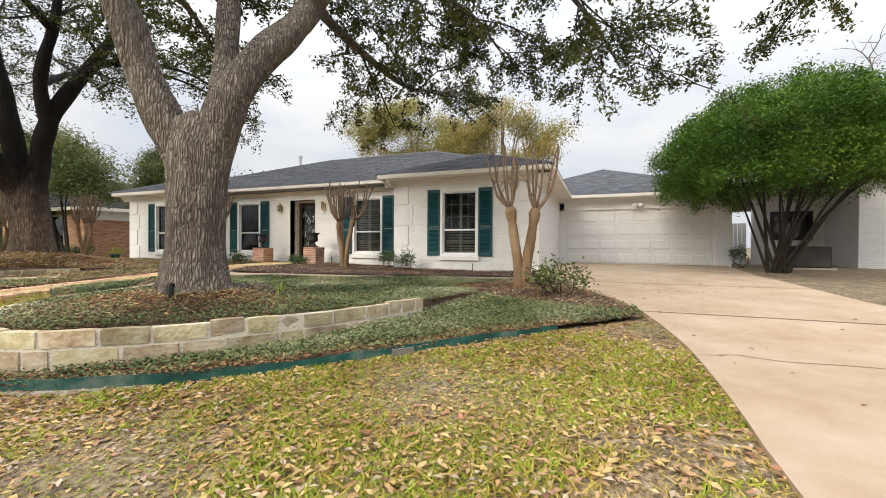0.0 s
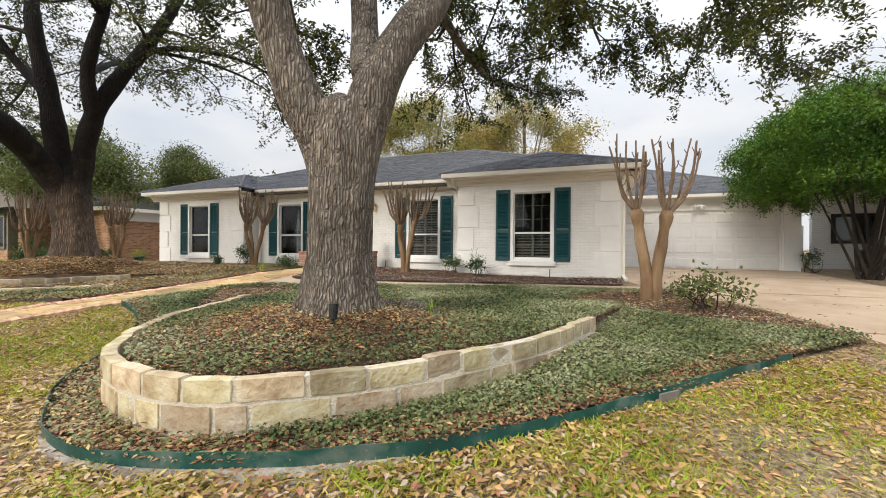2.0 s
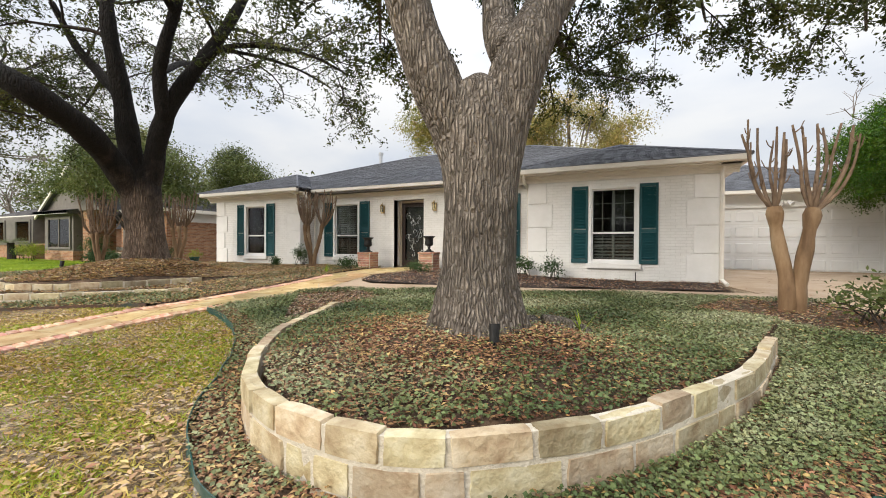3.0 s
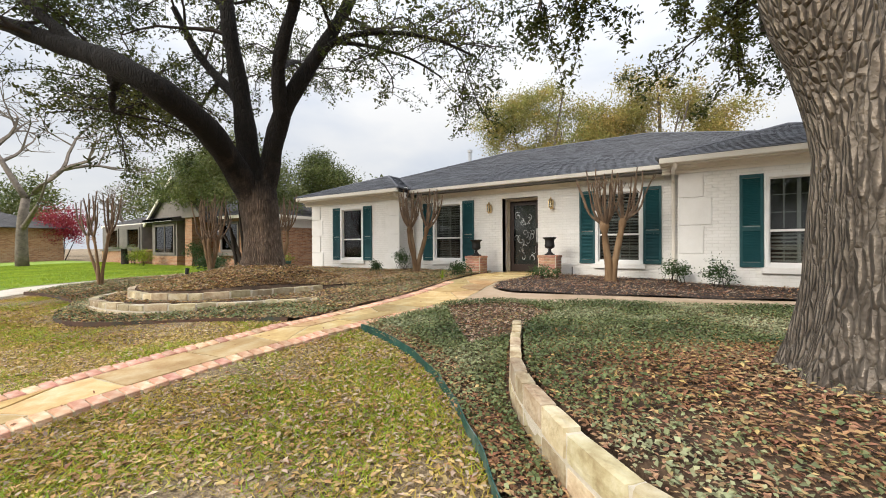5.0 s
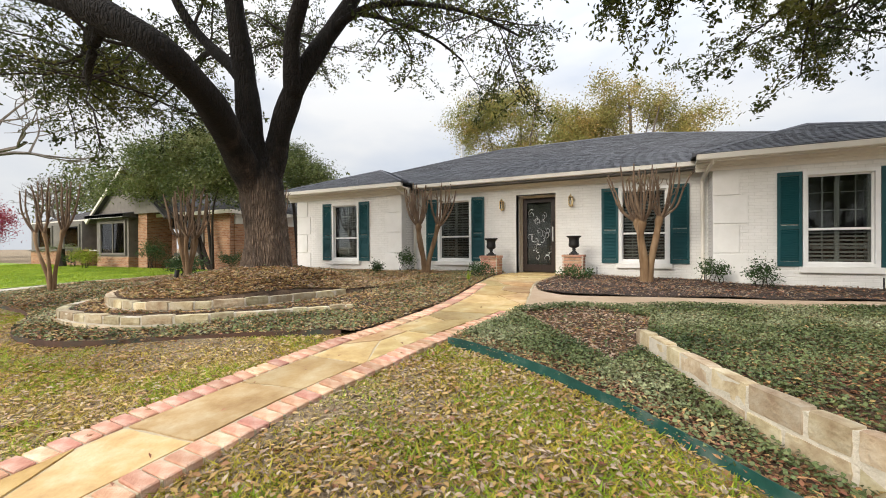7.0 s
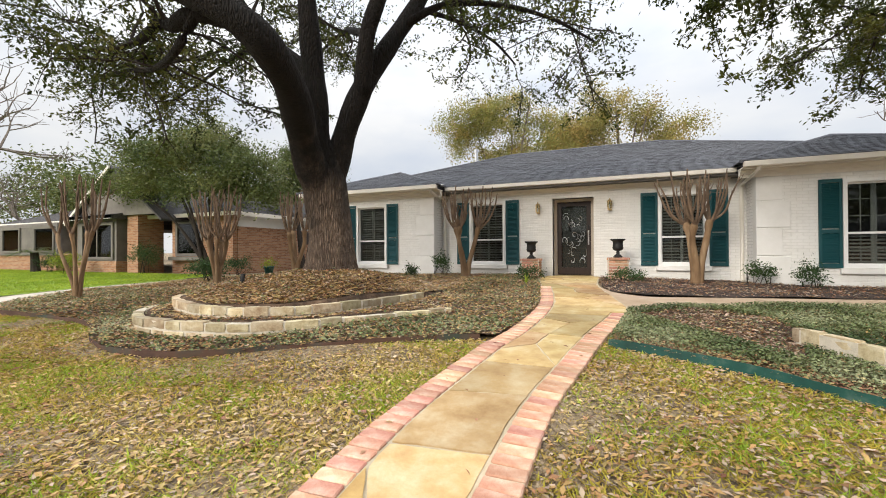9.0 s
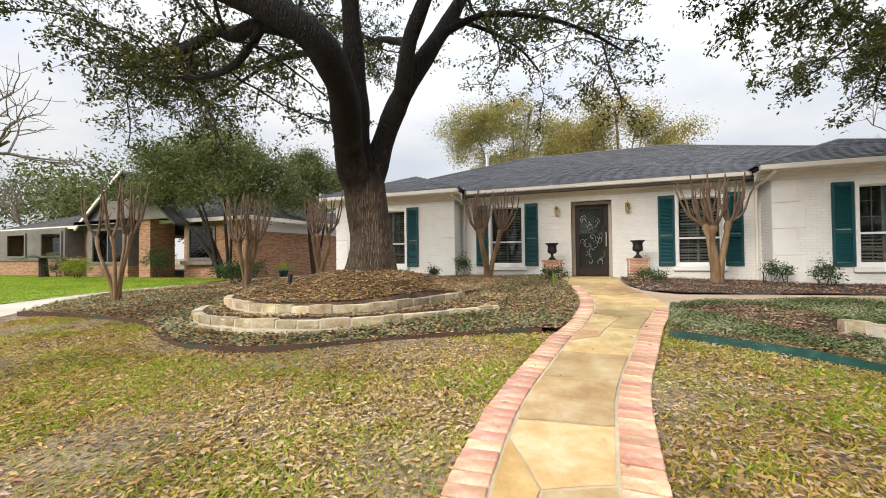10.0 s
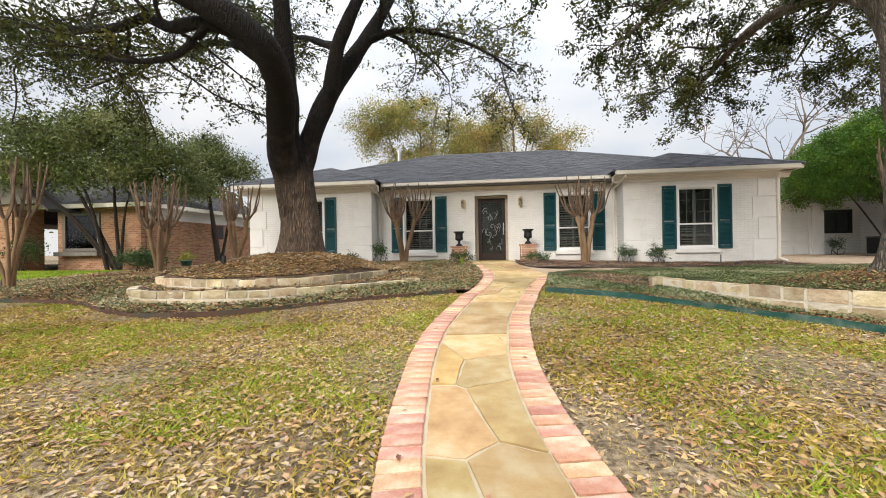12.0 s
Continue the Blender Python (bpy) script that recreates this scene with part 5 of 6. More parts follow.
def crape(base, stems, knuckle, top, reach, label, seed, whips=9, r0=0.055, phase=0.4, fan=0.40):
    """A pollarded crape myrtle: smooth stems to swollen knuckles, each with an upright fan of bare cut whips."""
    r = np.random.default_rng(seed)
    t = thing("crape_myrtle", base, label, "tree", "pollarded crape myrtles")
    for k in range(stems):
        a = 2 * math.pi * (k + r.uniform(-0.12, 0.12)) / stems + phase
        out_dir = np.array((math.cos(a), math.sin(a) * 0.6, 0))
        p0 = np.array(base) + out_dir * 0.045 + np.array((0, 0, -0.08))
        p3 = np.array((base[0], base[1], knuckle + r.uniform(-0.06, 0.06))) + out_dir * reach * r.uniform(0.85, 1.1)
        p1, p2 = p0 + (p3 - p0) * 0.3 - out_dir * reach * 0.12, p0 + (p3 - p0) * 0.72 + r.normal(size=3) * 0.02
        S = spline([p0, p1, p2, p3], 0.08)
        V, F = [], []
        m = len(S)
        rr = [r0 * (1.3 - 0.5 * i / (m - 1)) * (1 + 0.06 * math.sin(i * 0.7 + k)) for i in range(m)]
        rr[-1], rr[-2], rr[-3] = r0 * 0.9, r0 * 1.25, r0 * 1.1
        tube(V, F, S, rr, 12, 0.05, r)
        stem = part("stem", (V, F), M_CRAPE, t, smooth=True)
        for j in range(whips):
            b = 2 * math.pi * j / whips + r.uniform(-0.3, 0.3)
            lean = np.array((math.cos(b), math.sin(b) * 0.7, 0)) * fan * r.uniform(0.35, 1.0) + out_dir * fan * 0.30
            rise = r.uniform(0.72, 1.04) * (top - knuckle)
            s0 = p3 + lean * 0.10 - np.array((0, 0, r.uniform(0.0, 0.06)))
            q1 = p3 + lean * 0.55 + np.array((0, 0, 0.20 * rise))
            q2 = p3 + lean * 0.85 + np.array((0, 0, 0.58 * rise)) + r.normal(size=3) * 0.025
            e = p3 + lean * r.uniform(0.85, 1.2) + np.array((0, 0, rise))
            W = spline([s0, q1, q2, e], 0.10)
            w = r.uniform(0.017, 0.025)
            V, F = [], []
            tube(V, F, W, [w * (1.25 - 0.62 * i / (len(W) - 1)) * (1 + 0.10 * math.sin(i * 1.9 + j)) for i in range(len(W))], 6)
            for _ in range(3):
                u = r.uniform(0.25, 0.95)
                w0 = np.array(W[int(u * (len(W) - 1))])
                sd = r.normal(size=3) * np.array((1, 1, 0.2))
                sd /= np.linalg.norm(sd)
                ln = r.uniform(0.05, 0.16)
                tube(V, F, [w0, w0 + sd * ln * 0.5 + np.array((0, 0, ln * 0.4)), w0 + sd * ln * 0.8 + np.array((0, 0, ln * 1.1))], [0.009, 0.008, 0.006], 4)
            part("whip", (V, F), M_WHIP, stem)
    return t


def at_level(x, y, which=None):
    z = bed_level([x], [y], which)[0] if which else float(level(x, y))
    return (x, y, float(z))


crape(at_level(-2.07, -1.4, "b"), 3, 1.30, 2.32, 0.36, "pollarded crape myrtle with bare whips before the white wall", 61, 9, 0.058)
crape(at_level(3.17, -1.35, "c"), 3, 1.30, 2.40, 0.27, "pollarded crape myrtle standing before a shuttered window", 62, 9, 0.065, fan=0.46)
crape(at_level(8.76, -4.05, "a"), 2, 1.20, 2.36, 0.24, "stout two-stemmed pollarded crape myrtle beside the drive", 63, 8, 0.082, math.pi, 0.38)
crape(at_level(-7.45, -4.4, "b"), 5, 1.02, 2.22, 0.30, "many-stemmed pollarded crape myrtle near the path", 64, 5, 0.045, fan=0.5)
crape(at_level(-6.65, -2.6, "b"), 3, 1.30, 2.38, 0.30, "pollarded crape myrtle behind the mound", 65, 7, 0.055, fan=0.38)
crape(at_level(-8.38, -6.75, "b"), 4, 1.15, 2.20, 0.42, "slender bare crape myrtle beside the path", 66, 4, 0.032, fan=0.30)


def clump_tree(name, base, stems, blobs, n, leaf, material, bark, label, seed, aspect=0.45, up=0.0, shell=0.6, category="tree", tight=0.10, step=1, foot=0.10):
    """A tree or shrub: stems to its crown, and leaves gathered in many small sprays over uneven lobes."""
    r = np.random.default_rng(seed)
    t = thing(name, base, label, category)
    V, F = [], []
    for k in range(stems):
        b = blobs[(k * step) % len(blobs)]
        e = np.array(b[0]) + r.normal(size=3) * np.array(b[1]) * 0.35
        p0 = np.array(base) + r.normal(size=3) * np.array((foot, foot, 0)) * (1 + 0.02 * stems)
        p0[2] = base[2] - 0.1
        mid = p0 + (e - p0) * 0.5 + np.array((0, 0, 0.12 * (e[2] - base[2]))) + r.normal(size=3) * 0.08
        S = spline([p0, mid, e], 0.3)
        w = max(0.012, 0.035 * (e[2] - base[2]) / max(1, stems) ** 0.4)
        V1, F1 = [], []
        tube(V1, F1, S, np.linspace(w, w * 0.3, len(S)), 7)
        part("stem", (V1, F1), bark, t)
    C = []
    vol = np.array([np.prod(b[1]) ** (2 / 3) for b in blobs])
    for b, share in zip(blobs, vol / vol.sum()):
        m = max(4, int(n * share / 45))
        d = r.normal(size=(m, 3))
        d /= np.linalg.norm(d, axis=1)[:, None]
        d[:, 2] = np.where(d[:, 2] < -0.45, -d[:, 2] * 0.3, d[:, 2])
        rad = shell + (1 - shell) * r.uniform(0, 1, m) ** 0.5
        bump = 1 + 0.13 * np.array([noise.noise(Vector(q) * 2.6 + Vector((seed, 0, 0))) for q in d])
        cen = np.array(b[0]) + d * np.array(b[1]) * (rad * bump)[:, None]
        size = min(b[1]) * tight + leaf
        C.append((cen[:, None] + r.normal(size=(m, 45, 3)) * size).reshape(-1, 3))
    LVv, LFf = leaves(np.concatenate(C), leaf, r, aspect, 0.1, -up)
    tagged(raw_mesh("crown", LVv, LFf, material, t), kind="stuff")
    return t


# domed evergreen beside the drive
r = np.random.default_rng(70)
dome = []
for k in range(84):
    h = 1 - 1.22 * (k + 0.5) / 84
    a = k * 2.39996
    w = math.sqrt(max(0.0, 1 - h * h)) ** 0.85
    q = r.uniform(0.48, 0.80)
    dome.append(((14.9 + 2.80 * w * math.cos(a), 2.9 + 2.7 * w * math.sin(a), 2.55 + 2.15 * h + r.uniform(-0.08, 0.08)), (q, q, q * 0.8)))
dome.append(((14.95, 2.9, 2.95), (2.4, 2.3, 1.7)))
clump_tree("evergreen_tree", at_level(14.6, 2.75), 18, dome, 190000, 0.085, M_BALLLEAF, M_TWIG, "broad domed evergreen clipped round on many dark stems", 71, 0.34, 0.5, 0.86, tight=0.05, step=31, foot=0.09)
# evergreens beside the neighbouring house
clump_tree("evergreen_tree", at_level(-13.4, 0.1), 6, [((-14.6, -0.5, 4.2), (1.7, 1.4, 1.1)), ((-12.8, -0.4, 4.7), (1.5, 1.3, 0.95)), ((-16.3, -0.5, 4.6), (1.3, 1.2, 0.9)), ((-17.9, -0.5, 3.5), (1.4, 1.1, 0.6)), ((-15.8, -0.6, 3.3), (1.7, 1.2, 0.7)),
           ((-11.2, -0.3, 3.7), (1.5, 1.2, 0.9)), ((-12.6, -0.6, 3.1), (1.8, 1.2, 0.8)), ((-10.4, 0.0, 2.8), (1.1, 1.0, 0.6)), ((-14.0, -0.4, 5.2), (0.8, 0.8, 0.5))], 46000, 0.12, M_MAGLEAF, M_TWIG,
           "broad dark evergreen tree shading the neighbouring house", 72, 0.45, shell=0.35, tight=0.16)
clump_tree("evergreen_tree", at_level(-11.9, 3.7), 4, [((-12.4, 3.7, 4.5), (1.3, 1.1, 0.9)), ((-11.3, 4.0, 4.0), (1.1, 1.0, 0.8)), ((-12.5, 3.8, 5.3), (0.7, 0.7, 0.5)), ((-12.9, 3.6, 3.5), (1.0, 0.9, 0.7))], 20000, 0.11, M_MAGLEAF, M_TWIG,
           "bushy light green evergreen tree beside the white house", 73, 0.45, shell=0.3, tight=0.18)
# trees beyond the roofs
def lobes(cx, y, cz, rx, rz, n, seed):
    """Small uneven lobes that fill an oval crown."""
    r = np.random.default_rng(seed)
    out = []
    for _ in range(n):
        a, q = r.uniform(0, 6.28), r.uniform(0.1, 1) ** 0.6
        s = r.uniform(0.7, 1.35)
        out.append(((cx + rx * q * math.cos(a), y + r.uniform(-1.5, 1.5), cz + rz * q * math.sin(a)), (s, s, s * 0.7)))
    return out


clump_tree("autumn_tree", (-6.2, 21, -0.2), 9, lobes(-6.4, 21, 9.9, 5.4, 3.2, 54, 174), 42000, 0.17, M_FALLLEAF, M_BARE,
           "yellow-green autumn tree rising behind the house roof", 74, 0.5, shell=0.2, tight=0.3)
clump_tree("autumn_tree", (2.4, 22, -0.2), 9, lobes(2.2, 22, 9.6, 4.6, 3.2, 48, 175), 34000, 0.17, M_ORANGELEAF, M_BARE,
           "orange and yellow autumn tree rising behind the house roof", 75, 0.5, shell=0.2, tight=0.3)
for k, (x, y, h) in enumerate(((-48, 14, 9), (-62, 16, 11), (-42, 24, 9), (-72, 4, 9), (-66, -3, 8), (-30, 24, 7), (34, 30, 8), (46, 22, 9))):
    clump_tree("distant_tree", (x, y, -0.5), 3, [((x + dx, y, h * f), (h * 0.5, h * 0.4, h * 0.38)) for dx, f in ((-h * 0.35, 0.55), (h * 0.3, 0.6), (0, 0.8))], 5000, 0.45, M_MAGLEAF, M_TWIG,
               "dark evergreen tree far down the street", 80 + k)


def bare_tree(base, height, label, seed, spread=0.8):
    """A leafless tree: forking limbs that end in fine twigs."""
    r = np.random.default_rng(seed)
    t = thing("bare_tree", base, label, "tree", "bare trees")
    V, F = [], []
    tV, tF = [], []

    def grow(p, d, ln, w, depth):
        pts, q = [p], p
        for _ in range(4):
            d = d + r.normal(size=3) * (0.05 if depth < 1 else 0.12)
            d = d / np.linalg.norm(d)
            q = q + d * ln / 4
            pts.append(q)
        tube(V if depth < 2 else tV, F if depth < 2 else tF, pts, np.linspace(w, w * 0.62, 5), 8 if depth < 2 else 4)
        if depth >= 5:
            return
        for _ in range(2 if depth < 1 else 3):
            e = d + r.normal(size=3) * np.array((spread, spread, 0.45))
            e[2] = max(e[2], -0.15) + 0.12
            e /= np.linalg.norm(e)
            grow(pts[-1 if r.uniform() < 0.6 else 3], e, ln * r.uniform(0.62, 0.82), w * 0.55, depth + 1)
    grow(np.array(base, float), np.array((0.03, 0.0, 1.0)), height * 0.28, height * 0.022, 0)
    part("trunk", (V, F), M_BARE, t, smooth=True)
    tagged(part("branchwork", (tV, tF), M_BARE, t), kind="stuff")
    return t


bare_tree((25.5, 29, -0.3), 23, "tall bare grey tree behind the garage", 91)
bare_tree((33, 31, -0.3), 22, "tall bare grey tree behind the neighbouring roof", 92)
big_bare = bare_tree((-28.3, -4.4, -0.5), 15, "tall pale-barked bare tree on the neighbouring lawn", 93, 0.9)
V, F = [], []
tube(V, F, spline([(-28.3, -4.4, 1.9), (-27.4, -4.4, 2.2), (-26.4, -4.35, 2.7), (-25.3, -4.3, 3.3), (-24.7, -4.25, 3.9), (-24.2, -4.2, 4.7)], 0.3), np.linspace(0.17, 0.03, len(spline([(-28.3, -4.4, 1.9), (-27.4, -4.4, 2.2), (-26.4, -4.35, 2.7), (-25.3, -4.3, 3.3), (-24.7, -4.25, 3.9), (-24.2, -4.2, 4.7)], 0.3))), 8)
part("limb", (V, F), M_BARE, big_bare, smooth=True)
bare_tree((-34, 3, -0.5), 9, "bare tree by a far house", 94)
bare_tree((-12.5, 12, -0.3), 7, "thin bare tree behind the white house", 95)


# ---------------------------------------------------------------- shrubs and small plants
def shrub(x, y, which, h, w, material, label, seed, n=900, leaf=0.05, stems=6):
    b = at_level(x, y, which)
    clump_tree("shrub", b, stems, [((x, y, b[2] + h * 0.62), (w, w, h * 0.40)), ((x + w * 0.5, y - 0.05, b[2] + h * 0.45), (w * 0.55, w * 0.5, h * 0.28)), ((x - w * 0.5, y, b[2] + h * 0.5), (w * 0.5, w * 0.5, h * 0.3))],
               n, leaf, material, M_TWIG, label, seed, 0.5, 0.2, 0.3, "shrub")


shrub(9.35, -4.65, "a", 0.48, 0.52, M_MAGLEAF, "leggy green shrub at the end of the oak bed", 101, 330, 0.075, 9)
shrub(-2.9, -1.0, "b", 0.62, 0.22, M_SHRUB, "small dark green shrub by the wall corner", 102)
shrub(4.35, -1.0, "c", 0.50, 0.22, M_SHRUB, "small reddish green shrub by the downspout", 103, 700)
shrub(5.1, -1.25, "c", 0.50, 0.20, M_SHRUB, "small green shrub in the mulch bed", 104, 700)
shrub(-3.7, -1.3, "b", 0.30, 0.16, M_SHRUB, "low green shrub before the white wall", 105, 400)
shrub(-8.4, -3.9, "b", 0.55, 0.6, M_SHRUB, "loose grey-green shrub beside the path", 106, 2200, 0.06)
shrub(-11.6, -0.2, None, 0.8, 0.5, M_SHRUB, "round green shrub beside the brick wall", 107, 1600)
shrub(14.35, 5.2, None, 0.75, 0.28, M_SHRUB, "small clipped shrub at the garage corner", 108, 900)
shrub(-20.6, -1.3, None, 1.0, 0.65, M_YSHRUB, "yellow-green shrub before the neighbouring house", 109, 2200, 0.06)
shrub(-22.9, -0.9, None, 0.9, 0.5, M_SHRUB, "dark green shrub beside the neighbouring window", 114, 1500, 0.06)
shrub(-16.9, -0.3, None, 1.35, 0.6, M_SHRUB, "dark shrub beside the brick pier", 110, 1800, 0.07)
shrub(-40, 0.2, None, 4.6, 2.0, M_REDSHRUB, "large crimson shrub far down the street", 111, 9000, 0.14)
shrub(-0.35, -1.9, "b", 0.30, 0.35, M_SHRUB, "low green ground plants beside the walk", 112, 700)
shrub(1.75, -1.6, "c", 0.22, 0.35, M_SHRUB, "low olive ground plants beside the pedestal", 113, 700)


def strappy(x, y, which, n, ln, label, seed):
    """A tuft of long arching blades."""
    r = np.random.default_rng(seed)
    b = at_level(x, y, which)
    V, F = [], []
    for _ in range(n):
        a, l, w = r.uniform(0, 6.28), ln * r.uniform(0.6, 1.1), 0.012
        out = r.uniform(0.2, 0.7)
        side = np.array((-math.sin(a), math.cos(a), 0)) * w
        o = len(V)
        for q in (0, 0.4, 0.75, 1.0):
            p = np.array(b) + np.array((math.cos(a) * out * l * q, math.sin(a) * out * l * q, l * (q - 0.45 * out * q * q)))
            V += [tuple(p - side * (1 - q * 0.9)), tuple(p + side * (1 - q * 0.9))]
        F += [(o + k, o + k + 1, o + k + 3, o + k + 2) for k in (0, 2, 4)]
    return solo("lily_plant", (V, F), M_BLADEB, label, "plant")


strappy(6.42, -7.25, "a", 9, 0.24, "tuft of fresh green strap leaves near the oak", 121)
strappy(-0.2, -2.9, "b", 14, 0.30, "tuft of green strap leaves beside the walk", 122)

# ---------------------------------------------------------------- pedestals, urns, lanterns, small fixtures
PIER = brick_mesh("brick", 0.195, 0.092, 0.060, M_PIER, 0.006)


def pedestal(x, y, zb, top, label):
    t = thing("brick_pedestal", (x, y, zb), label, "pedestal", "brick pedestals by the door")
    h = 0.235
    part("mortar_core", boxes((x - h + 0.012, x + h - 0.012, y - h + 0.012, y + h - 0.012, zb - 0.2, top - 0.02)), M_MORTAR, t)
    z, row = top, 0
    while z > zb - 0.05:
        proud = 0.018 if row == 0 else 0.0
        for side in range(4):
            for k in (-1, 0, 1) if row % 2 else (-1, 1):
                ln = 0.157 if row % 2 else 0.235
                off = k * ln if row % 2 else k * ln / 2
                m = Matrix.Translation((x, y, z)) @ pose(0, 0, 0, 0, 0, 90 * side) @ Matrix.Translation((off * 0.82, -h + 0.046 - proud, 0)) @ Matrix.Diagonal(((ln - 0.012) / 0.195 * 0.98, 1, 1, 1))
                piece("brick", PIER, m, t)
        z -= 0.072
        row += 1
    part("cap", bevelled(boxes((x - 0.17, x + 0.17, y - 0.17, y + 0.17, top - 0.03, top - 0.004)), 0.005), M_PIER, t)
    return t


def urn(x, y, z, label):
    t = thing("urn", (x, y, z), label, "urn", "black urns by the door")
    part("foot", bevelled(boxes((x - 0.10, x + 0.10, y - 0.10, y + 0.10, z, z + 0.035)), 0.006), M_IRON, t)
    part("stem", lathe(bmesh.new(), x, y, [(0.085, z + 0.035), (0.080, z + 0.055), (0.045, z + 0.085), (0.032, z + 0.115), (0.05, z + 0.13), (0.032, z + 0.145), (0.06, z + 0.165)]), M_IRON, t, smooth=True)
    part("bowl", lathe(bmesh.new(), x, y, [(0.06, z + 0.165), (0.11, z + 0.19), (0.125, z + 0.23), (0.118, z + 0.28), (0.112, z + 0.34), (0.12, z + 0.39), (0.165, z + 0.425), (0.175, z + 0.44), (0.168, z + 0.452), (0.13, z + 0.44), (0.10, z + 0.36), (0.02, z + 0.34)], 28), M_IRON, t, smooth=True)
    return t


pedestal(-0.46, -0.75, -0.10, 0.485, "squat red brick pedestal beside the front walk")
pedestal(1.63, -0.75, -0.05, 0.515, "squat red brick pedestal at the edge of the mulch bed")
urn(-0.46, -0.75, 0.485, "black cast-iron urn on a brick pedestal")
urn(1.63, -0.75, 0.515, "black cast-iron urn on a brick pedestal")


def lantern(x, y, z):
    t = thing("wall_lantern", (x, y, z), "brass wall lantern with clear panes beside the door", "wall lamp", "brass wall lanterns")
    part("backplate", bevelled(boxes((x - 0.05, x + 0.05, y - 0.02, y - 0.008, z - 0.13, z + 0.12)), 0.006), M_BRASS, t)
    V, F = [], []
    tube(V, F, spline([(x, y - 0.02, z + 0.06), (x, y - 0.06, z + 0.17), (x, y - 0.11, z + 0.18), (x, y - 0.12, z + 0.14)], 0.02), [0.008] * len(spline([(x, y - 0.02, z + 0.06), (x, y - 0.06, z + 0.17), (x, y - 0.11, z + 0.18), (x, y - 0.12, z + 0.14)], 0.02)), 6)
    part("arm", (V, F), M_BRASS, t)
    cy = y - 0.12
    part("roof", lathe(bmesh.new(), x, cy, [(0.075, z + 0.09), (0.06, z + 0.11), (0.03, z + 0.14), (0.012, z + 0.15)], 8), M_BRASS, t)
    part("base", lathe(bmesh.new(), x, cy, [(0.01, z - 0.15), (0.02, z - 0.12), (0.05, z - 0.10), (0.052, z - 0.09)], 8), M_BRASS, t)
    bars = []
    for k in range(6):
        a = math.pi * k / 3
        px, py = x + 0.055 * math.cos(a), cy + 0.055 * math.sin(a)
        bars.append((px - 0.005, px + 0.005, py - 0.005, py + 0.005, z - 0.09, z + 0.09))
    part("cage", boxes(*bars), M_BRASS, t)
    g = part("pane", lathe(bmesh.new(), x, cy, [(0.048, z - 0.088), (0.050, z + 0.088)], 6), M_GLASS, t)
    g.visible_shadow = False
    part("candle", lathe(bmesh.new(), x, cy, [(0.012, z - 0.088), (0.012, z + 0.0), (0.004, z + 0.03)], 8), M_FRAME, t)


lantern(-0.385, 0.0, 1.85)
lantern(1.455, 0.0, 1.87)


def path_light(x, y, which):
    b = at_level(x, y, which)
    t = thing("garden_spotlight", b, "small black garden spotlight on a stake in the bed", "garden lamp", "garden spotlights")
    V, F = [], []
    tube(V, F, [(x, y, b[2] - 0.1), (x, y, b[2] + 0.06)], [0.010, 0.010], 6)
    part("stake", (V, F), M_IRON, t)
    V, F = [], []
    tube(V, F, [(x, y, b[2] + 0.05), (x - 0.005, y + 0.02, b[2] + 0.17)], [0.033, 0.038], 12)
    part("head", (V, F), M_IRON, t)


path_light(5.96, -8.26, "a")
path_light(-4.1, -6.6, "b")
path_light(-8.6, -6.7, "b")
for k, (x, y, w) in enumerate(((1.62 + 0.5, -0.5, "c"), (6.9, -0.95, "c"), (4.3, -0.45, "c"))):
    b = at_level(x, y, w)
    V, F = [], []
    tube(V, F, [(x, y, b[2] - 0.05), (x, y, b[2] + 0.22)], [0.012, 0.012], 6)
    solo("sprinkler_riser", (V, F), M_IRON, "thin black sprinkler riser by the house wall", "sprinkler", group="sprinkler risers")
# surface root of the oak
V, F = [], []
tube(V, F, spline([(5.92, -7.43, 0.0), (6.17, -7.28, 0.02), (6.42, -7.18, -0.04), (6.62, -7.18, -0.16)], 0.06), np.linspace(0.10, 0.05, len(spline([(5.92, -7.43, 0.0), (6.17, -7.28, 0.02), (6.42, -7.18, -0.04), (6.62, -7.18, -0.16)], 0.06))), 10)
solo("surface_root", (V, F), M_BARK1, "short grey surface root of the oak", "tree root")

# air conditioner
ac = thing("air_conditioner", (16.1, 5.1, -0.14), "dark grey outdoor air-conditioning unit beside the house", "air conditioner")
part("case", bevelled(boxes((15.68, 16.62, 4.7, 5.5, -0.05, 0.60)), 0.02), M_IRON, ac)
part("lid", bevelled(boxes((15.66, 16.64, 4.68, 5.52, 0.60, 0.65)), 0.01), M_SIDING, ac)
part("pad", boxes((15.6, 16.7, 4.6, 5.6, -0.16, -0.05)), M_SIDEWALK, ac)
tagged(part("louvres", boxes(*[(15.72, 16.58, 4.69, 4.699, z, z + 0.012) for z in np.arange(0.0, 0.58, 0.03)]), M_SIDING, ac), kind="stuff")



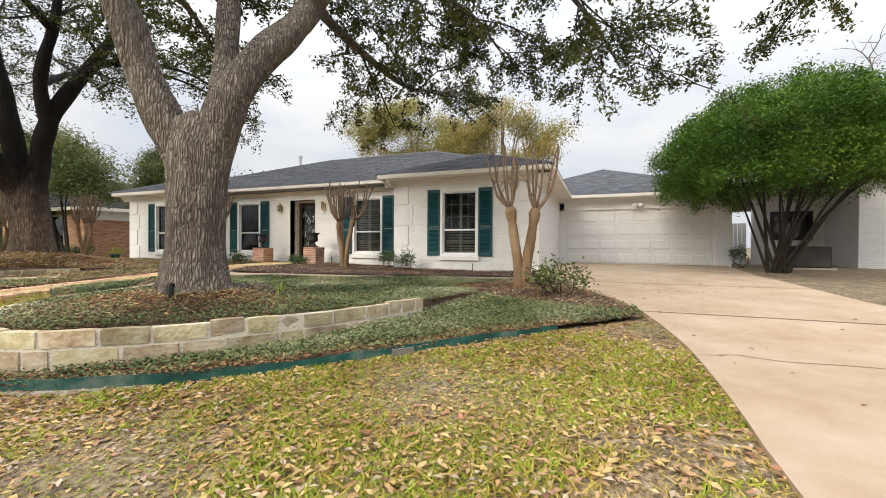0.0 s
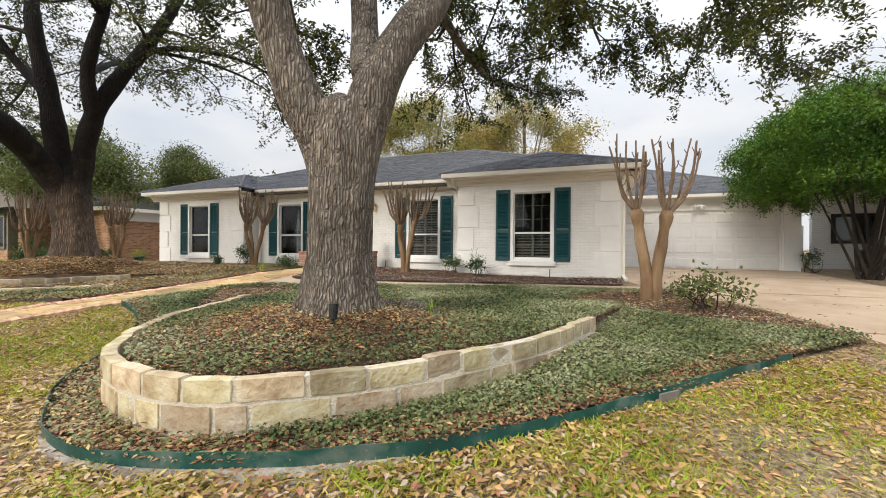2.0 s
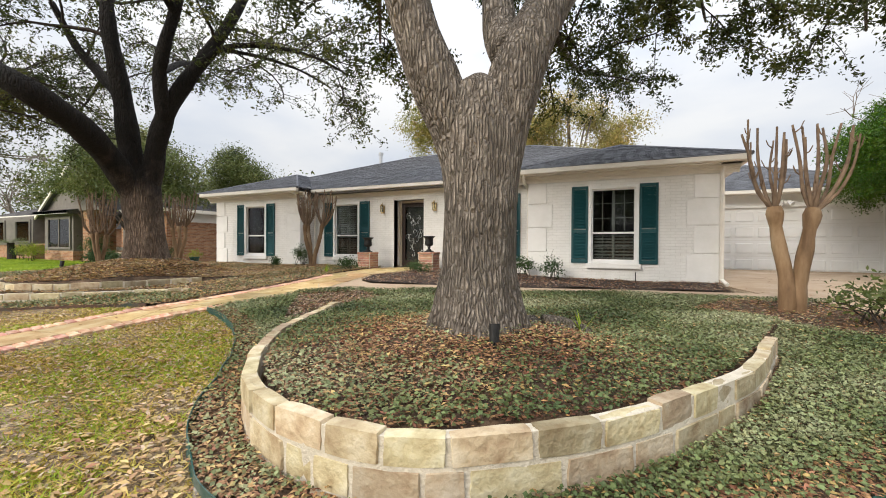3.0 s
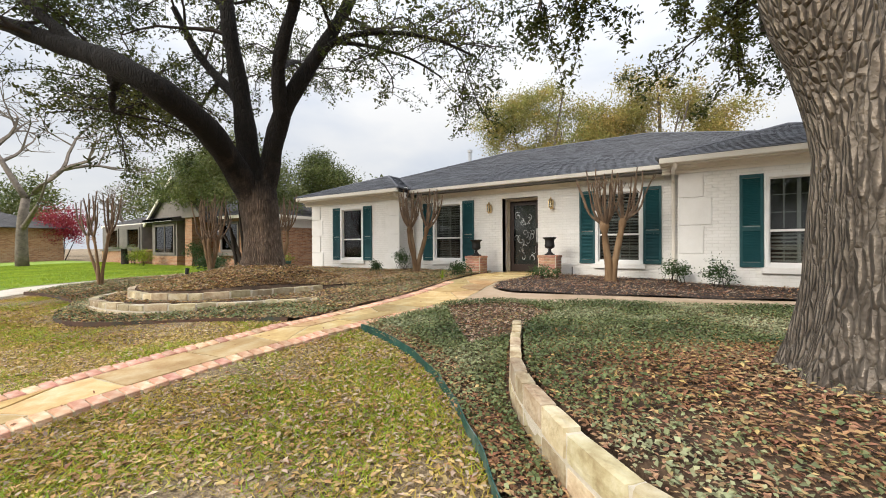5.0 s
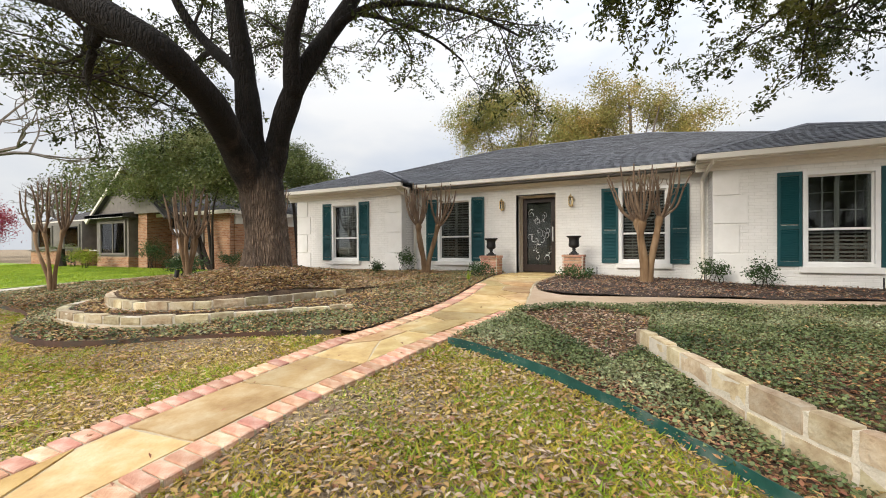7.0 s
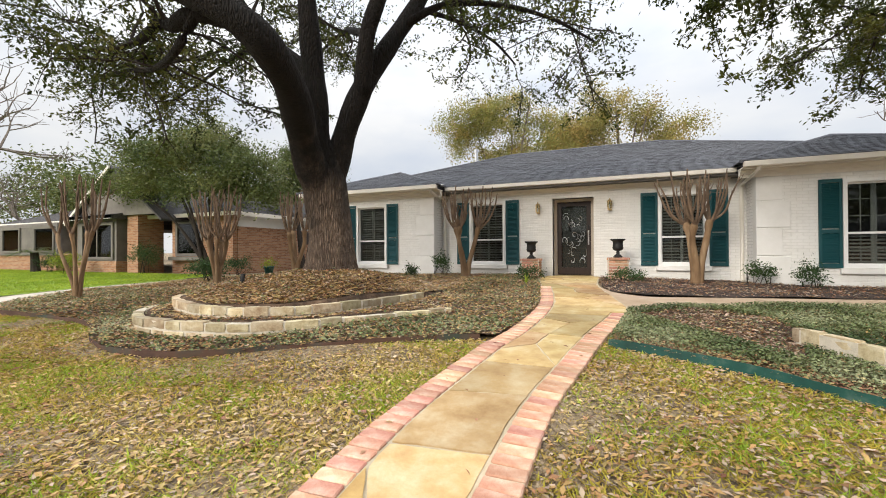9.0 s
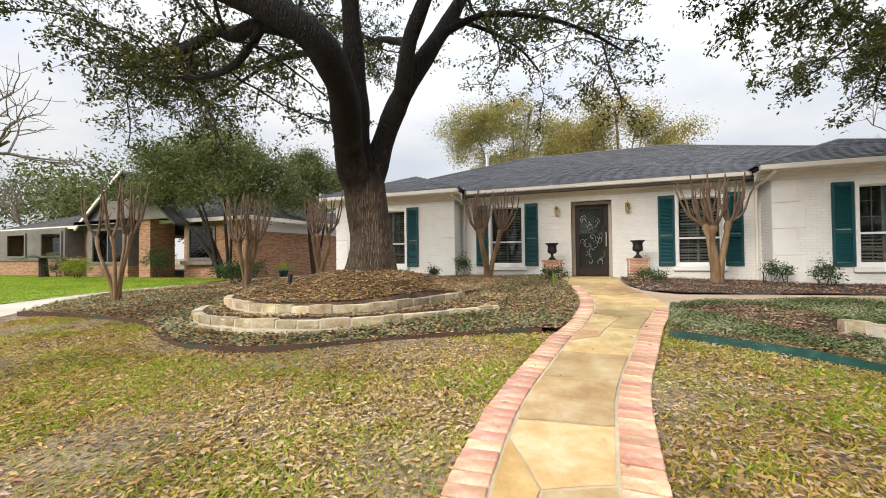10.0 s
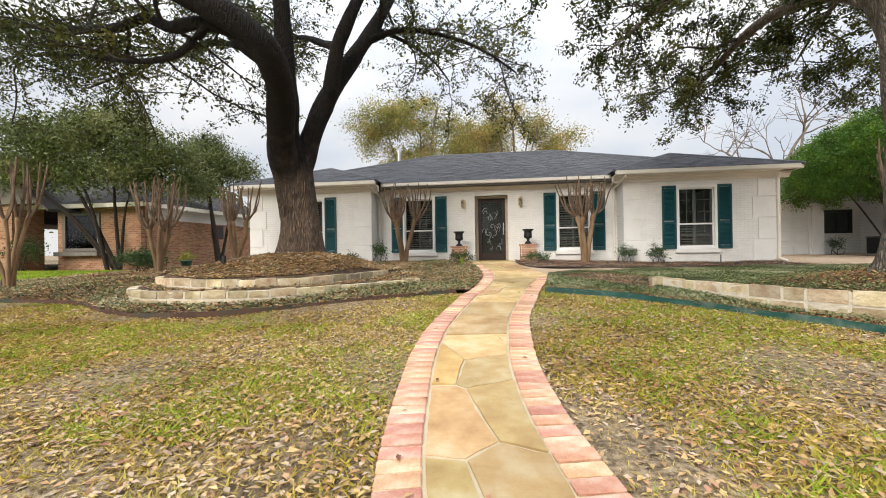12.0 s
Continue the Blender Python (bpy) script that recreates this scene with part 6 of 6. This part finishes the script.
def sago(x, y):
    """A sago palm: a stout dark trunk with a rosette of arching feather fronds."""
    b = at_level(x, y)
    t = thing("sago_palm", b, "sago palm with a stout dark trunk on the lawn", "palm")
    r = np.random.default_rng(31)
    V, F = [], []
    tube(V, F, [(x + 0.15, y, b[2] - 0.1), (x + 0.05, y, b[2] + 0.4), (x, y, b[2] + 0.95)], [0.20, 0.17, 0.15], 10, 0.06, r)
    part("trunk", (V, F), M_TWIG, t)
    for k in range(22):
        a, lift = k * 2.4, r.uniform(0.1, 0.9)
        d = np.array((math.cos(a), math.sin(a), 0))
        top = np.array((x, y, b[2] + 0.92))
        S = spline([top, top + d * 0.45 + np.array((0, 0, 0.35 * lift)), top + d * 0.95 + np.array((0, 0, 0.25 * lift - 0.2))], 0.05)
        side = np.array((-d[1], d[0], 0))
        V, F = [], []
        for i, p in enumerate(S[2:]):
            w = 0.16 * math.sin(math.pi * (i + 3) / (len(S) + 3))
            for sg in (-1, 1):
                o = len(V)
                V += [tuple(p - d * 0.022), tuple(p + d * 0.022), tuple(p + side * sg * w + d * 0.05 + np.array((0, 0, 0.03)))]
                F.append((o, o + 1, o + 2))
        part("frond", (V, F), M_MAGLEAF, t)
    return t


sago(-24.2, -0.9)
# ---------------------------------------------------------------- neighbouring houses
def plain_window(parent, x0, x1, y, z0, z1, material, cols=1):
    f = part("window", boxes((x0 - 0.12, x0, y - 0.06, y + 0.03, z0 - 0.12, z1 + 0.12), (x1, x1 + 0.12, y - 0.06, y + 0.03, z0 - 0.12, z1 + 0.12),
                             (x0, x1, y - 0.06, y + 0.03, z1, z1 + 0.12), (x0, x1, y - 0.06, y + 0.03, z0 - 0.12, z0),
                             *[(x0 + (x1 - x0) * k / cols - 0.025, x0 + (x1 - x0) * k / cols + 0.025, y - 0.04, y - 0.01, z0, z1) for k in range(1, cols)]), material, parent)
    part("pane", boxes((x0, x1, y - 0.012, y - 0.006, z0, z1)), M_GLASS, f).visible_shadow = False
    # No room here: a thin dark sheet gives the pane its indoor shade.
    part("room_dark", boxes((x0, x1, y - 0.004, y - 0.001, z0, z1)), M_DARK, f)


nb = thing("house", (-20, 4, -0.3), "low brick ranch house with grey siding and a gabled bay", "house")
part("wall", boxes((-16.75, -13.0, 0.75, 0.95, -0.6, 2.3), (-16.75, -16.55, 0.95, 2.7, -0.6, 2.3), (-18.4, -16.75, 2.5, 2.7, -0.6, 2.3)), M_BRICKWALL, nb)
part("wall", boxes((-13.2, -12.95, 0.95, 9.5, -0.6, 1.79)), M_BRICKWALL, nb)
part("wall", boxes((-24.6, -21.7, 0.95, 1.15, -0.6, 2.3)), M_BRICKWALL, nb)
part("wall", boxes((-31, -24.6, 0.1, 0.95, -0.6, 0.62)), M_BRICKWALL, nb)
part("wall", boxes((-21.7, -18.75, -0.40, 0.95, -0.6, 0.33)), M_BRICKWALL, nb)
part("sill_ledge", boxes((-31.05, -24.5, 0.0, 0.12, 0.60, 0.68)), M_SIDING, nb)
part("brick_pier", boxes((-18.4, -17.65, -0.15, 0.95, -0.6, 2.39)), M_BRICKWALL, nb)


def lap_siding(x0, x1, y0, y1, z0, z1, material):
    """Overlapping boards round a box of wall: each course leans out over the one below."""
    bm, z = bmesh.new(), z0
    while z < z1 - 0.02:
        t = min(z + 0.125, z1)
        v = [bm.verts.new(p) for p in ((x0 - 0.018, y0 - 0.018, z), (x1 + 0.018, y0 - 0.018, z), (x1 + 0.018, y1, z), (x0 - 0.018, y1, z), (x0, y0, t), (x1, y0, t), (x1, y1, t), (x0, y1, t))]
        for f in ((3, 2, 1, 0), (0, 1, 5, 4), (1, 2, 6, 5), (2, 3, 7, 6), (3, 0, 4, 7), (4, 5, 6, 7)):
            bm.faces.new([v[i] for i in f])
        z = t
    return tagged(part("siding", bm, material, nb), kind="stuff")


lap_siding(-21.7, -18.75, -0.38, 0.95, 0.33, 2.2, M_SIDING)
lap_siding(-31, -24.6, 0.15, 0.95, 0.68, 2.28, M_SIDING)
lap_siding(-13.2, -12.95, 0.97, 9.5, 1.79, 2.3, M_FRAME)
plain_window(nb, -16.35, -14.9, 0.75, 0.66, 1.97, M_SIDING)
part("bay_sill", boxes((-16.6, -14.65, 0.45, 0.75, 0.36, 0.52)), M_SIDING, nb)
plain_window(nb, -21.2, -19.02, -0.40, 0.52, 1.95, M_SIDING, 2)
plain_window(nb, -29.9, -28.2, 0.13, 0.85, 1.98, M_SIDING)
plain_window(nb, -26.6, -24.9, 0.13, 0.85, 1.98, M_SIDING)
part("side_window", boxes((-12.94, -12.90, 4.55, 5.35, 1.08, 1.72)), M_DOOR, nb)
part("entry_door", boxes((-23.6, -22.6, 0.90, 0.95, -0.3, 1.9)), M_DOOR, nb)
rng = np.random.default_rng(77)
hip_roof(nb, -31.6, -12.4, 0.30, 12.5, 2.32, M_SHINGLE2, rng, label="grey-brown hip roof")
part("fascia", boxes((-31.6, -12.4, 0.24, 0.30, 2.20, 2.36), (-12.40, -12.34, 0.30, 12.5, 2.20, 2.36)), M_TRIM, nb)
part("bay_fascia", boxes((-21.95, -18.45, -0.80, -0.74, 2.20, 2.36)), M_FRAME, nb)
bm = bmesh.new()
v = [bm.verts.new(p) for p in ((-21.95, -0.80, 2.36), (-18.45, -0.80, 2.36), (-18.45, 0.4, 2.62), (-21.95, 0.4, 2.62), (-21.95, -0.80, 2.21), (-18.45, -0.80, 2.21), (-18.45, 0.4, 2.21), (-21.95, 0.4, 2.21))]
for f in ((0, 1, 2, 3), (7, 6, 5, 4), (4, 5, 1, 0), (5, 6, 2, 1), (6, 7, 3, 2), (7, 4, 0, 3)):
    bm.faces.new([v[i] for i in f])
part("bay_roof", bm, M_SHINGLE2, nb)


def rake_slab(x0, z0, x1, z1, y0, y1, thick, material, name):
    bm = bmesh.new()
    v = [bm.verts.new(p) for p in ((x0, y0, z0), (x1, y0, z1), (x1, y1, z1), (x0, y1, z0), (x0, y0, z0 + thick), (x1, y0, z1 + thick), (x1, y1, z1 + thick), (x0, y1, z0 + thick))]
    for f in ((0, 1, 2, 3), (7, 6, 5, 4), (0, 4, 5, 1), (1, 5, 6, 2), (2, 6, 7, 3), (3, 7, 4, 0)):
        bm.faces.new([v[i] for i in f])
    bmesh.ops.recalc_face_normals(bm, faces=bm.faces)
    part(name, bm, material, nb)


for x0 in (-22.4, -15.6):
    rake_slab(x0, 2.02, -19.0, 4.50, -0.50, 6.0, 0.09, M_SHINGLE2, "gable_roof")
rake_slab(-22.4, 1.98, -19.0, 4.46, -0.58, -0.50, 0.14, M_TRIM, "barge_board")
bm = bmesh.new()
v = [bm.verts.new(p) for p in ((-21.9, -0.30, 2.36), (-16.1, -0.30, 2.36), (-19.0, -0.30, 4.44))]
g = bmesh.ops.extrude_face_region(bm, geom=[bm.faces.new(v)])
for e in g["geom"]:
    if isinstance(e, bmesh.types.BMVert):
        e.co.y += 0.12
part("gable", bm, M_SIDING, nb)
pot = thing("plant_pot", at_level(-11.2, 0.9), "dark green plant pot with yellow flowers beside the brick wall", "plant pot")
pz = pot.location.z
part("pot", lathe(bmesh.new(), -11.2, 0.9, [(0.13, pz), (0.19, pz + 0.26), (0.21, pz + 0.27), (0.21, pz + 0.31), (0.17, pz + 0.31), (0.15, pz + 0.24)], 16), M_EDGE, pot, smooth=True)
pr = np.random.default_rng(78)
V, F = leaves(pr.normal(size=(260, 3)) * np.array((0.16, 0.16, 0.10)) + np.array((-11.2, 0.9, pz + 0.42)), 0.07, pr, 0.5)
tagged(raw_mesh("foliage", V, F, M_YSHRUB, pot), kind="stuff")

rn = thing("house", (20, 12, -0.2), "white painted brick neighbouring house with a dark roof", "house")
part("wall", boxes((15.8, 18.3, 8.8, 9.0, -0.4, 2.9)), M_WBRICK, rn)
part("wall", boxes((18.1, 28, 6.6, 6.8, -0.4, 2.9)), M_WBRICK, rn)
part("wall", boxes((18.1, 18.3, 6.8, 8.8, -0.4, 2.9)), M_WBRICK, rn)
plain_window(rn, 16.5, 17.6, 8.8, 1.0, 1.9, M_IRON, 2)
hip_roof(rn, 15.2, 28.6, 6.0, 20, 2.9, M_SHINGLE, rng, label="dark hip roof")
solo("side_fence", boxes(*[(14.35 + 0.155 * k, 14.49 + 0.155 * k, 9.3, 9.33, -0.25, 1.6) for k in range(9)]), M_FRAME, "white board side fence by the garage", "fence")
for k, (x, y) in enumerate(((-52, 12), (-44, -6))):
    h = thing("house", (x, y, -0.5), "distant brick house down the street", "house")
    part("wall", boxes((x - 5, x + 5, y, y + 6, -0.6, 2.4)), M_BRICKWALL, h)
    plain_window(h, x - 1, x + 1, y, 0.6, 1.8, M_FRAME, 2)
    if k == 0:
        part("chimney", boxes((x + 0.3, x + 1.3, y + 2.0, y + 2.8, 3.0, 6.4)), M_BRICKWALL, h)
    hip_roof(h, x - 5.5, x + 5.5, y - 0.5, y + 6.5, 2.4, M_SHINGLE2, rng, label="grey hip roof")
# the far side of the street, behind the walker
for k, (x, y, h) in enumerate(((-26, -38, 9), (-14, -42, 10), (-3, -40, 11), (8, -43, 10), (19, -39, 11), (30, -41, 9))):
    clump_tree("distant_tree", (x, y, -1.5), 4, [((x + dx, y, h * f), (h * 0.5, h * 0.4, h * 0.36)) for dx, f in ((-h * 0.35, 0.5), (h * 0.3, 0.55), (0, 0.8))], 4500, 0.5, M_MAGLEAF, M_TWIG,
               "dark evergreen tree across the street", 180 + k)
for x in (-20, 2, 24):
    h = thing("house", (x, -33, -1.5), "brick house across the street", "house")
    part("wall", boxes((x - 8, x + 8, -36, -31, -1.6, 1.6)), M_BRICKWALL, h)
    hip_roof(h, x - 8.6, x + 8.6, -37, -30.4, 1.6, M_SHINGLE2, rng, label="grey hip roof")


# ---------------------------------------------------------------- ground cover and litter
def field(P, s, seed):
    """Smooth random field between 0 and 1 over the plan."""
    r = np.random.default_rng(seed)
    v = np.zeros(len(P))
    for k in range(10):
        a = r.uniform(0, 6.28)
        f = s * r.uniform(0.5, 2.2)
        v += np.sin((P[:, 0] * math.cos(a) + P[:, 1] * math.sin(a)) * f + r.uniform(0, 6.28) + 0.8 * np.sin(P[:, 1] * f * 0.6 + k))
    return 0.5 + v / 9


DRIVE_POLY = [*DRIVE_L, (8.62, 6), (14.2, 6), (13.75, 0), (13.9, -3.7), (14.2, -8), (14.9, -16)]
WALK_POLY = [*WALK_L, *WALK_R[::-1]]
SIDE_POLY = [*SIDE_LO, *SIDE_HI[::-1]]


def scatter(n, x0, x1, y0, y1, r):
    return np.stack([r.uniform(x0, x1, n), r.uniform(y0, y1, n)], 1)


def on_lawn(P):
    keep = np.ones(len(P), bool)
    for poly in (BED_A, BED_B, BED_C, DRIVE_POLY, WALK_POLY, SIDE_POLY):
        keep &= ~inside(P, poly)
    return keep & ~((P[:, 0] < -8.2) & (P[:, 1] > -0.42 * P[:, 0] - 12.6))


def grass(name, n, box4, h, material, label, seed, green):
    """Loose short blades, thicker where the turf is alive."""
    r = np.random.default_rng(seed)
    P = scatter(n, *box4, r)
    f = 0.5 * field(P, 1.3, 5) + 0.5 * field(P, 6.5, 6)
    P = P[on_lawn(P) & ((f > np.where(P[:, 0] > 3.5, 0.43, 0.54)) if green else (f < 9.0)) & (r.uniform(size=n) < np.where(f > np.where(P[:, 0] > 2.5, 0.40, 0.32), 1.0, 0.45))]
    m = len(P)
    z = level(P[:, 0], P[:, 1])
    a, t = r.uniform(0, 6.28, m), r.uniform(0, 6.28, m)
    L, lean = h * r.uniform(0.4, 1.1, m), r.uniform(0.5, 2.4, m)
    w = 0.0065 * r.uniform(0.6, 1.4, m)
    b = np.stack([P[:, 0], P[:, 1], z - 0.002], 1)
    s = np.stack([np.cos(a) * w, np.sin(a) * w, 0 * w], 1)
    tip = b + np.stack([np.cos(t) * L * lean, np.sin(t) * L * lean, L], 1)
    V = np.stack([b - s, b + s, tip], 1).reshape(-1, 3)
    F = np.arange(3 * m).reshape(-1, 3)
    return tagged(raw_mesh(name, V, F, material), label, "grass", "", "stuff")


def litter(name, n, box4, size, material, label, seed, keep, height, flat=0.86, aspect=0.46, lift=0.014, category="leaf litter"):
    """Many leaves lying on the ground where keep says so."""
    r = np.random.default_rng(seed)
    P = scatter(n, *box4, r)
    P = P[keep(P, r)]
    z = height(P[:, 0], P[:, 1]) + lift * r.uniform(0.4, 1.9, len(P))
    V, F = leaves(np.stack([P[:, 0], P[:, 1], z], 1), size, r, aspect, flat)
    return tagged(raw_mesh(name, V, F, material), label, category, "", "stuff")


LAWN_BOX = (-12, 14, -15.5, -5.5)
grass("lawn_grass", 640000, LAWN_BOX, 0.040, M_BLADE, "short straw-yellow winter grass", 201, False)
grass("lawn_grass", 460000, LAWN_BOX, 0.050, M_BLADEB, "patches of fresh green grass in the lawn", 202, True)
litter("fallen_leaves", 210000, LAWN_BOX, 0.050, M_DEAD, "dry tan oak leaves scattered over the lawn", 203, lambda P, r: on_lawn(P) & (r.uniform(size=len(P)) < 0.35 + 0.65 * field(P, 0.9, 9)), level)
litter("fallen_leaves", 115000, LAWN_BOX, 0.048, M_PALELEAF, "bleached oak leaves scattered over the lawn", 204, lambda P, r: on_lawn(P) & (r.uniform(size=len(P)) < field(P, 0.8, 12)), level)
litter("fallen_leaves", 55000, LAWN_BOX, 0.060, M_DEADRED, "russet fallen leaves scattered over the lawn", 205, lambda P, r: on_lawn(P) & (r.uniform(size=len(P)) < np.where(P[:, 0] > 4, 0.75, 0.3)), level)

NEIGHBOUR_POLY = [(-30, -11), (-10.3, -10.3), (-10.6, -9), (-11.1, -7.6), (-11.7, -6.0), (-12.1, -4.6), (-11.8, -3.0), (-12.7, -0.3), (-30, -0.1)]
gr = np.random.default_rng(206)
gp = scatter(90000, -30, -10, -11, 0, gr)
gp = gp[inside(gp, NEIGHBOUR_POLY)]
gz = level(gp[:, 0], gp[:, 1]) + 0.055
V, F = leaves(np.stack([gp[:, 0], gp[:, 1], gz], 1), 0.075, gr, 0.22, 0.1)
tagged(raw_mesh("lawn_grass", V, F, M_BLADEB), "fresh green grass before the neighbouring house", "grass", "", "stuff")

A_BOX, B_BOX, C_BOX = (1.2, 11, -10.2, -2.2), (-10.6, 0.8, -9.1, 0), (1.2, 8.6, -4, 0)
MULCH_STRIP = [(1.7, -5.7), (2.5, -5.1), (3.2, -5.3), (3.15, -6.4), (2.9, -7.2), (2.3, -6.5)]
MULCH_END = [(7.5, -4.6), (8.2, -3.2), (9.5, -3.1), (10.4, -5.0), (10.4, -5.7), (8.9, -5.2)]


def ivy_a(P, r):
    d = np.hypot(P[:, 0] - TREE_A[0], P[:, 1] - TREE_A[1])
    inner = inside(P, TERRACE_A)
    k = np.where(inner, np.clip((d - 0.7) / 1.5, 0.08, 0.88), 0.97)
    k = k * np.clip(0.45 + 0.9 * field(P, 1.3, 21), 0, 1)
    near_edge = edge_distance(P, EDGE_A)
    k = np.where(~inner & (near_edge < 0.22), k * 0.30, k)
    k = np.where(inside(P, MULCH_STRIP) | inside(P, MULCH_END), k * 0.04, k)
    return inside(P, BED_A) & (edge_distance(P, WALL_A) > 0.03) & ~((edge_distance(P, WALL_A) < 0.09) & inner) & (r.uniform(size=len(P)) < k)


def dead_a(P, r):
    inner = inside(P, TERRACE_A)
    d = np.hypot(P[:, 0] - TREE_A[0], P[:, 1] - TREE_A[1])
    k = np.where(inner, np.clip(1.45 - d / 2.2, 0.55, 1), 0.30)
    k = np.where(inner & (edge_distance(P, WALL_A) < 0.65), 0.55, k)
    k = np.where(edge_distance(P, EDGE_A) < 0.3, 0.9, k)
    return inside(P, BED_A) & (d > 0.33) & ~((edge_distance(P, WALL_A) < 0.09) & inner) & (r.uniform(size=len(P)) < k)


def bed_a(x, y):
    return bed_level(x, y, "a")


def bed_b(x, y):
    return bed_level(x, y, "b")


def bed_c(x, y):
    return bed_level(x, y, "c")


litter("ivy", 500000, A_BOX, 0.026, M_IVY, "dark green ivy spreading over the oak bed", 211, ivy_a, bed_a, 0.55, 0.85, 0.035, "ground cover")
litter("fallen_leaves", 210000, A_BOX, 0.037, M_DEADRED, "russet leaves heaped round the oak trunk", 212, dead_a, bed_a)
litter("fallen_leaves", 34000, A_BOX, 0.040, M_DEAD, "tan leaves among the ivy", 213, dead_a, bed_a, lift=0.03)
litter("fallen_leaves", 36000, A_BOX, 0.055, M_PALELEAF, "bleached leaves on dark mulch", 214, lambda P, r: inside(P, MULCH_STRIP) | (inside(P, MULCH_END) & (r.uniform(size=len(P)) < 0.25)), bed_a)


def ivy_b(P, r):
    low = ~inside(P, TERRACE_LOW) & ~inside(P, TERRACE_TOP)
    k = np.where(low & (P[:, 1] < -5.6), 0.95, 0.10) * np.clip(0.4 + field(P, 1.4, 23), 0, 1)
    k = np.where(low & (P[:, 0] > -1.6) & (P[:, 1] > -6.5), 0.30, k)
    k = np.where(P[:, 0] < -5.6, k * 0.4, k)
    return inside(P, BED_B) & (edge_distance(P, WALL_B_LOW) > 0.02) & (r.uniform(size=len(P)) < k)


def dead_b(P, r):
    top = inside(P, TERRACE_TOP)
    k = np.where(top, 1.0, 0.38)
    return inside(P, BED_B) & ~((edge_distance(P, WALL_B_TOP) < 0.17) & top) & ~((edge_distance(P, WALL_B_LOW) < 0.20) & inside(P, TERRACE_LOW)) & (np.hypot(P[:, 0] - TREE_B[0], P[:, 1] - TREE_B[1]) > 0.4) & (r.uniform(size=len(P)) < k)


litter("ivy", 95000, B_BOX, 0.038, M_IVY, "dark green ivy along the terraced bed", 221, ivy_b, bed_b, 0.55, 0.85, 0.03, "ground cover")
litter("fallen_leaves", 135000, B_BOX, 0.062, M_DEAD, "tan oak leaves covering the mound", 222, dead_b, bed_b)
litter("fallen_leaves", 40000, B_BOX, 0.062, M_DEADRED, "brown oak leaves covering the mound", 223, dead_b, bed_b)
litter("fallen_leaves", 34000, B_BOX, 0.055, M_PALELEAF, "bleached leaves over the terraced bed", 224, dead_b, bed_b, lift=0.02)
litter("fallen_leaves", 5500, C_BOX, 0.055, M_PALELEAF, "bleached leaves on the mulch by the house", 231, lambda P, r: inside(P, BED_C) & (r.uniform(size=len(P)) < 0.55), bed_c)
litter("fallen_leaves", 5500, C_BOX, 0.055, M_DEADRED, "brown leaves on the mulch by the house", 232, lambda P, r: inside(P, BED_C), bed_c)
litter("fallen_leaves", 260, (8.7, 13.8, -12, 5.5), 0.055, M_DEADRED, "stray brown leaves on the driveway", 241, lambda P, r: inside(P, DRIVE_POLY), lambda x, y: level(x, y) + 0.036, 0.9, 0.42, 0.004)
litter("fallen_leaves", 160, (-0.2, 2.0, -14, -1), 0.05, M_DEADRED, "stray brown leaves on the front walk", 242, lambda P, r: inside(P, WALK_POLY), lambda x, y: level(x, y) + 0.052, 0.9, 0.42, 0.004)
